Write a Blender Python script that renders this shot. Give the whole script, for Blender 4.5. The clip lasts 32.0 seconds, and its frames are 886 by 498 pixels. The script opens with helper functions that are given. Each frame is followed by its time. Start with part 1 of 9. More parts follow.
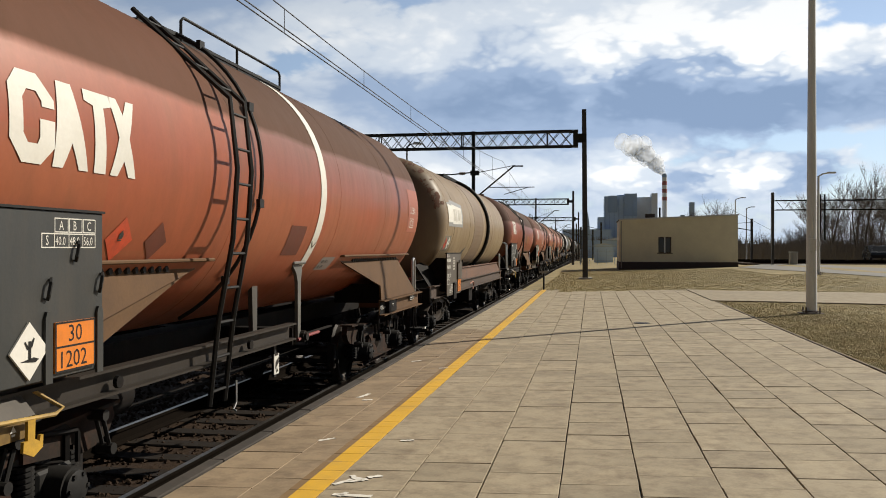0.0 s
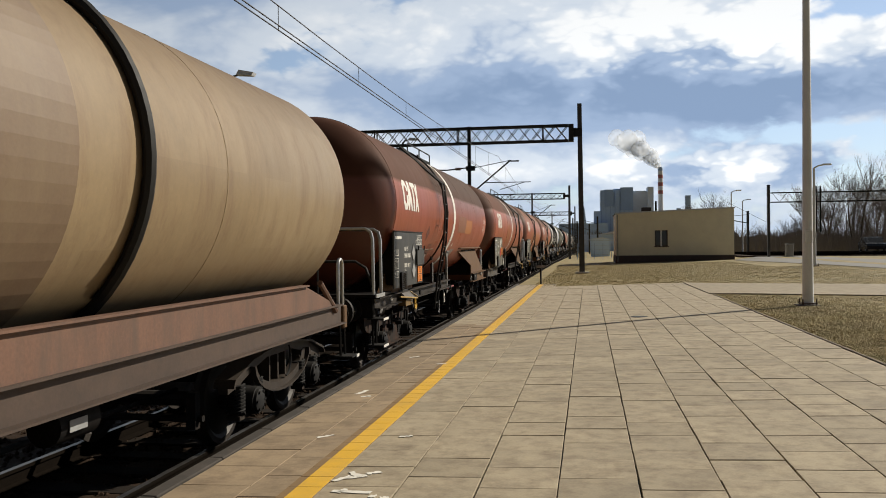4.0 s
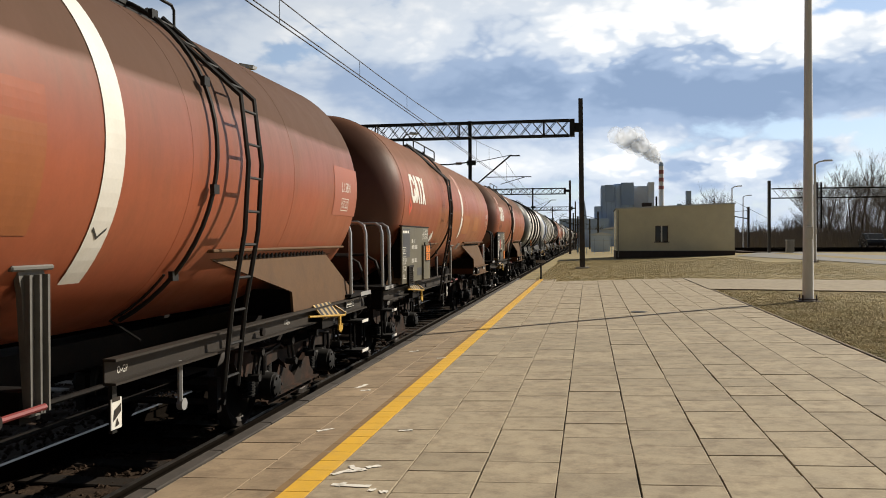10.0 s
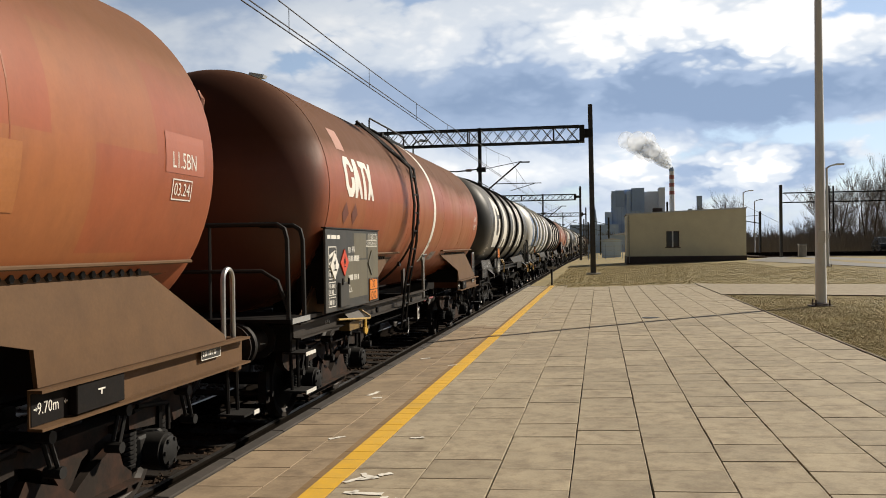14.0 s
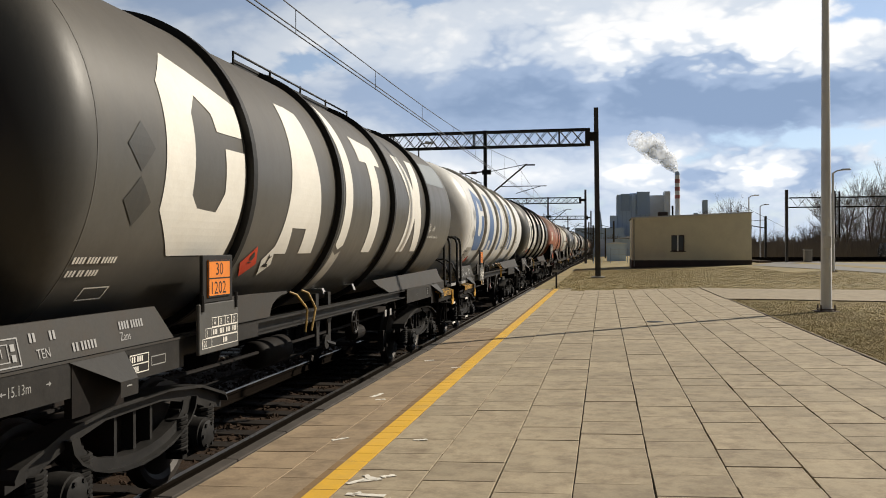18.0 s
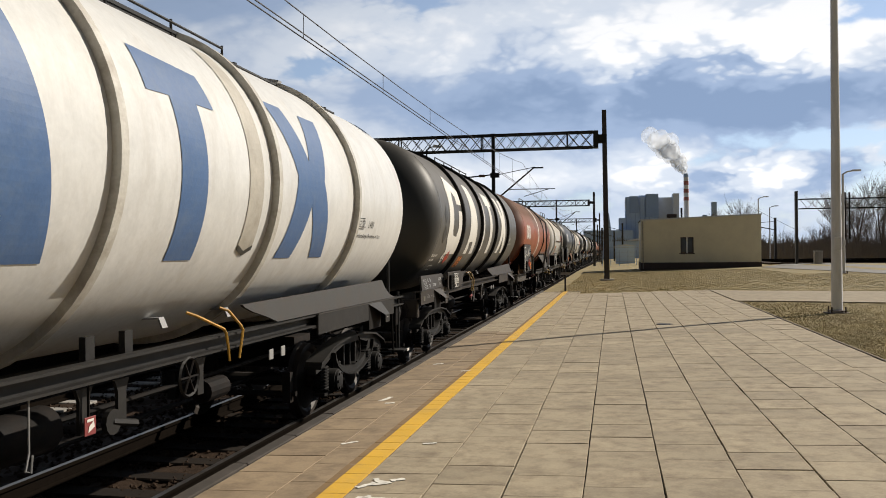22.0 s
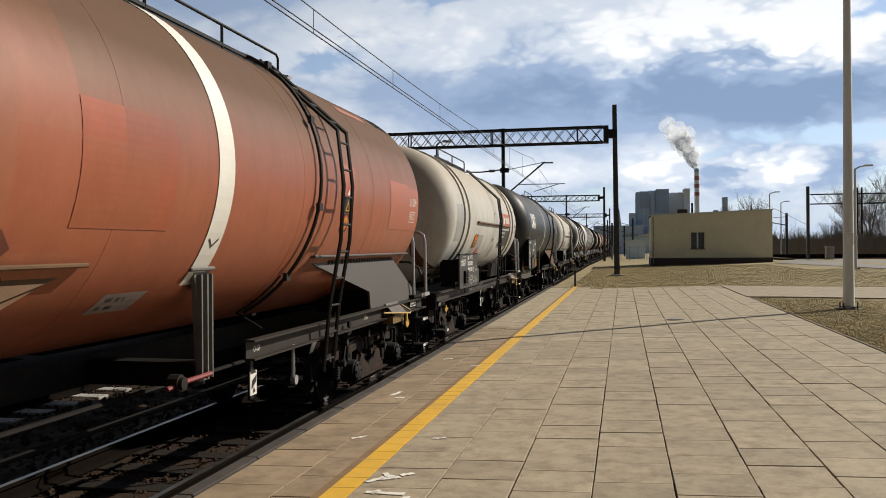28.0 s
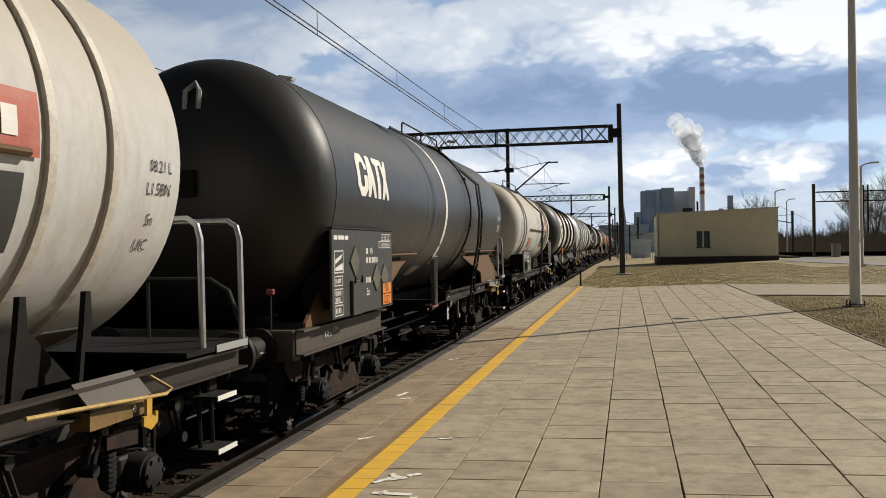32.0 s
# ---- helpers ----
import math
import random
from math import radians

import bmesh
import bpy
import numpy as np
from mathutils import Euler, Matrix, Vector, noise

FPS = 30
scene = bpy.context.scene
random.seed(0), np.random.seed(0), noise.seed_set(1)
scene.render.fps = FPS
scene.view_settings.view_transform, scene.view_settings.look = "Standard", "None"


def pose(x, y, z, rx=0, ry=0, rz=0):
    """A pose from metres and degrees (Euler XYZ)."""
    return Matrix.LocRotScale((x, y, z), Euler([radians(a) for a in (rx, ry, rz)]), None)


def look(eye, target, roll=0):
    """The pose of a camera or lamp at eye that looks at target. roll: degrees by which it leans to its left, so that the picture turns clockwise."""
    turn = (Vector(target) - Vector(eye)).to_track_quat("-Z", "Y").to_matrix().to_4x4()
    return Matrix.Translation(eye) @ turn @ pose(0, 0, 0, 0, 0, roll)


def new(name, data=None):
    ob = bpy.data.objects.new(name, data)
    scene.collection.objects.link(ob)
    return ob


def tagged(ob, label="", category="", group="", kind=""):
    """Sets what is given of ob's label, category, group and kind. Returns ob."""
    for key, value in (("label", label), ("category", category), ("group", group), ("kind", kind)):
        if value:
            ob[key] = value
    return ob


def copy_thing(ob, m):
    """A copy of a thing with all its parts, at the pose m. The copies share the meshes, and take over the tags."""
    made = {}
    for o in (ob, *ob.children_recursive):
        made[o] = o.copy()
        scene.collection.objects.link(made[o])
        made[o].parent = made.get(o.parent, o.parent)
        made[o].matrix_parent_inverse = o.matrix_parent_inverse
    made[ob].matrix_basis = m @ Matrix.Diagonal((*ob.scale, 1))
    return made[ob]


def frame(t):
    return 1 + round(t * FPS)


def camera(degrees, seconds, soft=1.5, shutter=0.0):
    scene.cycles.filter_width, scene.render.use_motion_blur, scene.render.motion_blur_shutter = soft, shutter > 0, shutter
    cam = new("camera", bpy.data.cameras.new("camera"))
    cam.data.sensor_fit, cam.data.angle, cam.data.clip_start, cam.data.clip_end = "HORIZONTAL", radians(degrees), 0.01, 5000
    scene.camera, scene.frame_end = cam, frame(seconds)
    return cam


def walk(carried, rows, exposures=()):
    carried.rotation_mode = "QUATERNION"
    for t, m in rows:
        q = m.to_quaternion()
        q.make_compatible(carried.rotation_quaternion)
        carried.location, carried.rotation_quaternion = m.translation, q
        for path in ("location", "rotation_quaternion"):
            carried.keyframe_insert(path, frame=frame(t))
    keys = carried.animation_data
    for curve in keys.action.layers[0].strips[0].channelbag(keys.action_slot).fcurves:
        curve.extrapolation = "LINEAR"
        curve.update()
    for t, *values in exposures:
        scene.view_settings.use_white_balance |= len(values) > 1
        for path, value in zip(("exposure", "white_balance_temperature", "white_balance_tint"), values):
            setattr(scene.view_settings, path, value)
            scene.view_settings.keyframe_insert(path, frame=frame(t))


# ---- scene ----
# ---- camera ----
EYE = (0.0, 0.0, 1.519)
FOV = 55.5
RAIL = -0.55          # top of rail
TRACK = -4.59         # centre line of the near track
TILT = 0.029          # the platform rises by this slope away from the track
SPEED = 4.965         # train, metres a second, towards the camera

TURNS = [
    (0, 89.99, -0.10, 10.02), (0.5, 89.94, 0.03, 9.99), (1, 89.90, 0.24, 9.94), (1.5, 89.78, 0.22, 9.88),
    (2, 89.70, 0.33, 9.83), (2.5, 89.67, 0.53, 9.81), (3, 89.66, 0.52, 9.81), (3.5, 89.70, 0.53, 9.81),
    (5.5, 89.63, 0.38, 9.70), (6, 89.56, 0.33, 9.68), (6.5, 89.47, 0.09, 9.68), (7, 89.44, -0.03, 9.75),
    (7.5, 89.44, -0.06, 9.78), (8, 89.46, 0.00, 9.78), (8.5, 89.48, 0.15, 9.81), (9, 89.44, 0.22, 9.82),
    (9.5, 89.38, 0.32, 9.82), (10, 89.32, 0.25, 9.82), (10.5, 89.35, 0.39, 9.87), (11, 89.37, 0.45, 9.93),
    (11.5, 89.45, 0.45, 10.05), (12, 89.54, 0.52, 10.24), (12.5, 89.61, 0.47, 10.37), (13, 89.62, 0.50, 10.44),
    (13.5, 89.69, 0.58, 10.47), (14, 89.80, 0.67, 10.53), (14.5, 89.82, 0.69, 10.59), (16.5, 89.97, 0.56, 10.69),
    (17, 89.96, 0.37, 10.73), (17.5, 89.96, 0.20, 10.79), (18, 89.95, 0.20, 10.85), (18.5, 89.94, 0.28, 10.86),
    (19, 90.04, 0.41, 10.88), (19.5, 90.03, 0.36, 10.92), (20, 89.99, 0.35, 11.00), (20.5, 90.03, 0.43, 11.12),
    (21, 90.09, 0.34, 11.20), (21.5, 90.17, 0.47, 11.30), (22, 90.18, 0.49, 11.43), (22.5, 90.21, 0.51, 11.61),
    (23, 90.25, 0.57, 11.80), (23.5, 90.34, 0.56, 12.01), (24, 90.39, 0.61, 12.08), (24.5, 90.31, 0.59, 12.06),
    (25, 90.22, 0.61, 11.99), (25.5, 90.11, 0.53, 11.99), (27.5, 89.89, 0.48, 12.09), (28, 89.85, 0.42, 12.09),
    (28.5, 89.84, 0.48, 12.09), (29, 89.88, 0.54, 12.14), (29.5, 89.85, 0.44, 12.20), (30, 89.89, 0.49, 12.21),
    (30.5, 89.88, 0.53, 12.20), (31, 89.83, 0.66, 12.24), (31.5, 89.86, 0.77, 12.38), (32, 89.88, 0.83, 12.44)
]
cam = camera(FOV, 32.0, soft=0.95)
walk(cam, [(t, pose(*EYE, rx, ry, rz)) for t, rx, ry, rz in TURNS],
     [(0.0, 0.18, 6500, 9), (6.5, 0.14, 6500, 9), (9.0, 0.18, 6560, 9), (11.0, 0.30, 6650, 10), (14.5, 0.24, 6680, 10), (17.5, 0.20, 6600, 10), (20.0, 0.18, 6500, 11), (26.0, 0.18, 6480, 11), (29.0, 0.16, 6420, 10), (32.0, 0.14, 6400, 10)])

# ---- world and sun ----
SUN_AZ = math.atan2(0.795, 0.606)      # from +y towards +x
SUN_EL = radians(36)


def world_sky():
    w = bpy.data.worlds.new("world")
    scene.world = w
    w.use_nodes = True
    nt = w.node_tree
    nt.nodes.clear()
    N, L = nt.nodes.new, nt.links.new
    out, bg = N("ShaderNodeOutputWorld"), N("ShaderNodeBackground")
    sky = N("ShaderNodeTexSky")
    sky.sky_type = "NISHITA"
    sky.sun_disc = False
    sky.sun_elevation, sky.sun_rotation = SUN_EL, SUN_AZ
    sky.air_density, sky.dust_density, sky.ozone_density = 1.0, 0.6, 2.0
    tc = N("ShaderNodeTexCoord")
    sep = N("ShaderNodeSeparateXYZ")
    L(tc.outputs["Generated"], sep.inputs[0])

    def m(op, a, b=None, c=None):
        n = N("ShaderNodeMath")
        n.operation = op
        for i, v in enumerate((a, b, c)):
            if v is None:
                continue
            if isinstance(v, (int, float)):
                n.inputs[i].default_value = v
            else:
                L(v, n.inputs[i])
        return n.outputs[0]

    # azimuth from the line of the track and elevation, in degrees
    az = m("MULTIPLY", m("ARCTAN2", sep.outputs[0], sep.outputs[1]), 57.2958)
    el = m("MULTIPLY", m("ARCSINE", sep.outputs[2]), 57.2958)
    z = m("MAXIMUM", sep.outputs[2], 0.0)
    comb = N("ShaderNodeCombineXYZ")
    L(sep.outputs[0], comb.inputs[0]), L(sep.outputs[1], comb.inputs[1]), L(m("MULTIPLY", sep.outputs[2], 2.0), comb.inputs[2])

    def noise_tex(scale, detail, rough, off, distort=0.0):
        mp = N("ShaderNodeMapping")
        mp.inputs["Location"].default_value = off
        L(comb.outputs[0], mp.inputs[0])
        n = N("ShaderNodeTexNoise")
        n.inputs["Scale"].default_value, n.inputs["Detail"].default_value = scale, detail
        n.inputs["Roughness"].default_value, n.inputs["Distortion"].default_value = rough, distort
        L(mp.outputs[0], n.inputs["Vector"])
        return n.outputs["Fac"]

    def ramp(v, *stops):
        r = N("ShaderNodeValToRGB")
        r.color_ramp.interpolation = "EASE"
        e = r.color_ramp.elements
        while len(e) < len(stops):
            e.new(0.5)
        for i, (p, c) in enumerate(stops):
            e[i].position, e[i].color = p, (*c, 1)
        L(v, r.inputs[0])
        return r.outputs[0]

    def cloud(a0, e0, sa, se, w):
        """One large cloud or gap: a soft ellipse of that weight round a bearing."""
        da, de = m("DIVIDE", m("SUBTRACT", az, a0), sa), m("DIVIDE", m("SUBTRACT", el, e0), se)
        q = m("ADD", m("MULTIPLY", da, da), m("MULTIPLY", de, de))
        return m("MULTIPLY", m("POWER", 2.718, m("MULTIPLY", q, -1.0)), w)

    def total(v, *more):
        for w in more:
            v = m("ADD", v, w)
        return v

    big = noise_tex(4.6, 8.0, 0.58, (3.1, 1.7, 0.4), 0.3)
    fine = noise_tex(15.0, 7.0, 0.6, (7.3, 2.2, 5.0), 0.2)
    cover = total(m("MULTIPLY_ADD", big, 0.70, m("MULTIPLY_ADD", fine, 0.18, 0.10)), cloud(0, 9.5, 34, 9.0, 0.10), cloud(0, 10, 14, 3.5, 0.10), cloud(8, 14.5, 11, 2.6, 0.10), cloud(9.8, 4.7, 6.0, 1.3, 0.16),
                  cloud(17.8, 15.4, 2.4, 1.6, -0.26), cloud(-20.5, 12.0, 3.0, 1.7, -0.20), cloud(14.5, 6.7, 5.0, 0.6, -0.20), cloud(10, 9.3, 11, 1.7, 0.15), cloud(2, 5.7, 6.0, 0.7, -0.08), cloud(14, 3.0, 6, 0.8, -0.10), cloud(-12, 15, 8, 2.5, 0.10), cloud(-26, 15.5, 6, 3, 0.14), cloud(-16, 9.5, 9, 2.6, 0.10), cloud(-3, 4.4, 9, 1.2, 0.10), cloud(-33, 12.5, 13, 7, 0.16))
    # cauliflower heads: rounded cells at three sizes, bent by noise
    warp = N("ShaderNodeVectorMath")
    warp.operation = "ADD"
    wn = N("ShaderNodeTexNoise")
    wn.inputs["Scale"].default_value, wn.inputs["Detail"].default_value = 14.0, 4.0
    ws = N("ShaderNodeVectorMath")
    ws.operation = "SCALE"
    ws.inputs["Scale"].default_value = 0.07
    L(comb.outputs[0], wn.inputs["Vector"]), L(wn.outputs["Color"], ws.inputs[0])
    L(comb.outputs[0], warp.inputs[0]), L(ws.outputs[0], warp.inputs[1])
    heads = None
    for scale, amount in ((13.0, 0.5), (29.0, 0.3), (64.0, 0.2)):
        v = N("ShaderNodeTexVoronoi")
        v.feature = "SMOOTH_F1"
        v.inputs["Scale"].default_value, v.inputs["Smoothness"].default_value = scale, 0.35
        L(warp.outputs[0], v.inputs["Vector"])
        h = m("MULTIPLY", m("SUBTRACT", 0.45, v.outputs["Distance"]), amount)
        heads = h if heads is None else m("ADD", heads, h)
    cover = m("MULTIPLY_ADD", heads, 0.30, cover)
    mask = ramp(cover, (0.49, (0, 0, 0)), (0.60, (1, 1, 1)))
    # thick middles are grey-blue, thin rims bright
    shade_n = noise_tex(5.0, 6.0, 0.55, (1.0, 8.4, 2.2), 0.4)
    shade = total(m("MULTIPLY_ADD", shade_n, 0.36, 0.275), cloud(-3, 9.7, 14, 2.2, 0.20), cloud(11, 9.2, 9, 1.4, 0.22), cloud(9, 13.4, 12, 2.0, -0.25), cloud(9.8, 5.4, 5.5, 0.8, -0.07), cloud(9.8, 3.6, 5, 0.6, 0.04), cloud(-14, 14.5, 8, 2, -0.06), cloud(-26, 15.5, 4, 2.5, 0.08), cloud(-5.5, 13, 2.6, 1.5, 0.10), cloud(-4, 4.8, 9, 1.0, -0.12))
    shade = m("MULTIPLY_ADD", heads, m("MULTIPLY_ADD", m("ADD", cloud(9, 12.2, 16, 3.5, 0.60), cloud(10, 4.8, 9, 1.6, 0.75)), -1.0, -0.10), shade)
    col = ramp(shade, (0.34, (11.2, 11.35, 11.5)), (0.44, (7.8, 8.6, 9.7)), (0.56, (4.1, 5.35, 7.5)), (0.70, (2.9, 4.05, 6.1)))
    mix = N("ShaderNodeMixRGB")
    blue = N("ShaderNodeMixRGB")
    blue.blend_type = "MULTIPLY"
    blue.inputs[0].default_value = 1.0
    L(sky.outputs[0], blue.inputs[1]), L(ramp(z, (0.22, (1.25, 1.25, 1.30)), (0.6, (0.60, 0.58, 0.56))), blue.inputs[2])
    pale = N("ShaderNodeMixRGB")
    pale.inputs[0].default_value, pale.inputs[2].default_value = 0.42, (6.0, 7.6, 10.0, 1)
    L(blue.outputs[0], pale.inputs[1])
    L(mask, mix.inputs[0]), L(pale.outputs[0], mix.inputs[1]), L(col, mix.inputs[2])
    # pale air over the horizon
    hz = ramp(z, (0.0, (0.8, 0.8, 0.8)), (0.075, (0.0, 0.0, 0.0)))
    mix2 = N("ShaderNodeMixRGB")
    mix2.inputs[2].default_value = (6.7, 7.8, 9.3, 1)
    L(hz, mix2.inputs[0]), L(mix.outputs[0], mix2.inputs[1])
    # the sky is dimmed overhead and behind the view, which lowers the fill light
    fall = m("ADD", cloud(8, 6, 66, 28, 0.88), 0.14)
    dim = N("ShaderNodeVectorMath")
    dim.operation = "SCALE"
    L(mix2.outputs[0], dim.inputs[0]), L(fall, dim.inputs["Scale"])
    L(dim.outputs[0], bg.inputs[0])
    bg.inputs[1].default_value = 0.083
    L(bg.outputs[0], out.inputs[0])


world_sky()
sun = new("sun", bpy.data.lights.new("sun", "SUN"))
sun.data.energy, sun.data.angle, sun.data.color = 5.0, radians(0.6), (1.0, 0.92, 0.79)
sun_dir = Vector((math.sin(SUN_AZ) * math.cos(SUN_EL), math.cos(SUN_AZ) * math.cos(SUN_EL), math.sin(SUN_EL)))
sun.matrix_world = look(sun_dir * 100, (0, 0, 0))

# ---- materials ----


def mat(name, base, rough=0.6, metal=0.0, var=0.25, scale=3.0, fine=40.0, bump=0.15, dirt=None, dirt_amount=0.5,
        rnd=0.0, spec=0.5, coord="Object", emit=None, streak=False, detail_dist=0.01):
    """A painted, stony or metal surface with colour variation at two scales, dirt and fine relief."""
    mt = bpy.data.materials.new(name)
    mt.use_nodes = True
    nt = mt.node_tree
    N, L = nt.nodes.new, nt.links.new
    b = nt.nodes["Principled BSDF"]
    b.inputs["Metallic"].default_value = metal
    b.inputs["Specular IOR Level"].default_value = spec
    tc = N("ShaderNodeTexCoord")
    vec = tc.outputs[coord]
    if rnd:
        oi = N("ShaderNodeObjectInfo")
        add = N("ShaderNodeVectorMath")
        add.operation = "MULTIPLY_ADD"
        add.inputs[1].default_value = (1, 1, 1)
        cx = N("ShaderNodeCombineXYZ")
        mu = N("ShaderNodeMath")
        mu.operation = "MULTIPLY"
        mu.inputs[1].default_value = 57.0
        L(oi.outputs["Random"], mu.inputs[0])
        for i in range(3):
            L(mu.outputs[0], cx.inputs[i])
        L(vec, add.inputs[0]), L(cx.outputs[0], add.inputs[2])
        vec = add.outputs[0]
    if streak:
        mp = N("ShaderNodeMapping")
        mp.inputs["Scale"].default_value = (1.0, 1.0, 0.22)
        L(vec, mp.inputs[0])
        svec = mp.outputs[0]
    else:
        svec = vec
    n1, n2 = N("ShaderNodeTexNoise"), N("ShaderNodeTexNoise")
    n1.inputs["Scale"].default_value, n1.inputs["Detail"].default_value, n1.inputs["Roughness"].default_value = scale, 6, 0.62
    n2.inputs["Scale"].default_value, n2.inputs["Detail"].default_value = fine, 4
    L(svec, n1.inputs["Vector"]), L(vec, n2.inputs["Vector"])
    hs = N("ShaderNodeHueSaturation")
    hs.inputs["Color"].default_value = (*base, 1)
    mr = N("ShaderNodeMapRange")
    mr.inputs["From Min"].default_value, mr.inputs["From Max"].default_value = 0.25, 0.75
    mr.inputs["To Min"].default_value, mr.inputs["To Max"].default_value = 1 - var, 1 + var
    mx = N("ShaderNodeMath")
    mx.operation = "MULTIPLY_ADD"
    mx.inputs[1].default_value = 0.35
    L(n2.outputs["Fac"], mx.inputs[0])
    ad = N("ShaderNodeMath")
    ad.operation = "MULTIPLY"
    ad.inputs[1].default_value = 0.65
    L(n1.outputs["Fac"], ad.inputs[0]), L(ad.outputs[0], mx.inputs[2])
    L(mx.outputs[0], mr.inputs["Value"])
    val = mr.outputs[0]
    if rnd:
        r2 = N("ShaderNodeMapRange")
        r2.inputs["To Min"].default_value, r2.inputs["To Max"].default_value = 1 - rnd, 1 + rnd
        L(oi.outputs["Random"], r2.inputs["Value"])
        mm = N("ShaderNodeMath")
        mm.operation = "MULTIPLY"
        L(val, mm.inputs[0]), L(r2.outputs[0], mm.inputs[1])
        val = mm.outputs[0]
    L(val, hs.inputs["Value"])
    colour = hs.outputs[0]
    if dirt:
        dn = N("ShaderNodeTexNoise")
        dn.inputs["Scale"].default_value, dn.inputs["Detail"].default_value, dn.inputs["Roughness"].default_value = scale * 1.7, 8, 0.68
        sh = N("ShaderNodeVectorMath")
        sh.inputs[1].default_value = (13.1, 4.2, 8.8)
        L(svec, sh.inputs[0]), L(sh.outputs[0], dn.inputs["Vector"])
        dr = N("ShaderNodeMapRange")
        dr.inputs["From Min"].default_value, dr.inputs["From Max"].default_value = 0.44, 0.72
        dr.inputs["To Max"].default_value = dirt_amount
        L(dn.outputs["Fac"], dr.inputs["Value"])
        mc = N("ShaderNodeMixRGB")
        mc.inputs[2].default_value = (*dirt, 1)
        L(dr.outputs[0], mc.inputs[0]), L(colour, mc.inputs[1])
        colour = mc.outputs[0]
    L(colour, b.inputs["Base Color"])
    rr = N("ShaderNodeMapRange")
    rr.inputs["To Min"].default_value, rr.inputs["To Max"].default_value = max(rough - 0.12, 0.02), min(rough + 0.12, 1)
    L(n1.outputs["Fac"], rr.inputs["Value"]), L(rr.outputs[0], b.inputs["Roughness"])
    if bump:
        bp = N("ShaderNodeBump")
        bp.inputs["Strength"].default_value, bp.inputs["Distance"].default_value = bump, detail_dist
        L(mx.outputs[0], bp.inputs["Height"]), L(bp.outputs[0], b.inputs["Normal"])
    if emit:
        b.inputs["Emission Color"].default_value, b.inputs["Emission Strength"].default_value = (*emit[:3], 1), emit[3]
    return mt


def tank_paint(name, base, soot, patch, rough=0.45, soot_z=0.72, soot_amount=0.75, sharp=0.04, rust=(0.16, 0.07, 0.03), low=0.5, wash_y=20.0, end_shade_grime=0.0, wave=0.07, end_y=5.2, end_col=None):
    """Weathered tank paint: soot settled over the crown, washed or repainted oblong patches, streaks; shade painted on
    the near end.
    """
    mt = bpy.data.materials.new(name)
    mt.use_nodes = True
    nt = mt.node_tree
    N, L = nt.nodes.new, nt.links.new
    b = nt.nodes["Principled BSDF"]
    tc = N("ShaderNodeTexCoord")
    oi = N("ShaderNodeObjectInfo")
    vec = tc.outputs["Object"]

    def m(op, a, c=None, d=None):
        n = N("ShaderNodeMath")
        n.operation = op
        for i, v in enumerate((a, c, d)):
            if v is None:
                continue
            if isinstance(v, (int, float)):
                n.inputs[i].default_value = v
            else:
                L(v, n.inputs[i])
        return n.outputs[0]

    def nz(scale, detail, rough_, sc=(1, 1, 1), off=0.0):
        mp = N("ShaderNodeMapping")
        mp.inputs["Scale"].default_value = sc
        ofs = N("ShaderNodeCombineXYZ")
        o = m("MULTIPLY_ADD", oi.outputs["Random"], 40.0, off)
        L(o, ofs.inputs[0]), L(o, ofs.inputs[1])
        L(vec, mp.inputs["Vector"]), L(ofs.outputs[0], mp.inputs["Location"])
        n = N("ShaderNodeTexNoise")
        n.inputs["Scale"].default_value, n.inputs["Detail"].default_value, n.inputs["Roughness"].default_value = scale, detail, rough_
        L(mp.outputs[0], n.inputs["Vector"])
        return n.outputs["Fac"]

    def mixc(f, a, c):
        n = N("ShaderNodeMixRGB")
        for i, v in ((0, f), (1, a), (2, c)):
            if isinstance(v, tuple):
                n.inputs[i].default_value = (*v, 1)
            elif isinstance(v, (int, float)):
                n.inputs[i].default_value = v
            else:
                L(v, n.inputs[i])
        return n.outputs[0]

    sep = N("ShaderNodeSeparateXYZ")
    L(vec, sep.inputs[0])
    y, z = sep.outputs[1], m("SUBTRACT", sep.outputs[2], 2.75)
    big = nz(0.55, 5, 0.6)
    fine = nz(26, 5, 0.6)
    scuff = nz(5.5, 9, 0.72, (1, 1, 0.55), 9.0)
    streak = nz(3.4, 9, 0.72, (1, 1, 0.16), 3.0)
    # oblong repaint patches between the crown and the belly
    br = N("ShaderNodeTexBrick")
    br.offset, br.inputs["Scale"].default_value, br.inputs["Mortar Size"].default_value = 0.37, 0.42, 0.0
    br.inputs["Color1"].default_value, br.inputs["Color2"].default_value = (0, 0, 0, 1), (1, 1, 1, 1)
    cb = N("ShaderNodeCombineXYZ")
    L(m("ADD", y, m("MULTIPLY", oi.outputs["Random"], 23.0)), cb.inputs[0]), L(m("MULTIPLY", z, 0.85), cb.inputs[1])
    L(cb.outputs[0], br.inputs["Vector"])
    pf = m("MULTIPLY", m("GREATER_THAN", br.outputs["Color"], 0.62), m("MULTIPLY_ADD", big, 0.5, 0.18))
    c = mixc(pf, base, patch)
    v = N("ShaderNodeHueSaturation")
    L(c, v.inputs["Color"])
    L(m("ADD", m("ADD", m("MULTIPLY", big, 0.45), m("MULTIPLY_ADD", scuff, 0.50, -0.25)), m("MULTIPLY_ADD", fine, 0.20, 0.68)), v.inputs["Value"])
    c = v.outputs[0]
    rs = N("ShaderNodeMapRange")
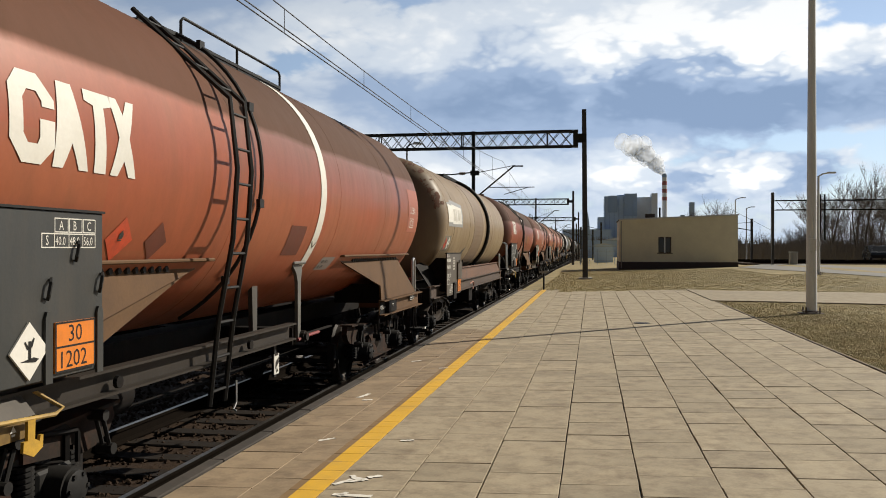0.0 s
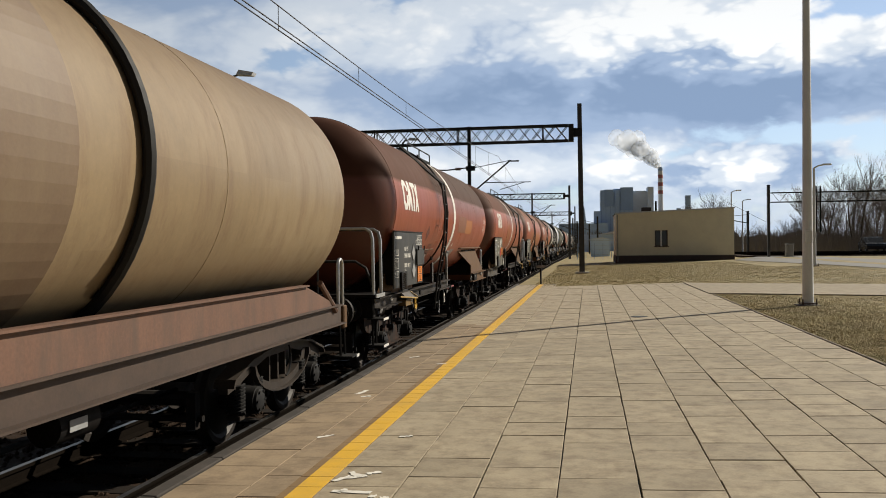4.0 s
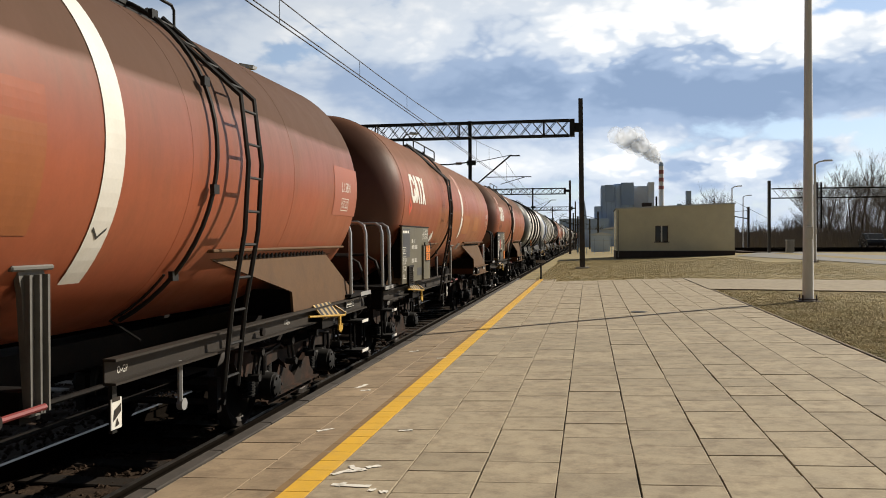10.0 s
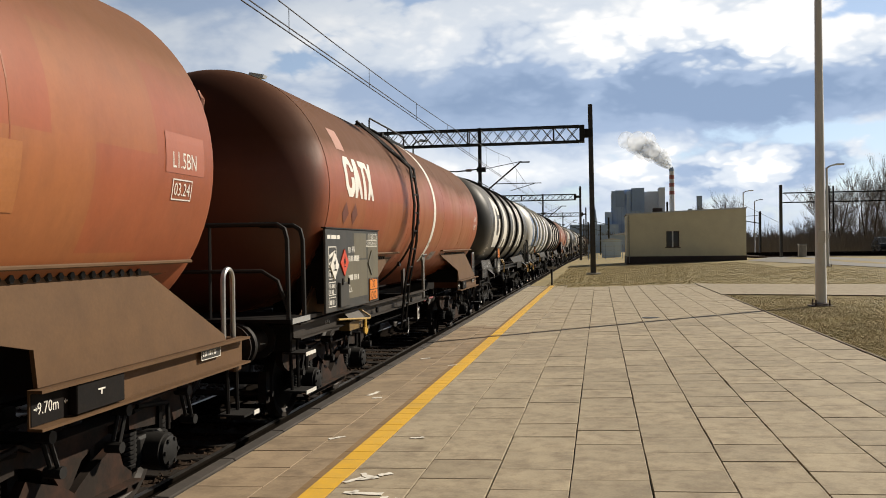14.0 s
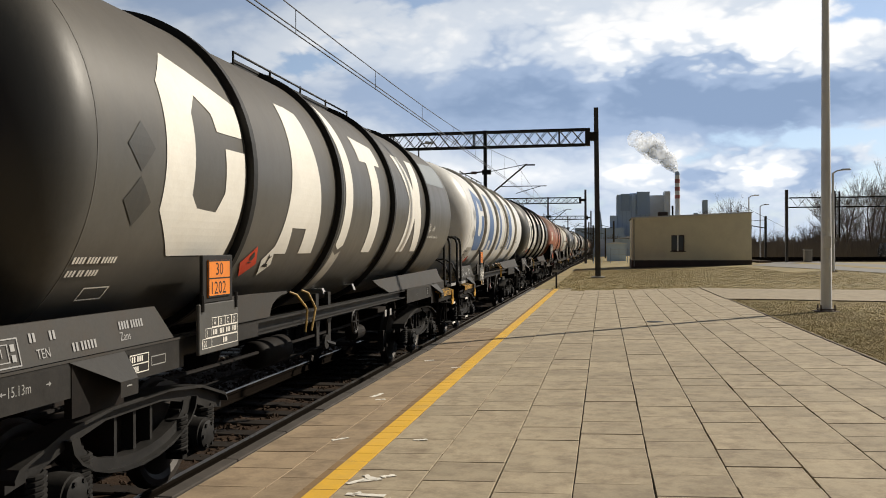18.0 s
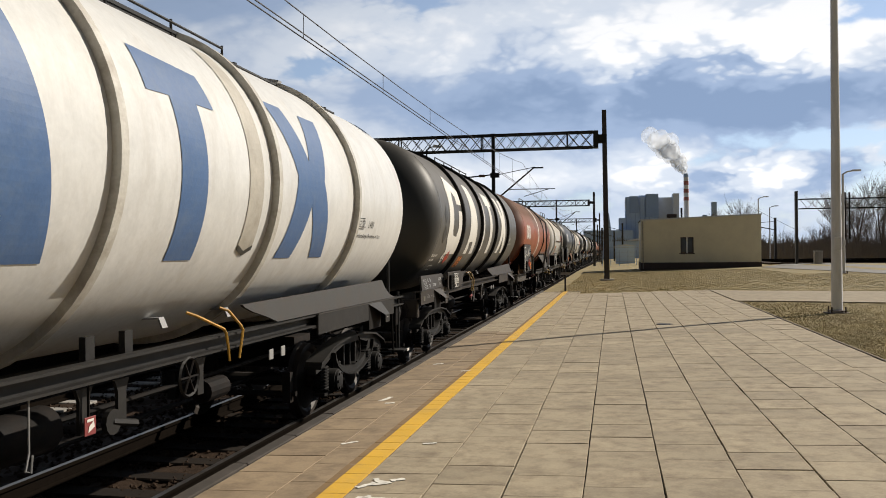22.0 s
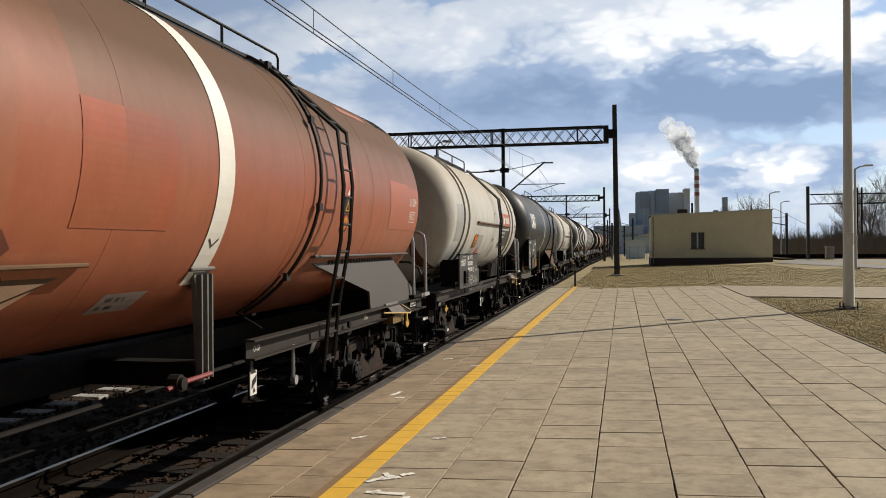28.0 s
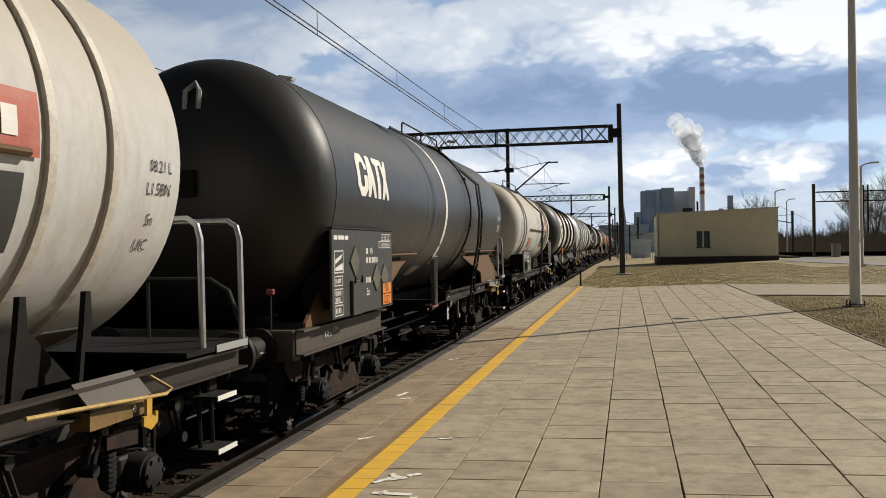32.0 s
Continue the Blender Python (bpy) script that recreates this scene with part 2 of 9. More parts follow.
    rs.inputs["From Min"].default_value, rs.inputs["From Max"].default_value, rs.inputs["To Max"].default_value = 0.5, 0.8, low
    L(streak, rs.inputs["Value"])
    c = mixc(rs.outputs[0], c, rust)
    st = N("ShaderNodeMapRange")
    st.inputs["From Min"].default_value, st.inputs["From Max"].default_value = soot_z - sharp, soot_z + sharp
    st.inputs["To Max"].default_value = soot_amount
    L(m("ADD", z, m("MULTIPLY_ADD", big, wave * 2, -wave)), st.inputs["Value"])
    c = mixc(st.outputs[0], c, soot)
    # beyond wash_y the old film of dirt still lies on the flank
    un = N("ShaderNodeMapRange")
    un.inputs["From Min"].default_value, un.inputs["From Max"].default_value, un.inputs["To Max"].default_value = -0.25, 0.75, 0.75
    L(m("ADD", z, m("MULTIPLY_ADD", streak, 0.5, -0.25)), un.inputs["Value"])
    c = mixc(m("MULTIPLY", un.outputs[0], m("GREATER_THAN", y, wash_y)), c, soot)
    # near end: its shade is put into the colour, along with some grime
    if end_shade_grime:
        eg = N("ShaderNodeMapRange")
        eg.inputs["From Min"].default_value, eg.inputs["From Max"].default_value, eg.inputs["To Max"].default_value = end_y, end_y + 0.35, end_shade_grime
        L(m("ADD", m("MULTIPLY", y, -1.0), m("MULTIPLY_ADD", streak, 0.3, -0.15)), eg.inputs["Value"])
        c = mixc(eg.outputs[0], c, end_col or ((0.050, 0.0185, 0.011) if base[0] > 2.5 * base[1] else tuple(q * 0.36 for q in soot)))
    L(c, b.inputs["Base Color"])
    L(m("MULTIPLY_ADD", st.outputs[0], -0.4, 0.42), b.inputs["Specular IOR Level"])
    L(m("MULTIPLY_ADD", streak, 0.3, m("MULTIPLY_ADD", st.outputs[0], 0.25, rough - 0.15)), b.inputs["Roughness"])
    bp = N("ShaderNodeBump")
    bp.inputs["Strength"].default_value, bp.inputs["Distance"].default_value = 0.12, 0.02
    L(m("ADD", m("MULTIPLY", big, 1.2), m("MULTIPLY", fine, 0.15)), bp.inputs["Height"]), L(bp.outputs[0], b.inputs["Normal"])
    return mt


M = {}
M["red"] = tank_paint("red_tank_paint", (0.29, 0.076, 0.033), (0.085, 0.050, 0.034), (0.27, 0.090, 0.040), soot_z=0.50, soot_amount=0.85, wash_y=-0.95, end_shade_grime=0.75)
M["red_faded"] = tank_paint("faded_red_tank_paint", (0.285, 0.086, 0.042), (0.112, 0.068, 0.045), (0.28, 0.105, 0.055), soot_z=0.46, sharp=0.28, soot_amount=0.85, wash_y=-1.40, end_shade_grime=0.75)
M["red_dark"] = tank_paint("dark_red_tank_paint", (0.245, 0.056, 0.024), (0.072, 0.047, 0.034), (0.26, 0.072, 0.03), soot_z=0.42, soot_amount=0.85, wash_y=-1.28, end_shade_grime=0.75)
M["red_old"] = tank_paint("orange_red_tank_paint", (0.272, 0.073, 0.028), (0.115, 0.062, 0.034), (0.285, 0.118, 0.036), soot_z=0.60, sharp=0.25, wave=0.2, end_shade_grime=0.85, soot_amount=0.75)
M["red_sooty"] = tank_paint("sooty_red_tank_paint", (0.262, 0.068, 0.024), (0.095, 0.055, 0.034), (0.26, 0.10, 0.034), soot_z=0.50, sharp=0.18, wave=0.35, end_shade_grime=0.85, soot_amount=0.85)
M["beige"] = tank_paint("dirty_beige_tank_paint", (0.255, 0.185, 0.105), (0.12, 0.080, 0.05), (0.20, 0.14, 0.075), soot_z=0.8, sharp=0.6, rust=(0.14, 0.08, 0.045), low=0.8, end_shade_grime=0.7, end_y=4.9, end_col=(0.095, 0.066, 0.045))
M["grey"] = tank_paint("grey_tank_paint", (0.082, 0.079, 0.072), (0.098, 0.085, 0.070), (0.092, 0.088, 0.078), soot_z=0.6, sharp=0.7, wave=0.2, end_shade_grime=0.93, end_y=5.3, end_col=(0.013, 0.0145, 0.015), rough=0.4, soot_amount=0.6, rust=(0.09, 0.08, 0.06), low=0.3)
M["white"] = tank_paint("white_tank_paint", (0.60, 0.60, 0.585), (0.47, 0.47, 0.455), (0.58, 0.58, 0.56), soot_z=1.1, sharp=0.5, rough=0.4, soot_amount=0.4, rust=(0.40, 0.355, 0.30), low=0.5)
M["cream"] = tank_paint("cream_tank_paint", (0.47, 0.465, 0.44), (0.37, 0.325, 0.265), (0.44, 0.43, 0.39), soot_z=0.30, sharp=0.5, rough=0.45, soot_amount=0.8, rust=(0.28, 0.18, 0.10), low=0.6, end_shade_grime=0.62, end_y=4.35)
M["black_tank"] = tank_paint("charcoal_tank_paint", (0.026, 0.027, 0.029), (0.034, 0.033, 0.032), (0.032, 0.033, 0.035), soot_z=0.7, sharp=0.5, wave=0.2, end_shade_grime=0.7, rough=0.4, soot_amount=0.6, rust=(0.07, 0.06, 0.05), low=0.3)
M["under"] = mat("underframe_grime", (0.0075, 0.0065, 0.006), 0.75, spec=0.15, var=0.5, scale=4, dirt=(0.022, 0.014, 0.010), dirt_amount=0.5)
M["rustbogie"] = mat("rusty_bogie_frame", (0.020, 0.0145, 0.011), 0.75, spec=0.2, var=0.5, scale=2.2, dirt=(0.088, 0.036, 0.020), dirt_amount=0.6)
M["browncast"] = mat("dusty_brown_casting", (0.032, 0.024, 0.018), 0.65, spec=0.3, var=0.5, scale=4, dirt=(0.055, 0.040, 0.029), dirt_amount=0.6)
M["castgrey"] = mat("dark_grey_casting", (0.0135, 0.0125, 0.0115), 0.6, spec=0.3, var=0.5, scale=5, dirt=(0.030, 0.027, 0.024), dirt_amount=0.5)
M["warnyellow"] = mat("warning_yellow", (0.50, 0.27, 0.03), 0.5, var=0.25, scale=8, dirt=(0.15, 0.09, 0.03), dirt_amount=0.7)
M["standgrey"] = mat("grey_stand_paint", (0.060, 0.060, 0.057), 0.55, var=0.2, scale=4, dirt=(0.04, 0.035, 0.03), dirt_amount=0.5)
M["cradlegrey"] = mat("dusty_cradle_paint", (0.038, 0.036, 0.033), 0.65, spec=0.3, var=0.25, scale=2, dirt=(0.046, 0.032, 0.021), dirt_amount=0.55)
M["brown_dark"] = mat("dark_brown_sill", (0.025, 0.020, 0.016), 0.6, spec=0.3, var=0.4, scale=3, dirt=(0.048, 0.034, 0.025), dirt_amount=0.6)
M["white_hoop"] = mat("grimy_white_hoop", (0.50, 0.485, 0.44), 0.5, var=0.25, scale=3, dirt=(0.20, 0.145, 0.095), dirt_amount=0.6)
M["cream_rust"] = mat("rusted_cream_hoop", (0.46, 0.43, 0.37), 0.5, var=0.3, scale=4, dirt=(0.27, 0.16, 0.09), dirt_amount=0.45)
M["patch_grey"] = mat("dull_grey_patch", (0.30, 0.30, 0.29), 0.6, var=0.25, scale=3, dirt=(0.20, 0.19, 0.18), dirt_amount=0.4)
M["beltbrown"] = mat("brown_weathered_belt", (0.150, 0.098, 0.058), 0.6, var=0.22, scale=1.4, dirt=(0.20, 0.145, 0.085), dirt_amount=0.6, streak=True)
M["sandpaint"] = mat("faded_sand_yellow", (0.40, 0.26, 0.07), 0.6, var=0.35, scale=7, dirt=(0.16, 0.11, 0.06), dirt_amount=0.7)
M["fadedwhite"] = mat("dusty_white_stripe", (0.40, 0.375, 0.325), 0.6, var=0.2, scale=4, dirt=(0.25, 0.22, 0.17), dirt_amount=0.5)
M["bluewash"] = mat("blue_grey_touch_up", (0.165, 0.185, 0.195), 0.5, var=0.12, scale=2)
M["postgrey"] = mat("galvanised_bracket", (0.115, 0.112, 0.102), 0.55, var=0.2, scale=4, dirt=(0.07, 0.062, 0.05), dirt_amount=0.5)
M["blueground"] = mat("worn_blue_ground", (0.165, 0.155, 0.125), 0.6, var=0.35, scale=5, dirt=(0.20, 0.15, 0.09), dirt_amount=0.7)
M["bluegrime"] = mat("grimy_blue_decal", (0.030, 0.036, 0.048), 0.6, var=0.4, scale=5, dirt=(0.10, 0.085, 0.06), dirt_amount=0.6)
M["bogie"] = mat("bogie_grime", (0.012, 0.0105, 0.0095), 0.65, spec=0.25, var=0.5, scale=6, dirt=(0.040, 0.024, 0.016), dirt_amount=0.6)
M["brown"] = mat("brown_frame_paint", (0.110, 0.060, 0.028), 0.7, spec=0.25, var=0.2, scale=1.6, dirt=(0.062, 0.034, 0.017), dirt_amount=0.55)
M["tansill"] = mat("tan_grey_sill", (0.056, 0.044, 0.031), 0.65, var=0.3, scale=2, dirt=(0.022, 0.017, 0.013), dirt_amount=0.6)
# belly brown: dirt and underside shade in one colour
M["shade_dirt_belly"] = mat("brown_shade_dirt_belly", (0.15, 0.105, 0.072), 0.6, var=0.3, scale=2, dirt=(0.07, 0.045, 0.03), dirt_amount=0.7)
M["rustsill"] = mat("rust_brown_sill", (0.062, 0.038, 0.026), 0.7, var=0.3, scale=2, dirt=(0.030, 0.020, 0.014), dirt_amount=0.6)
M["smudge"] = mat("dark_red_smudge", (0.115, 0.030, 0.016), 0.6, var=0.3, scale=6)
M["notegrey"] = mat("pale_grey_note", (0.24, 0.20, 0.18), 0.6, var=0.2, scale=6)
M["pinkwash"] = mat("pink_touch_up", (0.33, 0.105, 0.060), 0.5, var=0.12, scale=3)
M["rustspot"] = mat("flaking_rust", (0.090, 0.036, 0.018), 0.9, var=0.4, scale=14)
M["boardgrey"] = mat("worn_board_print", (0.50, 0.475, 0.42), 0.6, var=0.25, scale=9, dirt=(0.36, 0.33, 0.28), dirt_amount=0.5)
M["signred"] = mat("weathered_red_sign", (0.36, 0.085, 0.055), 0.6, var=0.25, scale=5, dirt=(0.34, 0.20, 0.15), dirt_amount=0.5)
M["fadedred"] = mat("faded_red_decal", (0.50, 0.065, 0.022), 0.6, var=0.25, scale=6, dirt=(0.24, 0.06, 0.03), dirt_amount=0.6)
M["dullred"] = mat("dull_red_paint", (0.20, 0.036, 0.034), 0.55, var=0.25, scale=8)
M["greyframe"] = mat("grey_frame_paint", (0.058, 0.053, 0.046), 0.6, var=0.2, scale=2, dirt=(0.065, 0.050, 0.040), dirt_amount=0.6)
M["rustframe"] = mat("rusty_frame_paint", (0.135, 0.068, 0.042), 0.7, var=0.35, scale=2.5, dirt=(0.075, 0.05, 0.036), dirt_amount=0.8, streak=True)
M["steel"] = mat("worn_steel", (0.030, 0.024, 0.020), 0.6, 0.2, var=0.4, scale=10)
M["railtop"] = mat("polished_rail", (0.24, 0.22, 0.20), 0.42, 1.0, var=0.25, scale=8, bump=0.03)
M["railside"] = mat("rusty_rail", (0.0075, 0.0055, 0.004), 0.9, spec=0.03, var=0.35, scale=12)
M["black"] = mat("black_paint", (0.012, 0.0115, 0.011), 0.6, spec=0.3, var=0.4, scale=8)
M["blackrust"] = mat("black_mast_paint", (0.03, 0.03, 0.032), 0.6, var=0.4, scale=3, dirt=(0.10, 0.075, 0.055), dirt_amount=0.5)
M["whitepaint"] = mat("white_lettering", (0.66, 0.64, 0.585), 0.55, var=0.10, scale=2, dirt=(0.52, 0.48, 0.41), dirt_amount=0.35)
M["bluepaint"] = mat("blue_lettering", (0.055, 0.115, 0.25), 0.5, var=0.15, scale=5, dirt=(0.12, 0.17, 0.25), dirt_amount=0.4)
M["orange"] = mat("orange_plate", (0.66, 0.185, 0.012), 0.5, var=0.1, scale=8, dirt=(0.4, 0.15, 0.04), dirt_amount=0.4)
M["redsign"] = mat("red_placard", (0.52, 0.05, 0.018), 0.5, var=0.15, scale=8)
M["panel"] = mat("dark_grey_panel", (0.031, 0.032, 0.0305), 0.5, var=0.25, scale=3, dirt=(0.06, 0.05, 0.038), dirt_amount=0.6, streak=True)
M["panel_brown"] = mat("dirty_brown_panel", (0.070, 0.057, 0.043), 0.55, var=0.3, scale=2, dirt=(0.10, 0.07, 0.045), dirt_amount=0.5, streak=True)
M["panel_patch"] = mat("grey_green_panel", (0.085, 0.08, 0.058), 0.5, var=0.3, scale=3, dirt=(0.14, 0.12, 0.08), dirt_amount=0.6)
M["silver"] = mat("bare_placard_plate", (0.27, 0.27, 0.265), 0.5, 0.0, var=0.15, scale=9)
M["yellowpaint"] = mat("yellow_safety_paint", (0.46, 0.27, 0.03), 0.5, var=0.2, scale=9, dirt=(0.2, 0.12, 0.03), dirt_amount=0.6)
M["chrome"] = mat("galvanised_steel", (0.45, 0.45, 0.44), 0.35, 0.85, var=0.2, scale=10)
M["slab"] = mat("concrete_slab", (0.318, 0.264, 0.180), 0.85, var=0.24, scale=3.2, fine=60, bump=0.35, rnd=0.11, dirt=(0.15, 0.112, 0.072), dirt_amount=0.8, detail_dist=0.004)
M["kerb"] = mat("earthy_kerb", (0.17, 0.135, 0.09), 0.9, var=0.3, scale=3)
M["slab_edge"] = mat("edge_slab", (0.265, 0.197, 0.122), 0.85, var=0.22, scale=2.2, fine=60, bump=0.35, rnd=0.12, dirt=(0.11, 0.075, 0.046), dirt_amount=0.8, detail_dist=0.004)
M["joint"] = mat("joint_sand", (0.055, 0.042, 0.030), 0.95, var=0.3, scale=8, fine=90)
M["yellowline"] = mat("yellow_line_paint", (0.66, 0.385, 0.03), 0.6, var=0.14, scale=2, fine=70, bump=0.25, dirt=(0.42, 0.27, 0.08), dirt_amount=0.5, detail_dist=0.004)
M["chalk"] = mat("white_road_paint", (0.70, 0.67, 0.60), 0.7, var=0.15, scale=9)
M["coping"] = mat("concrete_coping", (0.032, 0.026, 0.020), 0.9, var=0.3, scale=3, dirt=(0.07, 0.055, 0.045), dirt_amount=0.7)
M["concrete"] = mat("old_concrete", (0.30, 0.285, 0.26), 0.9, var=0.25, scale=2, dirt=(0.15, 0.13, 0.11), dirt_amount=0.6, streak=True)
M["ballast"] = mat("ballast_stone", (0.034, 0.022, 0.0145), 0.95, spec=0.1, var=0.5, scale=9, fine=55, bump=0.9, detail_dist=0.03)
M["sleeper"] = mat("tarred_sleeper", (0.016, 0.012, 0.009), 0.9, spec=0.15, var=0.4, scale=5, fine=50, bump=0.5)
M["grass"] = mat("winter_grass", (0.265, 0.205, 0.092), 0.95, var=0.5, scale=0.8, fine=14, bump=0.35, dirt=(0.135, 0.118, 0.050), dirt_amount=0.9, detail_dist=0.03)
M["blade"] = mat("dry_grass_blades", (0.37, 0.295, 0.150), 0.9, var=0.35, scale=0.8, fine=9, bump=0, dirt=(0.20, 0.19, 0.07), dirt_amount=0.6)
M["asphalt"] = mat("grey_road", (0.20, 0.19, 0.175), 0.9, var=0.2, scale=0.8, fine=30, bump=0.3)
M["plaster"] = mat("cream_plaster", (0.78, 0.725, 0.54), 0.9, var=0.10, scale=0.6, fine=30, bump=0.2, dirt=(0.60, 0.54, 0.40), dirt_amount=0.4)
M["plinth"] = mat("dark_plinth", (0.075, 0.055, 0.046), 0.9, var=0.3, scale=2)
M["roof"] = mat("roof_felt", (0.09, 0.085, 0.08), 0.9, var=0.2, scale=2)
M["pvc"] = mat("white_window_frame", (0.75, 0.75, 0.73), 0.4, var=0.05, scale=3)
M["lamp_steel"] = mat("galvanised_lamp_steel", (0.64, 0.65, 0.67), 0.5, 0.0, var=0.12, scale=2.5, dirt=(0.46, 0.45, 0.43), dirt_amount=0.5, streak=True)
M["bark"] = mat("grey_bark", (0.095, 0.078, 0.065), 0.95, var=0.3, scale=3, fine=20)
M["twig"] = mat("bare_twigs", (0.16, 0.132, 0.115), 0.95, var=0.25, scale=0.6, fine=9, bump=0)
M["brush"] = mat("bare_brushwood", (0.175, 0.155, 0.14), 0.95, var=0.4, scale=0.25, fine=5, bump=0)
# distance haze is put into the cladding, chimney concrete and far wood colours
M["plant_blue"] = mat("hazed_blue_grey_cladding", (0.58, 0.73, 0.94), 0.7, var=0.12, scale=0.02, fine=0.3, bump=0)
M["plant_dark"] = mat("hazed_dark_blue_cladding", (0.36, 0.49, 0.72), 0.7, var=0.12, scale=0.02, fine=0.3, bump=0)
M["plant_pale"] = mat("hazed_pale_blue_cladding", (0.66, 0.71, 0.78), 0.7, var=0.1, scale=0.02, fine=0.3, bump=0)
M["stack_white"] = mat("hazed_chimney_concrete", (0.72, 0.74, 0.80), 0.85, var=0.1, scale=0.03, fine=0.4, bump=0)
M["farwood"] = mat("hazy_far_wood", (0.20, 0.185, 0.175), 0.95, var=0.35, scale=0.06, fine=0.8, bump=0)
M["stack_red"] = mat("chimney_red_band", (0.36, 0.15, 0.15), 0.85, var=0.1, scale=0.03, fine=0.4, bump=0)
M["steam"] = mat("steam", (0.92, 0.93, 0.96), 1.0, var=0.08, scale=0.03, fine=0.2, bump=0, spec=0.0)
def soften(mt, k):
    """Thin the steam: part of the light passes straight through."""
    nt = mt.node_tree
    tr, mx = nt.nodes.new("ShaderNodeBsdfTransparent"), nt.nodes.new("ShaderNodeMixShader")
    mx.inputs[0].default_value = k
    nt.links.new(nt.nodes["Principled BSDF"].outputs[0], mx.inputs[1]), nt.links.new(tr.outputs[0], mx.inputs[2])
    tl, m2 = nt.nodes.new("ShaderNodeBsdfTranslucent"), nt.nodes.new("ShaderNodeMixShader")
    tl.inputs[0].default_value, m2.inputs[0].default_value = (0.90, 0.94, 1.0, 1), 0.9
    nt.links.new(nt.nodes["Principled BSDF"].outputs[0], m2.inputs[1]), nt.links.new(tl.outputs[0], m2.inputs[2])
    nt.links.new(m2.outputs[0], mx.inputs[1])
    nt.links.new(mx.outputs[0], nt.nodes["Material Output"].inputs[0])


soften(M["steam"], 0.72)
M["insulator"] = mat("brown_insulator", (0.10, 0.045, 0.03), 0.3, var=0.2, scale=10)
M["wire"] = mat("copper_wire", (0.045, 0.04, 0.036), 0.5, 0.4, var=0.2, scale=2, bump=0)
M["carpaint"] = mat("dark_car_paint", (0.03, 0.032, 0.036), 0.25, var=0.1, scale=3, bump=0)
M["silvercar"] = mat("silver_car_paint", (0.45, 0.46, 0.47), 0.3, 0.4, var=0.1, scale=3, bump=0)
M["panel_old"] = mat("olive_grey_panel", (0.085, 0.078, 0.056), 0.5, var=0.3, scale=2, dirt=(0.07, 0.062, 0.05), dirt_amount=0.7, streak=True)
M["panel_olive"] = mat("pale_olive_panel", (0.112, 0.101, 0.068), 0.5, var=0.25, scale=2, dirt=(0.075, 0.06, 0.042), dirt_amount=0.6, streak=True)
M["patch_dark"] = mat("dark_grey_overpaint", (0.046, 0.047, 0.050), 0.5, var=0.2, scale=4)
M["pinkish"] = mat("pale_pink_old_paint", (0.36, 0.17, 0.12), 0.55, var=0.15, scale=4, dirt=(0.3, 0.1, 0.05), dirt_amount=0.5)
M["brownwash"] = mat("brown_overpaint", (0.20, 0.078, 0.038), 0.5, var=0.2, scale=3)
M["olivepaint"] = mat("ochre_overpaint", (0.32, 0.118, 0.036), 0.5, var=0.2, scale=3)
M["ochrebox"] = mat("dirty_ochre_box", (0.16, 0.095, 0.022), 0.6, var=0.3, scale=5, dirt=(0.06, 0.04, 0.02), dirt_amount=0.7)
M["olivesill"] = mat("dull_olive_sill", (0.027, 0.021, 0.016), 0.65, spec=0.3, var=0.3, scale=2.5, dirt=(0.02, 0.015, 0.011), dirt_amount=0.8, streak=True)
M["oldline"] = mat("worn_brown_line", (0.20, 0.125, 0.055), 0.8, var=0.2, scale=4, fine=60, bump=0.2)
M["tyre"] = mat("tyre_rubber", (0.02, 0.02, 0.02), 0.8, var=0.2, scale=10)


def glass_mat():
    mt = bpy.data.materials.new("window_glass")
    mt.use_nodes = True
    b = mt.node_tree.nodes["Principled BSDF"]
    b.inputs["Base Color"].default_value = (0.06, 0.065, 0.07, 1)
    b.inputs["Roughness"].default_value, b.inputs["Specular IOR Level"].default_value = 0.06, 0.8
    return mt


M["glass"] = glass_mat()

# ---- mesh helpers ----


def finish(name, bm, material, parent=None, label="", smooth=None):
    """Links a bmesh as one mesh object; smooth: angle in degrees under which edges shade smoothly."""
    bmesh.ops.recalc_face_normals(bm, faces=bm.faces)
    if smooth:
        lim = radians(smooth)
        for f in bm.faces:
            f.smooth = True
        for e in bm.edges:
            if len(e.link_faces) == 2 and e.calc_face_angle(0) > lim:
                e.smooth = False
    me = bpy.data.meshes.new(name)
    bm.to_mesh(me)
    bm.free()
    me.materials.append(M[material] if isinstance(material, str) else material)
    ob = new(name, me)
    if parent:
        ob.parent = parent
    if label:
        ob["label"] = label
    return ob


def part(name, bm, material, parent, label="", smooth=None):
    ob = finish(name, bm, material, parent, label, smooth)
    if name in ("note_bars", "number_bars", "label_bars", "address_bars", "name_bars", "stencil_bars", "table_grid"):
        tagged(ob, kind="stuff")
    return ob


def thing(name, label, category, group="", kind="", at=None):
    e = new(name)
    e.empty_display_size = 0.3
    if at is not None:
        e.matrix_world = at
    return tagged(e, label, category, group, kind)


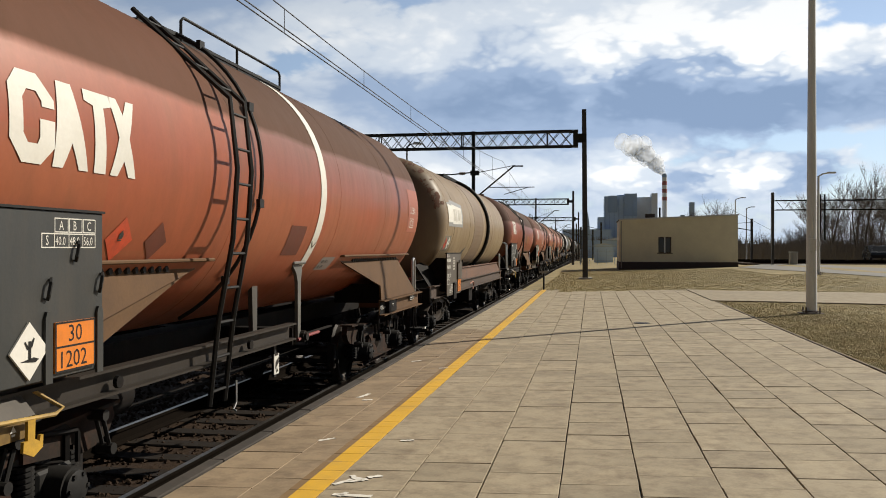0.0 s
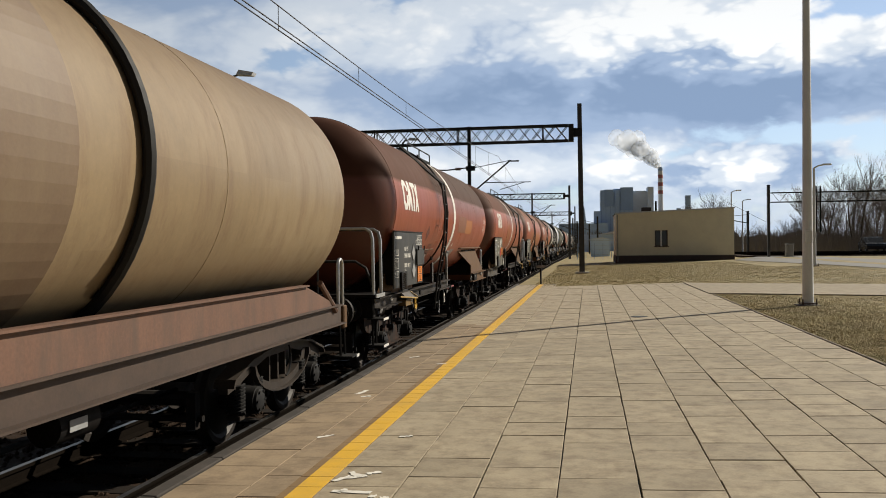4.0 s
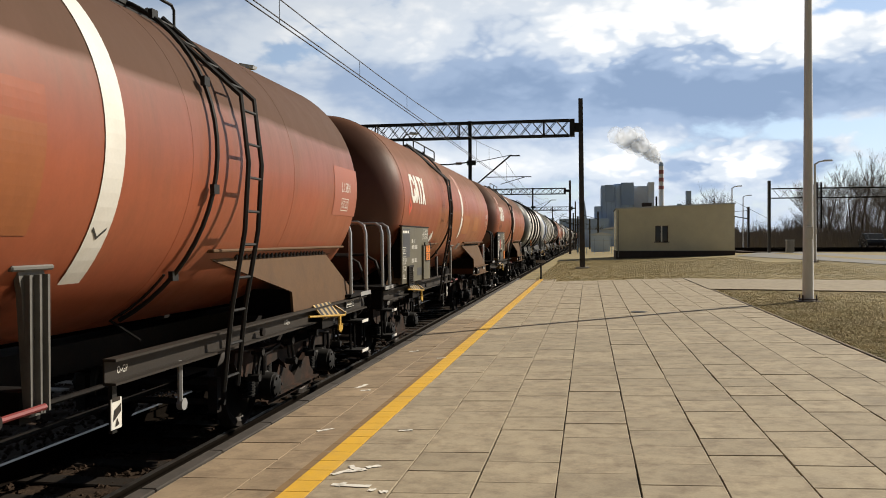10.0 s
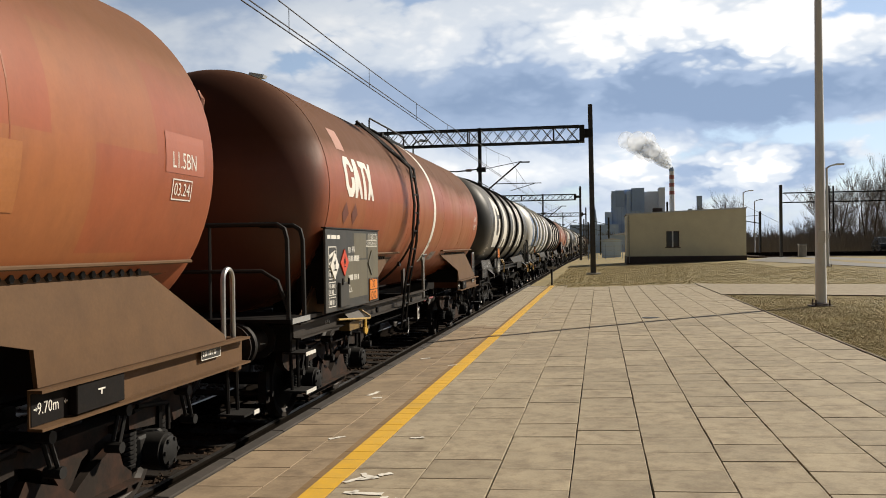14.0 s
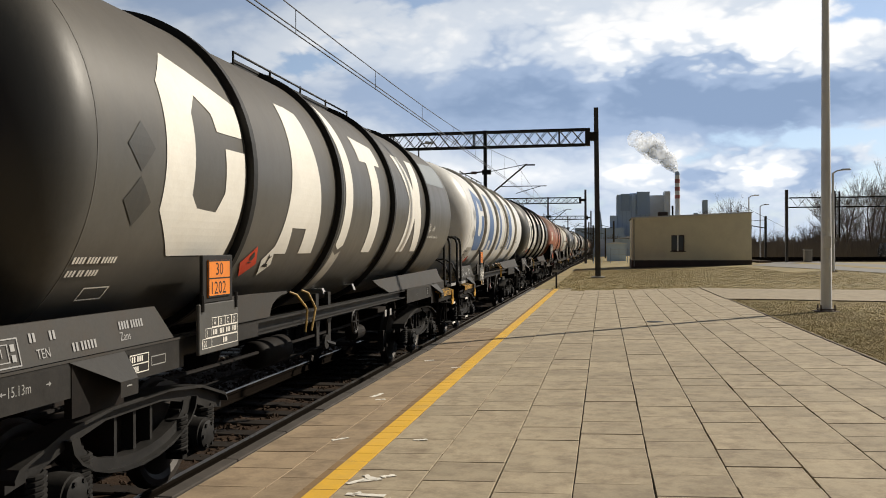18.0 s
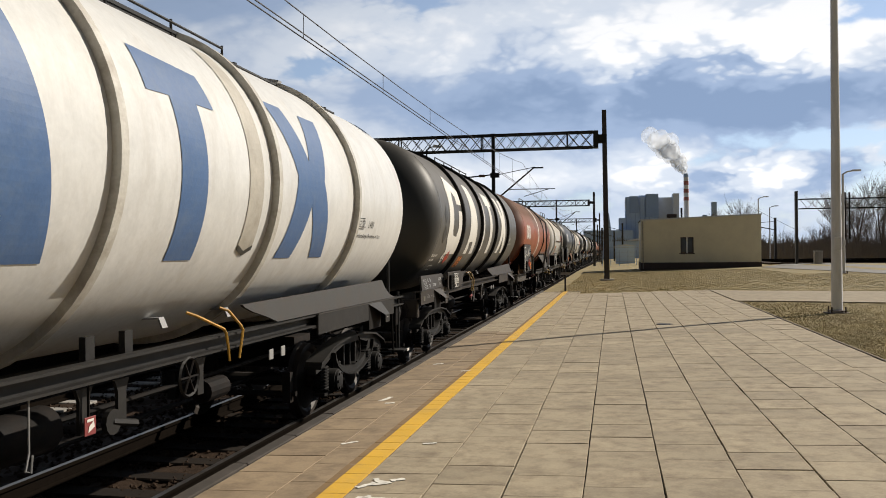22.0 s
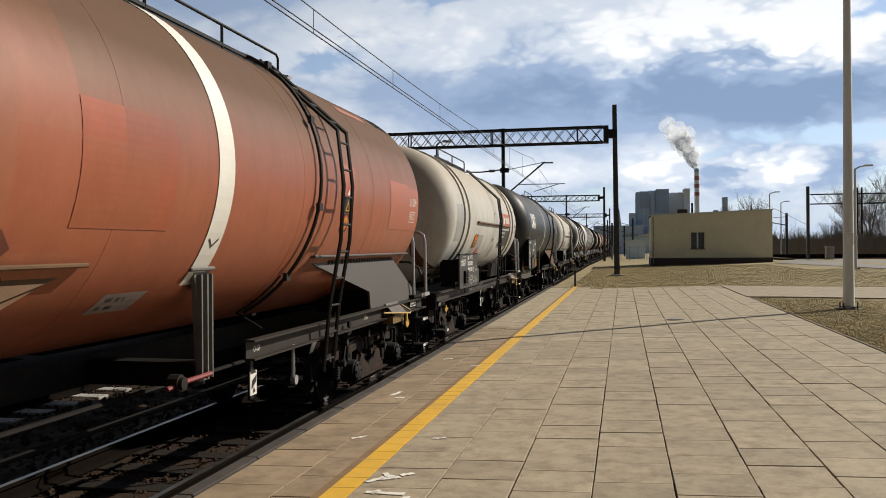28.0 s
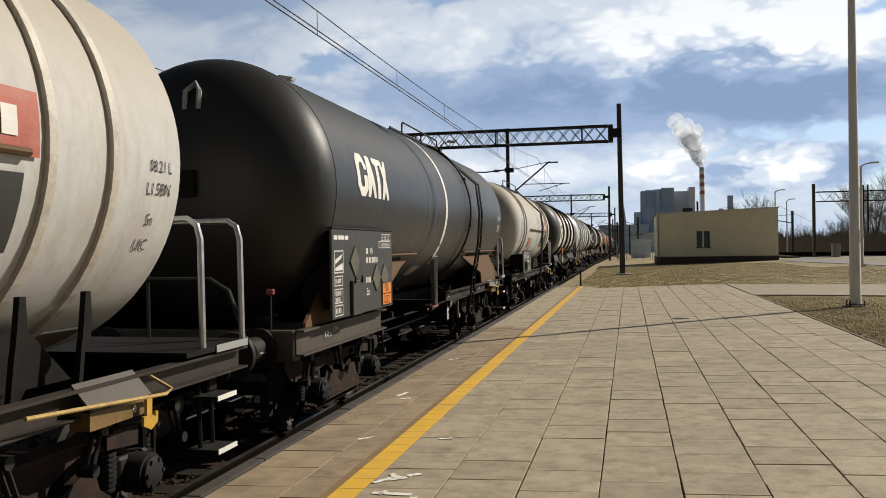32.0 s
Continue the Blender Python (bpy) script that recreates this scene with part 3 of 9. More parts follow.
def box(bm, x0, x1, y0, y1, z0, z1, bevel=0.0, m=None):
    vs = [bm.verts.new((x, y, z)) for x in (x0, x1) for y in (y0, y1) for z in (z0, z1)]
    fs = [(0, 1, 3, 2), (4, 6, 7, 5), (0, 4, 5, 1), (2, 3, 7, 6), (0, 2, 6, 4), (1, 5, 7, 3)]
    faces = [bm.faces.new([vs[i] for i in f]) for f in fs]
    if bevel:
        es = {e for f in faces for e in f.edges}
        r = bmesh.ops.bevel(bm, geom=list(es), offset=bevel, segments=1, affect="EDGES")
        vs = list({v for f in r["faces"] for v in f.verts} | {v for v in vs if v.is_valid})
    if m is not None:
        bmesh.ops.transform(bm, matrix=m, verts=[v for v in vs if v.is_valid])
    return bm


def B(x0, x1, y0, y1, z0, z1, bevel=0.0, m=None):
    return box(bmesh.new(), x0, x1, y0, y1, z0, z1, bevel, m)


def tube(bm, pts, r, seg=8, r2=None, caps=True):
    """A tube along points; the radius runs from r to r2."""
    pts = [Vector(p) for p in pts]
    n = len(pts)
    r2 = r if r2 is None else r2
    rings = []
    side = None
    for i, p in enumerate(pts):
        d = (pts[min(i + 1, n - 1)] - pts[max(i - 1, 0)]).normalized()
        if side is None:
            side = d.orthogonal().normalized()
        else:
            side = (side - d * side.dot(d)).normalized()
        up = d.cross(side)
        rad = r + (r2 - r) * i / max(n - 1, 1)
        rings.append([bm.verts.new(p + (side * math.cos(a) + up * math.sin(a)) * rad) for a in
                      [math.tau * k / seg for k in range(seg)]])
    for a, b in zip(rings, rings[1:]):
        for k in range(seg):
            bm.faces.new((a[k], a[(k + 1) % seg], b[(k + 1) % seg], b[k]))
    if caps:
        bm.faces.new(rings[0][::-1]), bm.faces.new(rings[-1])
    return bm


def T(pts, r, seg=8, r2=None):
    return tube(bmesh.new(), pts, r, seg, r2)


def lathe(bm, profile, seg, axis="y", centre=(0, 0, 0), closed=False):
    """Turns (along, radius) pairs round an axis."""
    c = Vector(centre)

    def at(s, r, a):
        u, v = r * math.cos(a), r * math.sin(a)
        return c + Vector({"y": (u, s, v), "x": (s, u, v), "z": (u, v, s)}[axis])

    rings = []
    for s, r in profile:
        rings.append([bm.verts.new(at(s, r, math.tau * k / seg)) for k in range(seg)] if r > 1e-5 else [bm.verts.new(at(s, 0, 0))])
    pairs = list(zip(rings, rings[1:]))
    if closed:
        pairs.append((rings[-1], rings[0]))
    for a, b in pairs:
        for k in range(seg):
            k2 = (k + 1) % seg
            if len(a) == 1 and len(b) > 1:
                bm.faces.new((a[0], b[k], b[k2]))
            elif len(b) == 1 and len(a) > 1:
                bm.faces.new((a[k], a[k2], b[0]))
            elif len(a) > 1:
                bm.faces.new((a[k], a[k2], b[k2], b[k]))
    return bm


def LT(profile, seg, axis="y", centre=(0, 0, 0), closed=False):
    return lathe(bmesh.new(), profile, seg, axis, centre, closed)


def prism(bm, poly, x0, x1, plane="yz"):
    """Extrudes a polygon given in a plane."""
    def at(a, b, s):
        return {"yz": (s, a, b), "xz": (a, s, b), "xy": (a, b, s)}[plane]
    lo = [bm.verts.new(at(a, b, x0)) for a, b in poly]
    hi = [bm.verts.new(at(a, b, x1)) for a, b in poly]
    n = len(poly)
    bm.faces.new(lo[::-1]), bm.faces.new(hi)
    for i in range(n):
        j = (i + 1) % n
        bm.faces.new((lo[i], lo[j], hi[j], hi[i]))
    return bm


def PR(poly, x0, x1, plane="yz"):
    return prism(bmesh.new(), poly, x0, x1, plane)


TEXTS = {}


def text_bm(words, size, wide=.8):
    """Flat lettering, u to the right and v up from its lower left corner; size is the height of capitals."""
    if words not in TEXTS:
        cu = bpy.data.curves.new("lettering", "FONT")
        cu.body, cu.size, cu.resolution_u = words, 1.0, 2
        ob = bpy.data.objects.new("lettering", cu)
        me = bpy.data.meshes.new_from_object(ob)
        bpy.data.objects.remove(ob)
        co = [v.co.copy() for v in me.vertices]
        x0 = min(c.x for c in co)
        TEXTS[words] = ([(c.x - x0, c.y) for c in co], [list(p.vertices) for p in me.polygons])
        bpy.data.meshes.remove(me)
    co, polys = TEXTS[words]
    bm = bmesh.new()
    k = size / 0.72
    vs = [bm.verts.new((x * k * wide, 0, y * k)) for x, y in co]
    for p in polys:
        try:
            bm.faces.new([vs[i] for i in p])
        except ValueError:
            pass
    return bm


def flat_polys(polys):
    """Flat polygons in (u, v)."""
    bm = bmesh.new()
    for poly in polys:
        bm.faces.new([bm.verts.new((u, 0, v)) for u, v in poly])
    return bm


def weld(bm):
    bmesh.ops.remove_doubles(bm, verts=bm.verts[:], dist=.0005)
    return bm


def slice_rows(bm, step=0.06):
    zs = [v.co.z for v in bm.verts]
    z = min(zs) + step
    while z < max(zs):
        bmesh.ops.bisect_plane(bm, geom=bm.verts[:] + bm.edges[:] + bm.faces[:], plane_co=(0, 0, z), plane_no=(0, 0, 1))
        z += step
    return bm


def wrap(bm, y, z, r, zc, side=1, lift=0.005, lean=0.0):
    """Lays flat (u, v) lettering on a tank: its corner at the place y, height z above the rail."""
    slice_rows(bm)
    th0 = math.asin(max(-1, min(1, (z - zc) / r)))
    for v in bm.verts:
        u, w = v.co.x, v.co.z
        th = th0 + w / r
        v.co = (side * (r + lift) * math.cos(th), y + side * (u + lean * w), zc + (r + lift) * math.sin(th))
    return bm


def upright(bm, x, y, z, side=1):
    """Stands flat (u, v) lettering on a vertical face that looks sideways."""
    for v in bm.verts:
        u, w = v.co.x, v.co.z
        v.co = (x, y + side * u, z + w)
    return bm


def shift(bm, u, v):
    """Moves flat lettering within its plane."""
    for p in bm.verts:
        p.co.x += u
        p.co.z += v
    return bm


def rect(u0, v0, u1, v1):
    return [(u0, v0), (u1, v0), (u1, v1), (u0, v1)]


def diamond(u, v, a):
    return [(u - a, v), (u, v - a), (u + a, v), (u, v + a)]


def ring_rect(u0, v0, u1, v1, t):
    return [rect(u0, v0, u1, v0 + t), rect(u0, v1 - t, u1, v1), rect(u0, v0 + t, u0 + t, v1 - t), rect(u1 - t, v0 + t, u1, v1 - t)]


def bars(u, v, widths, h, gap):
    """Plain bars in place of writing."""
    out = []
    for w in widths:
        out.append(rect(u, v, u + w, v + h))
        u += w + gap
    return out


def mark_shapes(s):
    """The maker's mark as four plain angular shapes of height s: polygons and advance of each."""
    o = [(.22, 0), (.54, 0), (.76, .20), (.76, .50), (.76, .64), (.76, .74), (.50, 1), (.16, 1), (0, .82), (0, .24)]
    i = [(.30, .22), (.46, .22), (.50, .30), (.50, .50), (.54, .64), (.54, .70), (.46, .80), (.30, .80), (.22, .70), (.22, .32)]
    ring = [[o[k], o[(k + 1) % 10], i[(k + 1) % 10], i[k]] for k in range(10) if k != 3]
    taper = [[(0, 0), (.19, 0), (.34, .30), (.34, 1), (.10, 1)], [(.50, 0), (.68, 0), (.38, 1), (.34, 1), (.34, .30)]]
    wedge = [[(.19, 0), (.44, 0), (.40, .82), (.58, .86), (.58, 1), (0, 1), (0, .86), (.18, .82)]]
    glass = [[(0, 0), (.17, 0), (.30, .20), (.43, 0), (.60, 0), (.42, .5), (.18, .5)], [(.18, .5), (.42, .5), (.60, 1), (.42, 1), (.30, .80), (.18, 1), (0, 1)]]
    return [([[(u * s, v * s) for u, v in p] for p in polys], adv * s) for polys, adv in ((ring, .80), (taper, .66), (wedge, .58), (glass, .62))]

def tall_shapes():
    """The tall version of the four plain shapes: polygons of (place along the tank, height along its skin)."""
    o = [(-4.17, 0), (-3.19, 0), (-3.12, .55), (-3.12, .92), (-3.14, 1.05), (-3.10, 1.36), (-4.14, 1.65), (-4.45, 1.33), (-4.50, .36)]
    i = [(-3.95, .40), (-3.62, .38), (-3.50, .55), (-3.50, .92), (-3.62, 1.05), (-3.66, 1.20), (-3.88, 1.32), (-4.02, 1.15), (-4.06, .50)]
    ring = [[o[k], o[(k + 1) % 9], i[(k + 1) % 9], i[k]] for k in range(9) if k != 3]
    taper = [[(-2.10, 0), (-1.72, 0), (-1.80, .29), (-1.58, .29), (-1.58, 1.64), (-1.86, 1.64)], [(-1.35, 0), (-.94, 0), (-1.08, .62), (-1.28, 1.50), (-1.32, 1.60), (-1.58, 1.64), (-1.58, .29), (-1.40, .29)]]
    wedge = [[(1.06, 0), (1.47, 0), (1.40, 1.26), (1.69, 1.26), (1.62, 1.56), (.67, 1.62), (.67, 1.25), (.99, 1.26)]]
    glass = [[(3.02, 0), (3.44, 0), (3.66, .58), (4.01, 0), (4.40, 0), (4.05, .86), (3.27, .86)], [(3.27, .86), (4.05, .86), (4.35, 1.62), (3.86, 1.62), (3.63, 1.04), (3.34, 1.62), (2.89, 1.62)]]
    return ring, taper, wedge, glass


# ---- ground, platform, tracks ----


def plat_z(x):
    return TILT * x


def sheet(name, x0, x1, y0, y1, zf, material, parent=None, label="", thick=0.0, nx=1, ny=1):
    bm = bmesh.new()
    g = [[bm.verts.new((x0 + (x1 - x0) * i / nx, y0 + (y1 - y0) * j / ny, zf(x0 + (x1 - x0) * i / nx))) for j in range(ny + 1)] for i in range(nx + 1)]
    for i in range(nx):
        for j in range(ny):
            bm.faces.new((g[i][j], g[i + 1][j], g[i + 1][j + 1], g[i][j + 1]))
    if thick:
        r = bmesh.ops.extrude_face_region(bm, geom=bm.faces[:])
        bmesh.ops.translate(bm, vec=(0, 0, -thick), verts=[v for v in r["geom"] if isinstance(v, bmesh.types.BMVert)])
    return finish(name, bm, material, parent, label)


EDGE = -2.86
FRONT = EDGE + 0.02


def lawn_z(x):
    return plat_z(min(x, 14.0)) if x < 14 else plat_z(14.0)


def ground():
    # one sheet: low under the tracks, level with the platform beside it, out to the horizon
    xs = [-3000, -400, -60, -30, EDGE + 0.1, EDGE + 0.1001, 3.28, 6, 9, 14, 40, 400, 3000]
    zs = [-0.9, -0.9, -0.95, -0.95, -0.95, plat_z(EDGE) - 0.035, plat_z(3.28) - 0.015, plat_z(6) - 0.01, plat_z(9) - 0.01, plat_z(14), plat_z(14), 0.2, -1.0]
    ys = [-300, -40, 0, 10, 20, 31, 45, 70, 140, 400, 4000]
    bm = bmesh.new()
    g = [[bm.verts.new((x, y, z - (0.0 if y < 140 else (0.4 if y < 400 else 2.0)))) for y in ys] for x, z in zip(xs, zs)]
    for i in range(len(xs) - 1):
        for j in range(len(ys) - 1):
            bm.faces.new((g[i][j], g[i + 1][j], g[i + 1][j + 1], g[i][j + 1]))
    ob = finish("ground", bm, "grass")
    tagged(ob, "dry winter grass and soil reaching to the horizon", "ground", kind="structure")


ground()


def ballast():
    """A bed of loose stones under three tracks, with a sprinkle of single stones near the platform."""
    rng = random.Random(3)
    bm = bmesh.new()
    xs = [-17 + 0.25 * i for i in range(int((17 + EDGE) / 0.25) + 1)] + [EDGE + 0.05]
    nx = len(xs)
    ys = [-6 + 0.35 * j for j in range(140)] + [43 + 4 * k for k in range(1, 60)]
    rows = []
    for x in xs:
        prof = RAIL - 0.20 - 0.16 * max(0, abs(((x - TRACK + 2.25) % 4.5) - 2.25) - 1.5)
        rows.append([bm.verts.new((x, y, prof + (rng.uniform(-0.025, 0.025) if y < 44 else 0))) for y in ys])
    for i in range(nx - 1):
        for j in range(len(ys) - 1):
            bm.faces.new((rows[i][j], rows[i + 1][j], rows[i + 1][j + 1], rows[i][j + 1]))
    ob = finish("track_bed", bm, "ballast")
    tagged(ob, "brown oily ballast bed between and under the rails", "track bed", kind="structure")
    # single stones
    verts, faces = [], []
    for k in range(9000):
        x = rng.uniform(-9.5, EDGE - 0.05)
        y = rng.uniform(2.5, 22)
        s = rng.uniform(0.018, 0.042)
        z = RAIL - 0.20 - 0.16 * max(0, abs(((x - TRACK + 2.25) % 4.5) - 2.25) - 1.5) + s * 0.4
        base = len(verts)
        a = rng.uniform(0, 3)
        for dx, dy, dz in ((1, 0, 0), (-1, 0.2, 0), (0.1, 1, 0), (0, -1, 0.1), (0, 0.1, 0.8), (0, 0, -0.8)):
            j = rng.uniform(0.7, 1.2) * s
            verts.append((x + j * (dx * math.cos(a) - dy * math.sin(a)), y + j * (dx * math.sin(a) + dy * math.cos(a)), z + j * dz))
        for f in ((0, 2, 4), (2, 1, 4), (1, 3, 4), (3, 0, 4), (2, 0, 5), (1, 2, 5), (3, 1, 5), (0, 3, 5)):
            faces.append([base + i for i in f])
    me = bpy.data.meshes.new("ballast_stones")
    me.from_pydata(verts, [], faces)
    me.materials.append(M["ballast"])
    tagged(new("ballast_stones", me), "loose brown ballast stones beside the rails", "ballast", kind="stuff")


ballast()

RAIL_PROFILE = [(-.07, -.17), (.07, -.17), (.07, -.155), (.012, -.135), (.012, -.045), (.036, -.032), (.036, -.004), (.03, 0), (-.03, 0), (-.036, -.004), (-.036, -.032), (-.012, -.045), (-.012, -.135), (-.07, -.155)]


def tracks():
    for n, c in ((1, TRACK), (2, TRACK - 4.5), (3, TRACK - 9.0)):
        tr = thing("railway_track", ("railway track with steel rails on dark sleepers beside the platform", "second railway track behind the train", "third railway track behind the train")[n - 1],
                   "railway track", kind="structure")
        for s in (-1, 1):
            x = c + s * 0.7535
            bm = bmesh.new()
            prism(bm, [(x + a, RAIL + b) for a, b in RAIL_PROFILE], -30, 400, "xz")
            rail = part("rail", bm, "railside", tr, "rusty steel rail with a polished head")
            bm = bmesh.new()
            box(bm, x - 0.028, x + 0.028, -30, 400, RAIL - 0.002, RAIL + 0.002)
            part("rail_head", bm, "railtop", rail, "polished running surface")
        me = None
        top = RAIL - 0.172
        count = 62 if n == 1 else 30
        for k in range(count):
            y = 0.35 + 0.62 * k
            if me is None:
                bm = B(-1.3, 1.3, -0.13, 0.13, -0.14, 0, 0.012)
                ob = part("sleeper", bm, "sleeper" if n == 1 else "concrete", tr)
                me = ob.data
            else:
                ob = new("sleeper", me)
                ob.parent = tr
            ob.location = (c, y, top)
        bm = bmesh.new()
        for k in range(count, 420):
            y = 0.35 + 0.62 * k
            box(bm, c - 1.3, c + 1.3, y - 0.13, y + 0.13, top - 0.14, top)
        o = part("far_sleepers", bm, "sleeper", tr)
        tagged(o, kind="stuff")


tracks()

# ---- platform ----
PITCH = 0.5025
COLS = [-2.7125 + PITCH * i for i in range(12)]      # left edges of the slab columns
ROW = 0.4925
Y_END = 31.0


def slab_mesh(w, d, gx, gy):
    """One slab with a chamfered upper edge; gx and gy are its share of the joints."""
    bm = bmesh.new()
    a, b, c, h = w / 2 - gx, d / 2 - gy, 0.003, 0.05
    lo = [bm.verts.new((x, y, -h)) for x, y in ((-a, -b), (a, -b), (a, b), (-a, b))]
    mi = [bm.verts.new((x, y, -c)) for x, y in ((-a, -b), (a, -b), (a, b), (-a, b))]
    hi = [bm.verts.new((x, y, 0)) for x, y in ((-a + c, -b + c), (a - c, -b + c), (a - c, b - c), (-a + c, b - c))]
    for p, q in ((lo, mi), (mi, hi)):
        for i in range(4):
            bm.faces.new((p[i], p[(i + 1) % 4], q[(i + 1) % 4], q[i]))
    bm.faces.new(hi)
    return bm


def platform():
    rng = random.Random(11)
    pf = thing("platform", "station platform paved with square concrete slabs and a yellow line", "platform", kind="structure")
    bm = bmesh.new()
    prism(bm, [(EDGE + 0.06, -1.1), (-1.25, -1.1), (-1.25, plat_z(-1.25) - 0.026), (EDGE + 0.06, plat_z(EDGE) - 0.026)], -14, Y_END + 2.3, "xz")
    prism(bm, [(-1.25, -1.1), (3.32, -1.1), (3.32, plat_z(3.32) - 0.026), (-1.25, plat_z(-1.25) - 0.026)], -14, Y_END - 0.2, "xz")
    part("platform_bed", bm, "joint", pf, "sandy joints and bed under the slabs")
    # coping along the edge, in lengths
    y = -14.0
    while y < Y_END + 2.5:
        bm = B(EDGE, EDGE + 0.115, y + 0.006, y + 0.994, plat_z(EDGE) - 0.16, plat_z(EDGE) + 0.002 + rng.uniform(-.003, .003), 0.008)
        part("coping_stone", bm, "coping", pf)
        y += 1.0
    part("platform_wall", B(EDGE + 0.03, EDGE + 0.058, -14, Y_END + 3, -1.1, plat_z(EDGE) - 0.165), "concrete", pf)
    tilt = Matrix.Rotation(-math.atan(TILT), 4, "Y")
    meshes = {}
    singles = []
    verts, faces = [], []
    for i, x0 in enumerate(COLS):
        w = PITCH
        wide = -1.8 < x0 < 1.9
        off = 5.511 if i % 2 == 1 else 5.762
        for k in range(-34, 54):
            y0 = off + ROW * k
            if y0 + ROW > Y_END + (2.4 if x0 < -1.3 else 0):
                continue
            mname = "slab_edge" if x0 < -1.75 else "slab"
            x, y = x0 + w / 2, y0 + ROW / 2
            z = plat_z(x) + rng.uniform(-0.0025, 0.0025)
            m = Matrix.Translation((x + rng.uniform(-.0025, .0025), y + rng.uniform(-.0015, .0015), z)) @ tilt @ Matrix.Rotation(rng.uniform(-.004, .004), 4, "X") @ Matrix.Rotation(rng.uniform(-.004, .004), 4, "Y") @ Matrix.Rotation(rng.uniform(-.007, .007), 4, "Z")
            if 4.2 < y < 16.5:
                singles.append((mname, wide, rng.random() < 0.45, m))
            else:
                a, b = w / 2 - (0.0045 if wide else 0.003), ROW / 2 - 0.0028
                q = len(verts)
                for dz, sh in ((-.05, 0), (0, 0.003)):
                    for sx, sy in ((-1, -1), (1, -1), (1, 1), (-1, 1)):
                        verts.append(m @ Vector((sx * (a - sh), sy * (b - sh), dz)))
                for f in ((0, 1, 5, 4), (1, 2, 6, 5), (2, 3, 7, 6), (3, 0, 4, 7), (4, 5, 6, 7)):
                    faces.append([q + j for j in f])
    for mname, wide, filled, m in singles:
        key = (mname, wide, filled)
        if key not in meshes:
            ob = part("slab", slab_mesh(PITCH, ROW, 0.0045 if wide else 0.003, 0.0014 if filled else 0.0034), mname, pf)
            meshes[key] = ob.data
        else:
            ob = new("slab", meshes[key])
            ob.parent = pf
        ob.matrix_world = m
    me = bpy.data.meshes.new("far_slabs")
    me.from_pydata([tuple(v) for v in verts], [], faces)
    me.materials.append(M["slab"])
    ob = new("far_slabs", me)
    ob.parent = pf
    tagged(ob, kind="stuff")
    # painted line in lengths, so that slab joints show through
    y = -12.0
    bm = bmesh.new()
    while y < Y_END + 1.5:
        L = ROW / 2
        xw = -1.884
        box(bm, xw, -1.710, y + 0.004, y + L - 0.004, -0.004, 0.0035, 0, Matrix.Translation((0, 0, 0)))
        y += L
    for v in bm.verts:
        v.co.z += plat_z(v.co.x)
    part("yellow_line", bm, "yellowline", pf, "worn yellow safety line painted along the platform")
    # kerb of the lawn
    y = -14.0
    while y < 23.9:
        part("kerb_stone", B(3.322, 3.365, y + 0.004, y + 0.996, plat_z(3.3) - 0.2, plat_z(3.3) + 0.012, 0.008), "kerb", pf)
        y += 1.0
    # faded older line along its track side
    bm = bmesh.new()
    y = -12.0
    while y < Y_END + 1.5:
        box(bm, -1.945, -1.8845, y + 0.004, y + ROW / 2 - 0.004, -0.004, 0.0028)
        y += ROW / 2
    for v in bm.verts:
        v.co.z += plat_z(v.co.x)
    part("faded_line", bm, "oldline", pf, "faded brownish remains of an older line")
    # sprayed white survey marks, as ragged strokes
    marks = [[(-1.69, 5.38, -1.59, 5.50), (-1.60, 5.45, -1.49, 5.52), (-1.63, 5.60, -1.52, 5.48), (-1.50, 5.56, -1.42, 5.62)], [(-1.62, 5.15, -1.36, 5.13), (-1.58, 5.12, -1.54, 5.2), (-1.35, 5.06, -1.31, 5.05), (-1.27, 5.01, -1.22, 5.03)],
             [(-2.45, 8.68, -2.39, 8.92), (-2.36, 8.52, -2.26, 8.56)], [(-1.53, 6.68, -1.42, 6.71)], [(-2.21, 6.64, -2.10, 6.74)], [(-1.98, 10.9, -1.86, 10.95)], [(-2.5, 11.6, -2.38, 11.7)]]
    for group in marks:
        bm = bmesh.new()
        for x0, y0, x1, y1 in group:
            a, b = Vector((x0, y0)), Vector((x1, y1))
            d = (b - a).normalized()
            n = Vector((-d.y, d.x))
            k = 6
            left = [a.lerp(b, q / k) + n * rng.uniform(.010, .034) for q in range(k + 1)]
            right = [a.lerp(b, q / k) - n * rng.uniform(.010, .034) for q in range(k + 1)]
            prism(bm, [(p.x, p.y) for p in left + right[::-1]], 0.0008, 0.0035, "xy")
        for v in bm.verts:
            v.co.z += plat_z(v.co.x) + 0.002
        part("spray_mark", bm, "chalk", pf, "white sprayed survey mark")
    # manhole lid
    bm = LT([(0, 0), (0.0, .17), (.006, .17), (.006, 0)], 20, "z", (1.0, 17.4, plat_z(1.0) - 0.001))
    part("manhole_lid", bm, "black", pf, "dark iron manhole lid set in the slabs")
    return pf


platform()


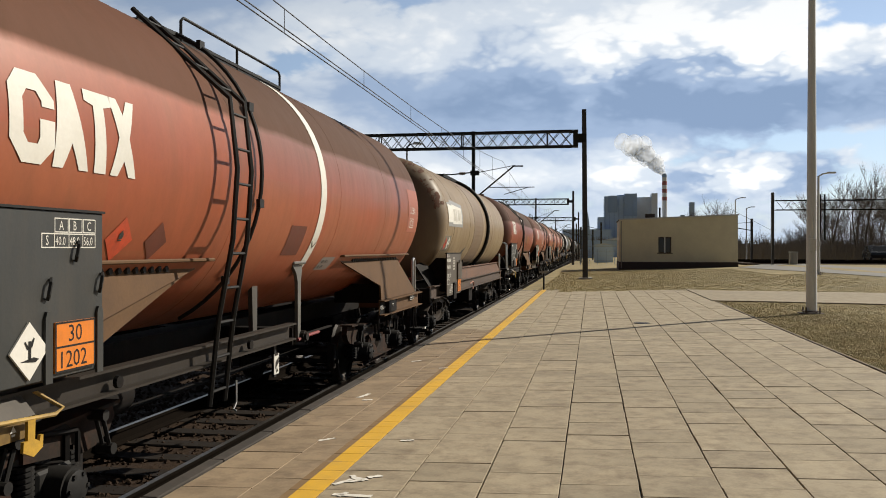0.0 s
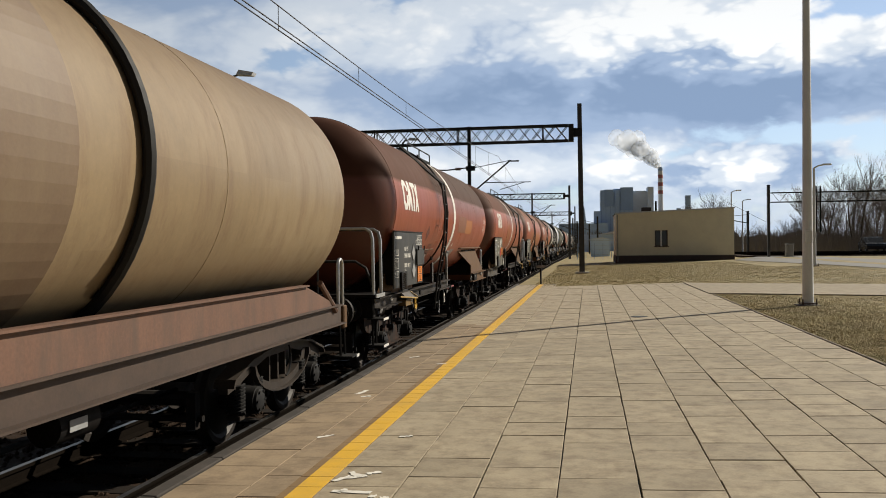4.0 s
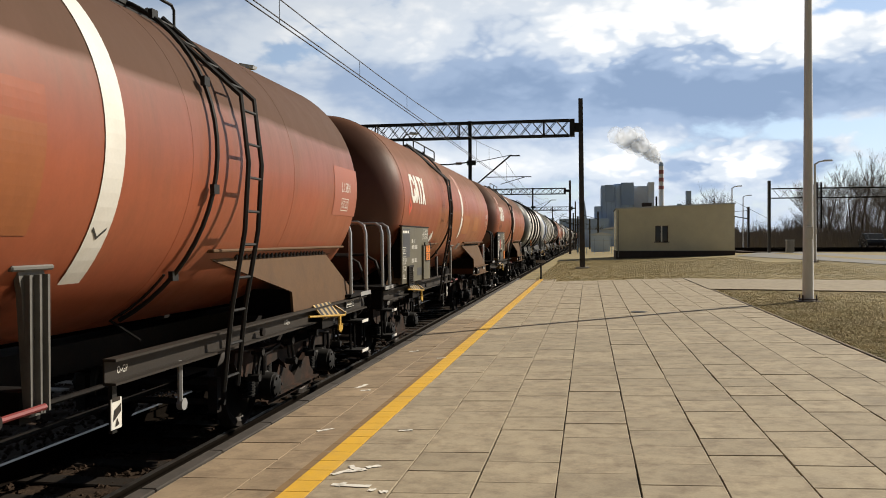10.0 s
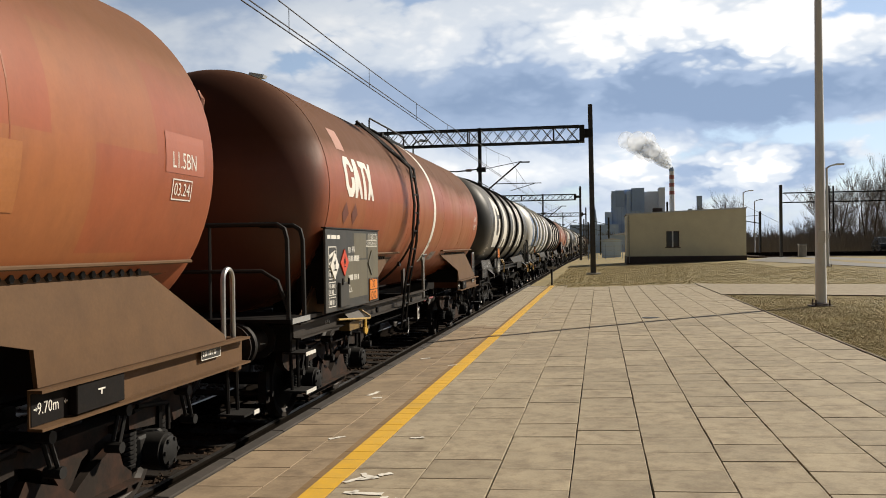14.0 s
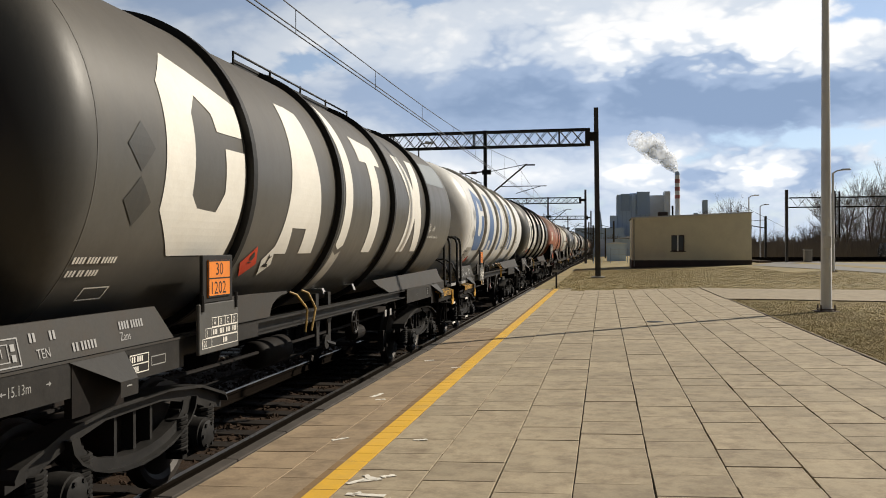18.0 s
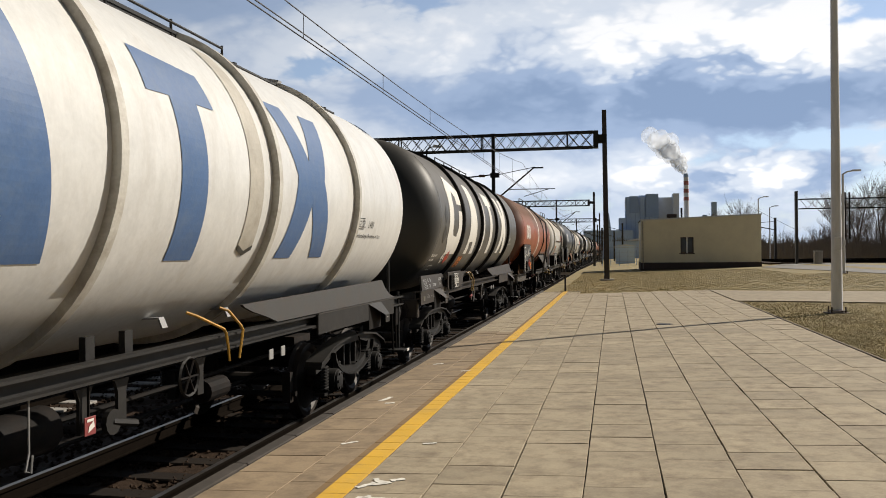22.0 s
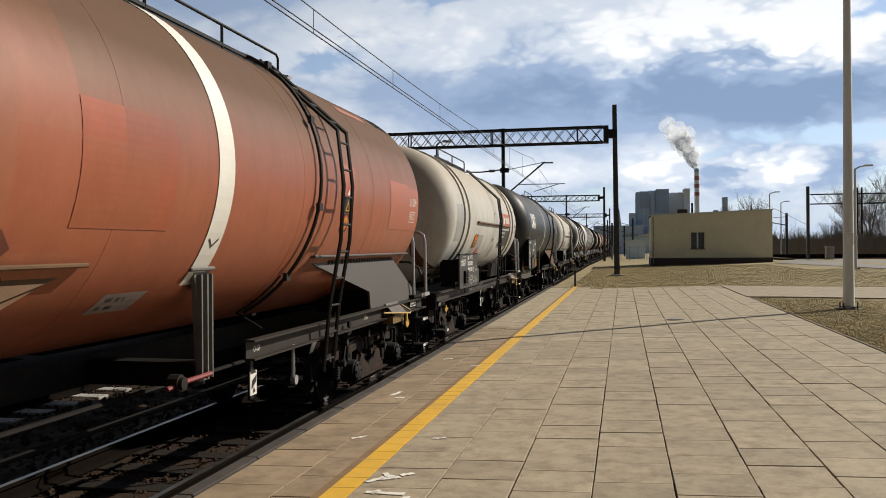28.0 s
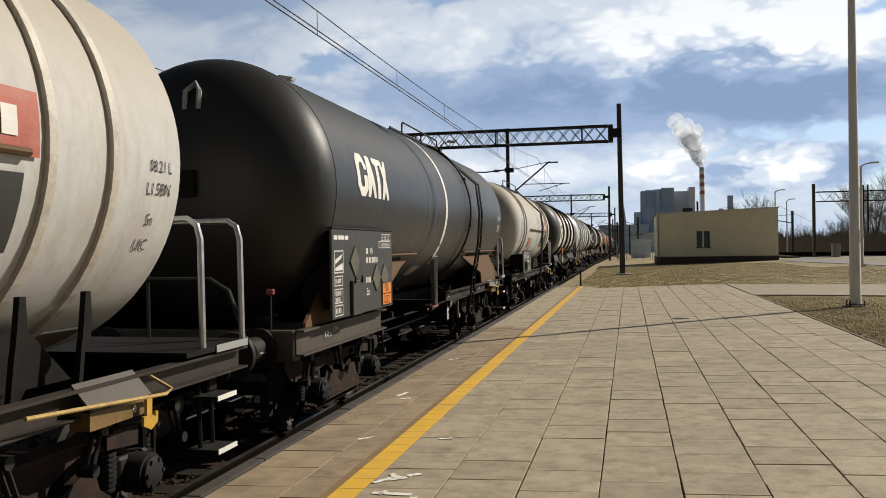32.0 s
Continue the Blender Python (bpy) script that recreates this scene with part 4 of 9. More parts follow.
def path_strip():
    p = thing("paved_path", "pale slab footpath crossing the lawn towards the road", "path", kind="structure")
    bm = bmesh.new()
    vs = []
    for x, y0, y1 in ((3.27, 24.1, 30.6), (4.2, 23.6, 29.4), (7.0, 21.6, 27.4), (10, 19.5, 25.1), (16, 15.3, 20.7), (24, 9.7, 15)):
        vs.append((bm.verts.new((x, y0, lawn_z(x) + 0.02)), bm.verts.new((x, y1, lawn_z(x) + 0.02))))
    for a, b in zip(vs, vs[1:]):
        bm.faces.new((a[0], b[0], b[1], a[1]))
    r = bmesh.ops.extrude_face_region(bm, geom=bm.faces[:])
    bmesh.ops.translate(bm, vec=(0, 0, -0.1), verts=[v for v in r["geom"] if isinstance(v, bmesh.types.BMVert)])
    part("paving", bm, "slab", p)


path_strip()


def road():
    bm = bmesh.new()
    vs = []
    for x, y0, y1 in ((9.7, 59.2, 70.5), (11.6, 45.4, 66.5), (12.3, 37.5, 56), (14.5, 30, 48), (30, 10, 25)):
        vs.append((bm.verts.new((x, y0, lawn_z(x) + 0.02)), bm.verts.new((x + 4.2, y1, lawn_z(x + 4.2) + 0.03))))
    for a, b in zip(vs, vs[1:]):
        bm.faces.new((a[0], b[0], b[1], a[1]))
    ob = finish("road", bm, "asphalt")
    tagged(ob, "pale grey access road behind the lawn", "road", kind="structure")


road()


def grass_blades():
    rng = random.Random(8)
    verts, faces = [], []
    def clump(x, y, z, s):
        for _ in range(6):
            a = rng.uniform(0, math.tau)
            h = s * rng.uniform(0.5, 1.3)
            bx, by = x + rng.uniform(-.09, .09), y + rng.uniform(-.09, .09)
            q = len(verts)
            w = 0.012 + 0.010 * s
            dx, dy = math.cos(a), math.sin(a)
            lean = rng.uniform(0.6, 2.6) * h
            verts.extend([(bx - dy * w, by + dx * w, z), (bx + dy * w, by - dx * w, z), (bx + dx * lean, by + dy * lean, z + h)])
            faces.append((q, q + 1, q + 2))
    for _ in range(60000):
        y = 10.0 + 50 * rng.random() ** 1.4
        if y < 31:
            x = rng.uniform(3.4, 3.4 + (y - 9) * 0.32)
            if y > 23.5 - (x - 4.2) * 0.7 and y < 30.6 - (x - 3.27) * 0.75:
                continue
        else:
            x = rng.uniform(-2.0, 12)
            if y > 59 - 0.2 * x or (x > 9 and y > 45):
                continue
        clump(x, y, lawn_z(x) - 0.016, rng.uniform(0.008, 0.020) if y < 31 else rng.uniform(0.014, 0.032))
    me = bpy.data.meshes.new("lawn_grass")
    me.from_pydata(verts, [], faces)
    me.materials.append(M["blade"])
    tagged(new("lawn_grass", me), "short dry yellowish winter grass of the lawn", "grass", kind="stuff")


grass_blades()

# ---- building ----


def building():
    """A low flat-roofed service building."""
    L = 8.16
    b = thing("service_building", "low flat-roofed building with cream plaster and a dark plinth", "building", at=pose(1.97, 61.97, 0.06))
    D, zl, zr = 6.0, 3.56, 3.86
    w0, w1, h0, h1 = 2.72, 3.62, 1.20, 2.34
    # front wall in four pieces round the window opening
    bm = bmesh.new()
    t = 0.3
    def top(x):
        return zl + (zr - zl) * x / L
    prism(bm, [(0, 0.55), (w0, 0.55), (w0, top(w0)), (0, top(0))], 0, t, "xz")
    prism(bm, [(w1, 0.55), (L, 0.55), (L, top(L)), (w1, top(w1))], 0, t, "xz")
    prism(bm, [(w0, 0.55), (w1, 0.55), (w1, h0), (w0, h0)], 0, t, "xz")
    prism(bm, [(w0, h1), (w1, h1), (w1, top(w1)), (w0, top(w0))], 0, t, "xz")
    part("front_wall", bm, "plaster", b)
    part("side_wall", PR([(t + .003, 0.55), (D, 0.55), (D, zl), (t + .003, zl)], 0, t, "yz"), "plaster", b)
    part("side_wall", PR([(t + .003, 0.55), (D, 0.55), (D, zr), (t + .003, zr)], L - t, L, "yz"), "plaster", b)
    part("back_wall", PR([(t + .003, 0.55), (L - t - .003, 0.55), (L - t - .003, zr), (t + .003, zl)], D - t, D, "xz"), "plaster", b)
    part("plinth", B(-0.03, L + 0.03, -0.03, D + 0.03, -0.3, 0.548), "plinth", b, "dark painted plinth")
    roof = part("roof", PR([(-0.06, zl + .003), (L + 0.05, zr + .003), (L + 0.05, zr + 0.06), (-0.06, zl + 0.06)], -0.05, D + 0.05, "xz"), "roof", b)
    part("eaves_flashing", PR([(-0.07, zl - 0.01), (L + 0.06, zr - 0.01), (L + 0.06, zr + 0.08), (-0.07, zl + 0.08)], -0.075, -0.053, "xz"), "lamp_steel", roof, "grey sheet-metal flashing")
    part("vent_pipe", T([(3.0, 2.5, 3.6), (3.0, 2.5, 4.55)], 0.075, 10), "black", roof, "black vent pipe")
    part("roof_chimney", B(2.0, 2.7, 3.0, 3.7, 3.6, 4.12, 0.02), "plinth", roof)
    win = part("window", B(w0, w1, 0.16, 0.175, h0, h1), "glass", b, "small window with a white middle bar")
    for x0, x1 in ((w0, w0 + .07), ((w0 + w1) / 2 - .05, (w0 + w1) / 2 + .05), (w1 - .07, w1)):
        part("window_frame", B(x0, x1, 0.11, 0.157, h0, h1), "pvc" if x0 > w0 + .1 and x1 < w1 else "plinth", win)
    for z0, z1 in ((h0 + .001, h0 + .07), (h1 - .07, h1 - .001)):
        part("window_frame", B(w0 + .071, w1 - .071, 0.12, 0.156, z0, z1), "plinth", win)
    part("window_sill", B(w0 - .08, w1 + .08, -0.06, 0.1, h0 - .06, h0 - .002), "plinth", win)
    part("curtain", B(w1 - .36, w1 - .08, 0.19, 0.2, h0, h1), "pvc", win)
    part("downpipe", T([(0.12, -0.06, 0.1), (0.12, -0.06, 3.5)], 0.03, 8), "concrete", b)


building()

# ---- masts, gantries, wires ----


def gantry(y, mast_x, mast_base, mast_top, beam_x0, beam_x1, z0, z1, drop_x, lean=0.0):
    """A lattice beam across the tracks on steel posts, with a drop post and registration arms."""
    g = thing("catenary_gantry", "black lattice catenary gantry on steel posts across the tracks", "gantry", "catenary gantries")
    mw = 0.14
    mast = part("post", PR([(-mw, mast_base - .5), (mw, mast_base - .5), (mw * .8 + lean, mast_top), (-mw * .8 + lean, mast_top)], y - .13, y + .13, "xz"), "blackrust", g, "black painted steel post, rusty at its foot")
    for v in mast.data.vertices:
        v.co.x += mast_x
    part("footing", B(mast_x - .35, mast_x + .35, y - .35, y + .35, mast_base - .4, mast_base + .08, 0.03), "concrete", g)
    part("post_bracket", B(beam_x1 - .02, mast_x + .05, y - .16, y + .16, z0 + .2, z1 - .15), "black", g)
    part("beam_end", B(beam_x1 - .25, beam_x1, y - .3, y + .3, z0 - .04, z1 + .04), "black", g)
    lo = beam_x0
    for yy in (y - .27, y + .27):
        for zz in (z0, z1):
            part("chord", B(lo, beam_x1 - .26, yy - .04, yy + .04, zz - .045, zz + .045), "black", g)
        n = int((beam_x1 - lo - .3) / 0.62)
        st = (beam_x1 - .3 - lo) / n
        for k in range(n):
            a, c = lo + st * k, lo + st * (k + 1)
            bm = bmesh.new()
            tube(bm, [(a, yy, z0), (c, yy, z1)], 0.020, 5)
            part("brace", bm, "black", g)
            part("brace", T([(a, yy + .03, z1), (c, yy + .03, z0)], 0.020, 5), "black", g)
            if k % 7 == 3:
                part("strut", B(a - .03, a + .03, yy - .03, yy + .03, z0, z1), "black", g)
    part("post", B(lo - .14, lo + .14, y - .14, y + .14, RAIL - .6, z1 + .4), "blackrust", g)
    drop = part("drop_post", B(drop_x - .085, drop_x + .085, y - .085, y + .085, RAIL + 4.3, z1 + .1), "black", g)
    part("clamp", B(drop_x - .16, drop_x + .3, y - .11, y + .11, z1 - 2.1 - .1, z1 - 2.1 + .14), "black", drop)
    wx = TRACK
    # registration arm: a raking tube, a top tie, a steady arm
    rz = RAIL + 5.33
    arm = part("registration_arm", T([(drop_x + .1, y, rz - .6), (drop_x + 2.1, y, rz + 1.05), (drop_x + 2.6, y, rz + 1.05)], 0.04, 8), "black", g)
    part("top_tie", T([(drop_x, y, z1 - 2.1), (drop_x + 2.2, y, rz + 1.1)], 0.018, 6), "black", arm)
    part("steady_arm", T([(drop_x + .8, y, rz - .04), (drop_x + 3.2, y, rz - .05)], 0.022, 6), "black", arm)
    part("steady_arm", T([(drop_x + 2.9, y, rz - .05), (drop_x + 1.6, y, rz - .42)], 0.018, 6), "black", arm)
    part("insulator", LT([(0, 0), (0, .06), (.05, .085), (.1, .06), (.15, .085), (.2, .06), (.25, .085), (.3, .06), (.3, 0)], 10, "x", (drop_x + .25, y, rz - .45)), "insulator", arm)
    arm2 = part("registration_arm", T([(drop_x - .1, y, z1 - 2.05), (drop_x - 1.2, y, z1 - 2.15), (drop_x - 2.6, y, rz + .7)], 0.035, 8), "black", g)
    part("insulator", LT([(0, 0), (0, .06), (.05, .085), (.1, .06), (.15, .085), (.2, .06), (.25, .085), (.3, .06), (.3, 0)], 10, "x", (drop_x - .75, y, z1 - 2.1)), "insulator", arm2)
    return g


gantry(43.8, -0.32, -0.02, 8.68, -17.5, -0.70, 6.80, 7.58, -6.12, lean=-0.08)
gantry(95.0, -2.05, -0.3, 7.98, -19.5, -2.5, 6.50, 7.12, -6.2)
gantry(150.0, -2.3, -0.4, 8.0, -20.0, -2.8, 6.5, 7.1, -6.3)


def wires(x, label):
    c = RAIL + 5.33
    w = thing("overhead_line", label, "overhead line")
    supports = [-15, 43.8, 95.0, 150.0, 210.0]
    for dx, dz in ((0, 0), (.06, .03)):
        part("contact_wire", T([(x + dx, -15, c + dz), (x + dx, 43.8, c + dz), (x + dx, 95, c + dz), (x + dx, 210, c + dz)], 0.0105, 5), "wire", w)

    def mz(q):
        return c + 0.36 + 0.95 * (2 * q - 1) ** 2

    for a, b in zip(supports, supports[1:]):
        part("messenger_wire", T([(x, a + (b - a) * k / 16, mz(k / 16)) for k in range(17)], 0.010, 5), "wire", w)
        for k in range(1, 13):
            yy = a + (b - a) * k / 13
            part("dropper", T([(x, yy, c), (x, yy, mz(k / 13))], 0.006, 4), "wire", w)


wires(TRACK, "thin overhead contact line with droppers above the near track")
wires(TRACK - 4.5, "thin overhead contact line above the second track")

# ---- tank wagons: local space, origin on the rail, +x towards the platform, +y away from the camera ----
R, ZC = 1.48, 2.75
WHEELS = []


def tank_bm(y0, y1, r=R, zc=ZC, d0=.75, d1=.40, seg=72, p=2.0):
    """Cylinder from y0 to y1 with rounded ends that bulge d0 and d1 beyond it; p over 2 tightens the near knuckle."""
    n = 12 if p == 2 else 24
    near = [(y0 - d0 * max(0, math.cos(math.pi / 2 * k / n)) ** (2 / p), r * math.sin(math.pi / 2 * k / n) ** (2 / p)) for k in range(n + 1)]
    far = [(y1 + d1 * math.cos(math.pi / 2 * k / n), r * math.sin(math.pi / 2 * k / n)) for k in range(n + 1)]
    return LT(near + far[::-1], seg, "y", (0, 0, zc))


def arc(y, a0, a1, r, n=20, zc=ZC, side=1, yslope=0.0):
    """Points round the tank at place y, from angle a0 to a1 in degrees (0 = side, 90 = crown)."""
    return [(side * r * math.cos(radians(a)), y + yslope * k / n, zc + r * math.sin(radians(a))) for k, a in [(k, a0 + (a1 - a0) * k / n) for k in range(n + 1)]]


def hoop(y, w, d, r=R, zc=ZC, seg=72, a0=0, a1=360):
    """A flat ring round the tank."""
    return LT([(y - w / 2, r - .01), (y - w / 2, r + d), (y + w / 2, r + d), (y + w / 2, r - .01)], seg, "y", (0, 0, zc))


def band(y, w, a0, a1, lift=.006, r=R, zc=ZC, n=30):
    bm = bmesh.new()
    prev = None
    for k in range(n + 1):
        a = radians(a0 + (a1 - a0) * k / n)
        v = [bm.verts.new(((r + lift) * math.cos(a), y + s * w / 2, zc + (r + lift) * math.sin(a))) for s in (-1, 1)]
        if prev:
            bm.faces.new((prev[0], prev[1], v[1], v[0]))
        prev = v
    return bm


def wheel_bm():
    bm = bmesh.new()
    tube(bm, [(-1.05, 0, 0), (1.05, 0, 0)], 0.08, 10)
    for s in (-1, 1):
        pr = [(s * .785, .10), (s * .785, .20), (s * .755, .36), (s * .785, .40), (s * .785, .455), (s * .72, .46), (s * .685, .485), (s * .675, .485), (s * .675, .40), (s * .70, .36), (s * .70, .20), (s * .68, .10)]
        lathe(bm, pr, 28, "x", closed=True)
    return bm


MESH = {}


def shared(name, key, make, material, parent, label="", smooth=30):
    """A part whose mesh is built once and shared."""
    if key not in MESH:
        ob = part(name, make(), material, parent, label, smooth)
        MESH[key] = ob.data
        return ob
    ob = new(name, MESH[key])
    ob.parent = parent
    if label:
        ob["label"] = label
    return ob


def side_frame_y25(s):
    """Welded frame: an upper beam with drooping noses, a bellied middle plate and wide bearing openings."""
    bm = bmesh.new()
    x0, x1 = s * .94, s * 1.02
    beam = [(.50, .80), (.62, .86), (1.15, .88), (1.70, .91), (1.74, .80), (1.66, .70), (1.53, .635), (1.38, .615), (1.22, .60), (1.22, .70), (.66, .74), (.50, .70)]
    for q in (-1, 1):
        prism(bm, [(q * u, v) for u, v in beam], x0, x1)
        # half of the bellied plate, scooped out above the belly
        prism(bm, [(0, .80), (q * .50, .80), (q * .50, .70), (q * .34, .66), (q * .17, .58), (q * .06, .44), (0, .40)], s * .92, s * .97)
        prism(bm, [(0, .40), (q * .06, .44), (q * .17, .50), (q * .40, .58), (q * .50, .62), (q * .56, .54), (q * .60, .44), (q * .72, .36), (q * .72, .31), (0, .31)], s * .96, s * 1.03)
    # flanges along the upper rim and under the belly
    rim = [(-1.70, .91), (-1.15, .88), (-.62, .86), (-.50, .80), (.50, .80), (.62, .86), (1.15, .88), (1.70, .91)]
    prism(bm, rim + [(u, v + .022) for u, v in rim[::-1]], s * .90, s * 1.09)
    prism(bm, [(-.74, .29), (.74, .29), (.74, .308), (-.74, .308)], s * .90, s * 1.10)
    return bm


def cover_edge_bm(s, a, q):
    """Dark folded channel round the top and the outer side of the bearing cover."""
    return T([(s * 1.075, a - q * .34, .835), (s * 1.075, a + q * .03, .865), (s * 1.075, a + q * .06, .855), (s * 1.075, a + q * .06, .63)], .026, 5)


def link_bm(s, u0, v0, u1, v1):
    """A pair of rods between two knuckles."""
    bm = bmesh.new()
    for x in (1.10, 1.155):
        tube(bm, [(s * x, u0, v0), (s * x, u1, v1)], .016, 6)
    for u, v in ((u0, v0), (u1, v1)):
        lathe(bm, [(s * 1.06, 0), (s * 1.06, .042), (s * 1.185, .042), (s * 1.185, 0)], 10, "x", (0, u, v))
    return bm


def guard_bm(s, a, q):
    """Bent bar over the bearing housing; q points away from the middle of the bogie."""
    return T([(s * 1.10, a - q * .32, .87), (s * 1.10, a + q * .13, .82), (s * 1.10, a + q * .15, .80), (s * 1.10, a + q * .15, .60)], .02, 6)


def side_frame_cast(s):
    """Fish-bellied frame with a lens-shaped opening that is divided by struts."""
    bm = bmesh.new()
    x0, x1 = s * .97, s * 1.07
    top = [(-1.44, .66), (-1.40, .72), (-.95, .86), (-.4, .92), (.4, .92), (.95, .86), (1.40, .72), (1.44, .66)]
    low = [(1.44, .60), (1.2, .64), (.8, .76), (.4, .84), (-.4, .84), (-.8, .76), (-1.2, .64), (-1.44, .60)]
    prism(bm, top + low, x0, x1)
    n = 12
    outer = [(.86 * math.cos(math.pi * k / n), .80 - .35 * math.sin(math.pi * k / n)) for k in range(n + 1)]
    inner = [(.72 * math.cos(math.pi * k / n), .79 - .265 * math.sin(math.pi * k / n)) for k in range(n, -1, -1)]
    prism(bm, outer + inner, s * .96, s * 1.08)
    for a in (-.20, .06, .30):
        prism(bm, [(a - .018, .53), (a + .018, .53), (a + .018, .86), (a - .018, .86)], s * .90, s * 1.02)
    # pedestal legs and shelf at the ends
    for q in (-1, 1):
        prism(bm, [(q * .70, .34), (q * .76, .34), (q * .80, .72), (q * .66, .72)], x0, x1)
        prism(bm, [(q * 1.12, .30), (q * 1.20, .30), (q * 1.26, .66), (q * 1.10, .70)], x0, x1)
        prism(bm, [(q * .66, .30), (q * 1.22, .30), (q * 1.22, .34), (q * .66, .34)], s * .95, s * 1.10)
    # flanges of the upper chord and of the belly
    prism(bm, top + [(1.44, .69), (1.40, .745), (.95, .885), (.4, .945), (-.4, .945), (-.95, .885), (-1.40, .745), (-1.44, .69)], s * .92, s * 1.14)
    low2 = [(.88 * math.cos(math.pi * k / n), .80 - .375 * math.sin(math.pi * k / n)) for k in range(n + 1)]
    prism(bm, low2 + outer[::-1], s * .93, s * 1.13)
    return bm


def coil(s, y, big=False):
    r = .085 if big else .062
    x = 1.03 if big else .96
    pts = [(s * x + r * math.cos(a), y + r * math.sin(a), .36 + .036 * a / math.tau) for a in [math.tau * k / 10 for k in range(84)]]
    return T(pts, .019, 5)


def axle_box_bm(s, a):
    """Round bearing housing with its bolted cap."""
    bm = bmesh.new()
    lathe(bm, [(s * 1.0, 0), (s * 1.0, .15), (s * 1.17, .145), (s * 1.17, .125), (s * 1.20, .12), (s * 1.215, .07), (s * 1.215, .0)], 22, "x", (0, a, .46))
    for k in range(6):
        an = math.tau * k / 6
        lathe(bm, [(s * 1.18, 0), (s * 1.18, .018), (s * 1.22, .016), (s * 1.22, 0)], 6, "x", (0, a + .098 * math.cos(an), .46 + .098 * math.sin(an)))
    return box(bm, s * .97 - .07, s * .97 + .07, a - .19, a + .19, .36, .60, .02)


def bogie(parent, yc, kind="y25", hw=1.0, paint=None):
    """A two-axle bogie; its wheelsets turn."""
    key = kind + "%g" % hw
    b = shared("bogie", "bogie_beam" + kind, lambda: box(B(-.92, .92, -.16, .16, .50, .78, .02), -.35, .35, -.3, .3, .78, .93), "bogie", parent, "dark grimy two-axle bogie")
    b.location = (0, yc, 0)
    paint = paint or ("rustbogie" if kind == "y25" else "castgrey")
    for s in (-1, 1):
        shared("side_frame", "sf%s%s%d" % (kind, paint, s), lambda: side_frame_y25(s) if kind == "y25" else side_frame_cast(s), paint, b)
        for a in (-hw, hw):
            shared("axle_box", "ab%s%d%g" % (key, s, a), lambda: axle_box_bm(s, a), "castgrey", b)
            for q in (-.24, .24):
                shared("spring", "sp%s%d%g%g" % (key, s, a, q), lambda: coil(s, a + q, kind != "y25"), "castgrey", b)
            if kind == "y25":
                q = 1 if a > 0 else -1
                shared("damper_link", "dl%s%d%g" % (key, s, a), lambda: link_bm(s, q * (hw - .56), .89, q * (hw - .66), .64), "castgrey", b)
                shared("damper_link", "dm%s%d%g" % (key, s, a), lambda: link_bm(s, q * (hw + .36), .88, q * (hw + .46), .62), "castgrey", b)
                shared("guard_bar", "gb%s%d%g" % (key, s, a), lambda: guard_bm(s, a, q), "under", b)
                shared("box_cover", "bc%s%d%g" % (key, s, a), lambda: prism(bmesh.new(), [(a - q * .36, .70), (a + q * .05, .66), (a + q * .05, .85), (a - q * .36, .82)], s * 1.03, s * 1.06), "rustbogie", b)
                shared("cover_edge", "ce%s%d%g" % (key, s, a), lambda: cover_edge_bm(s, a, q), "under", b)
            else:
                shared("wear_plate", "wp%s%d%g" % (key, s, a), lambda: box(bmesh.new(), s * 1.20 - .004, s * 1.20 + .004, a - .018, a + .018, .40, .52), "silver", b, "pale paint mark")
        for a in (-hw - .62, -.32, .32, hw + .62):
            shared("brake_shoe", "bs%s%d%g" % (key, s, a), lambda: prism(bmesh.new(), [(a - .05, .28), (a + .05, .28), (a + .05, .64), (a - .05, .64)], s * .70, s * .80), "bogie", b)
        if kind == "y25":
            shared("tie_bar", "tb%s%d" % (key, s), lambda: box(prism(bmesh.new(), [(-.80, .20), (.80, .20), (.86, .25), (-.86, .25)], s * .94, s * 1.01), s * .93 - .03, s * .93 + .03, -.10, .10, .24, .40), "rustbogie", b)
        if kind == "cast" and yc > 0:
            shared("earth_loop", "el%s%d" % (key, s), lambda: T([(s * 1.10, .10 + .16 * math.sin(q), .76 + .20 * math.cos(q)) for q in [math.pi * (.05 + .95 * j / 10) for j in range(11)]], .012, 5), "black", b, "thin black earthing cable loop")
        shared("brake_beam", "bb%s%d" % (key, s), lambda: T([(-.85, s * (hw + .6), .38), (.85, s * (hw + .6), .38)], .035, 7), "bogie", b)
    for a in (-hw, hw):
        w = shared("wheelset", "wheelset", wheel_bm, "steel", b, "worn steel wheelset")
        w.location = (0, a, .46)
        WHEELS.append(w)
    return b


def buffer_bm(s, e):
    bm = bmesh.new()
    x, z = s * .875, 1.06
    prof = [(0, 0), (0, .21), (.05, .21), (.05, .13), (.32, .125), (.32, .10), (.56, .095), (.57, .235), (.615, .225), (.63, 0)]
    return lathe(bm, [(e * (6.99 + a), r) for a, r in prof], 20, "y", (x, 0, z))


